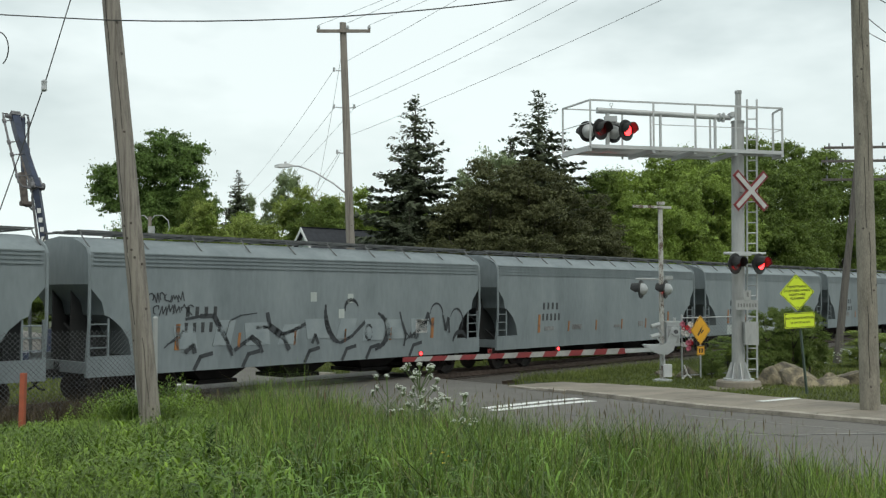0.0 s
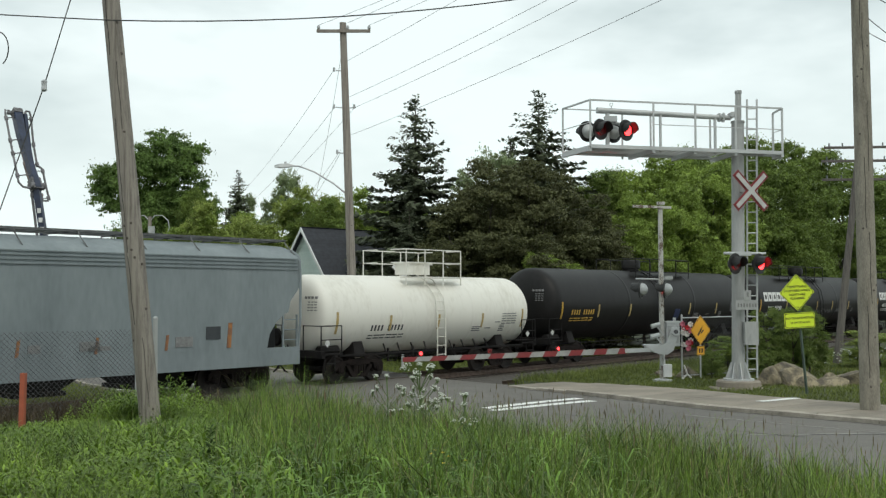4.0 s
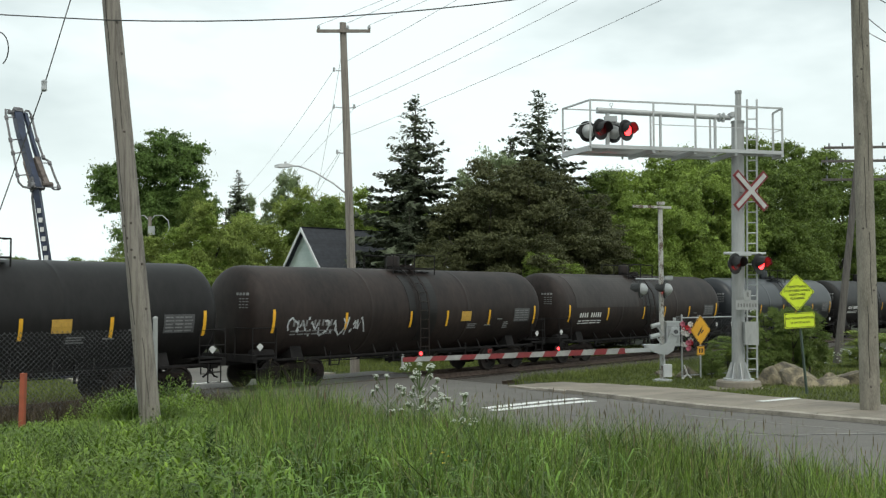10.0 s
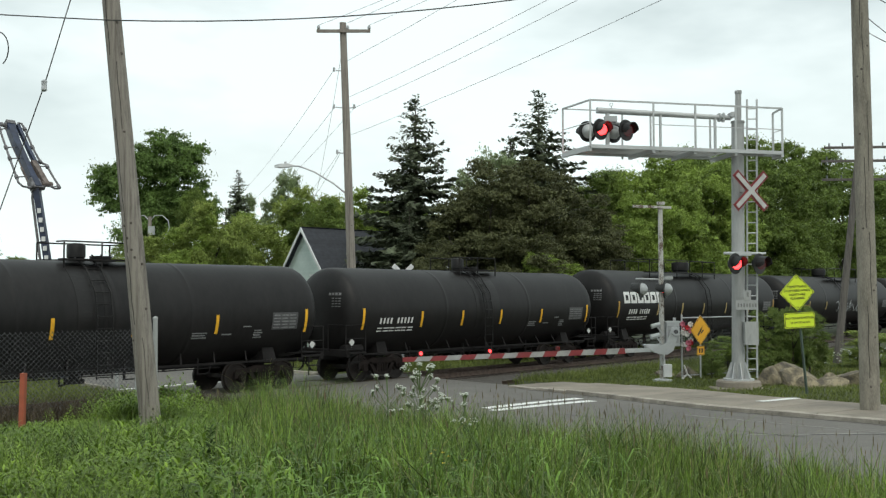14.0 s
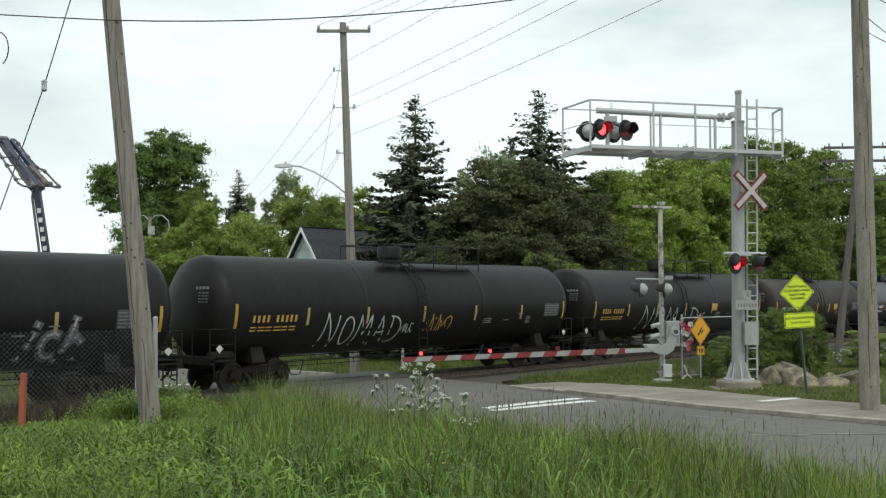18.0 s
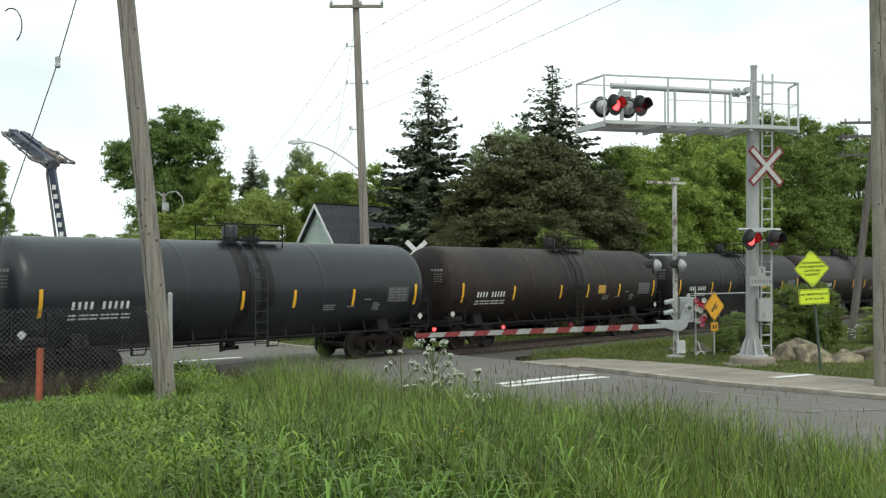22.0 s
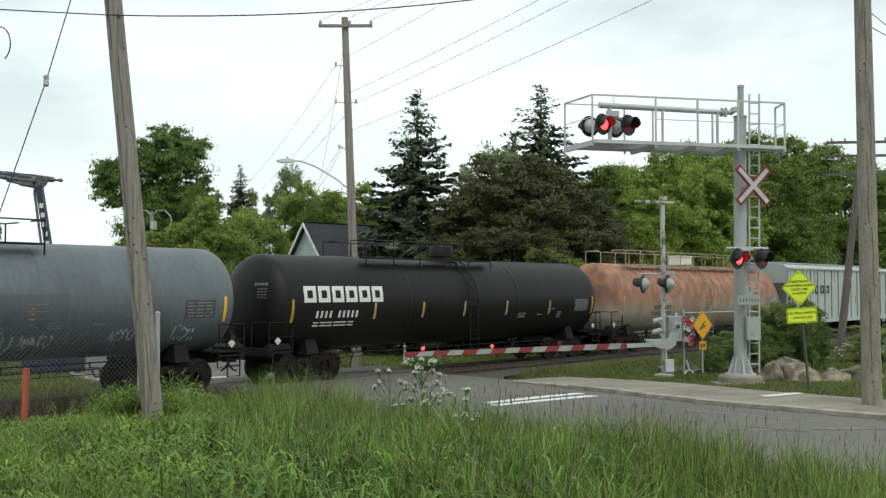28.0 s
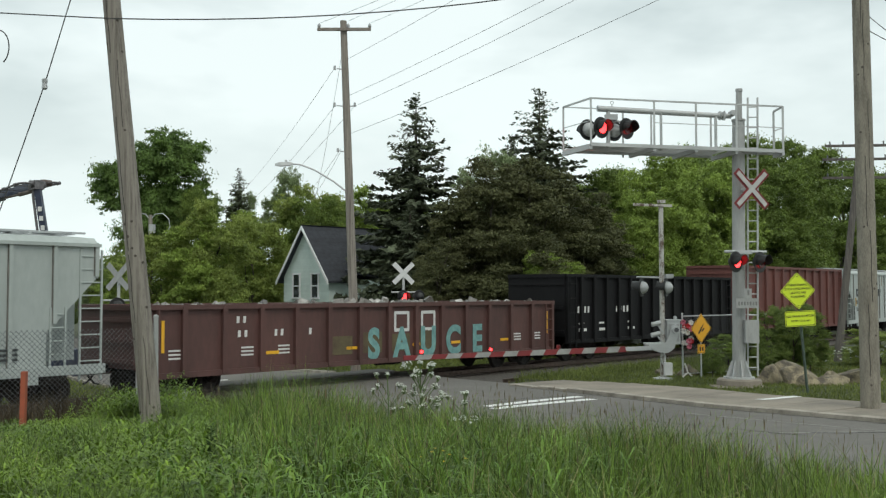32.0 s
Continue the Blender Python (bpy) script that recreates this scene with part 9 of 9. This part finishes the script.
def dock_plant(x, y, tall):
    """A dark leafy spike that stands out of the paler weeds."""
    rng = random.Random(8)
    d = thing("dock_plant", Matrix.Translation(on_land(x, y)), "dark green leafy spike among pale weeds", "weed")
    part("stem", Mesh().tube([(0, 0, 0), (0.02, 0, tall)], 0.006, 5), mat("umbel_stem", (0.12, 0.17, 0.05)), d)
    leaf = leaf_mat("dock_leaves", (0.062, 0.118, 0.030), (0.030, 0.060, 0.016))
    for i in range(46):
        u = i / 45
        a, long = 2.4 * i, (0.17 - 0.11 * u) * rng.uniform(0.8, 1.2)
        p = Vector((0.02 * u, 0, tall * (0.25 + 0.75 * u)))
        out, side = Vector((math.cos(a), math.sin(a), 0.9)).normalized() * long, Vector((-math.sin(a), math.cos(a), 0)) * long * 0.16
        part("leaf", Mesh().add([p, p + out * 0.5 + side, p + out - Vector((0, 0, 0.02)), p + out * 0.5 - side], [(0, 1, 2, 3)]), leaf, d)


for i in range(9):
    buttercup(-0.19 + 0.04 * i, 6.65 + 0.09 * ((i * 4) % 9), 0.40 + 0.025 * (i % 4), 60 + i)
dock_plant(-1.92, 8.3, 0.58)


# ---------------------------------------------------------------- what moves
JIB_FOLD = [(0, 29), (3, 18), (6, 6), (8, 0), (32, 0)]
BOOM_TURN = [(0, 55), (3, 57.3), (6, 60), (9, 59.5), (12, 57), (14, 47), (17, 37.7), (20, 27.8), (23.5, 19.8), (28.5, 7), (32, -5)]


def motions():
    whole = [float(i) for i in range(33)]
    for car, wheels, s in TRAIN:
        walk(car, [(t, Matrix.Translation(on_track(s - ahead(t))) @ pose(0, 0, 0, 0, 0, HEADING)) for t in whole])
        seen = [t / FPS for t in range(0, 32 * FPS + 1) if 24 < s - ahead(t / FPS) < 100]
        times = sorted({0.0, 32.0, *seen})
        for w in wheels:
            home = Vector(w.location)
            rows = []
            for t in times:
                lo, hi = (seen[0], seen[-1]) if seen else (0, 0)
                turn = -math.degrees((ahead(min(max(t, lo), hi)) - ahead(lo)) / 0.457)
                rows.append((t, Matrix.Translation(home) @ pose(0, 0, 0, 0, turn, 0)))
            walk(w, rows)
    turn_t, turn_a = zip(*BOOM_TURN)
    fold_t, fold_a = zip(*JIB_FOLD)
    (jib, hinge), (up, _) = BOOM
    for moved in (up, jib):
        rows = []
        for t in whole:
            m = Matrix.Translation(hinge) @ pose(0, 0, 0, 0, -float(np.interp(t, turn_t, turn_a)), 140)
            if moved is jib:
                m = m @ pose(PIVOT, 0, 0, 0, -float(np.interp(t, fold_t, fold_a)), 0)
            rows.append((t, m))
        walk(moved, rows)
    for lens, first in FLASHERS:
        home = Vector(lens.location)
        rows, k = [], 0
        # first: glows from FLASH_0 on for half a period; the insert turns half round at each change
        angle = 180.0 if first else 0.0
        rows.append((0.0, angle))
        while FLASH_0 + k * FLASH / 2 < 31.9:
            t = FLASH_0 + k * FLASH / 2
            f = int(t * FPS - (1.2 if t > 13.5 else 0.0))
            for step, part_turn in ((0, 0), (1, 80), (2, 160), (3, 180)):
                if rows[-1][0] < (f + step) / FPS - 0.01:
                    rows.append(((f + step) / FPS, angle + part_turn))
            angle += 180.0
            k += 1
        if rows[-1][0] < 31.95:
            rows.append((32.0, angle))
        walk(lens, [(t, Matrix.Translation(home) @ pose(0, 0, 0, 0, 0, a)) for t, a in rows])


motions()
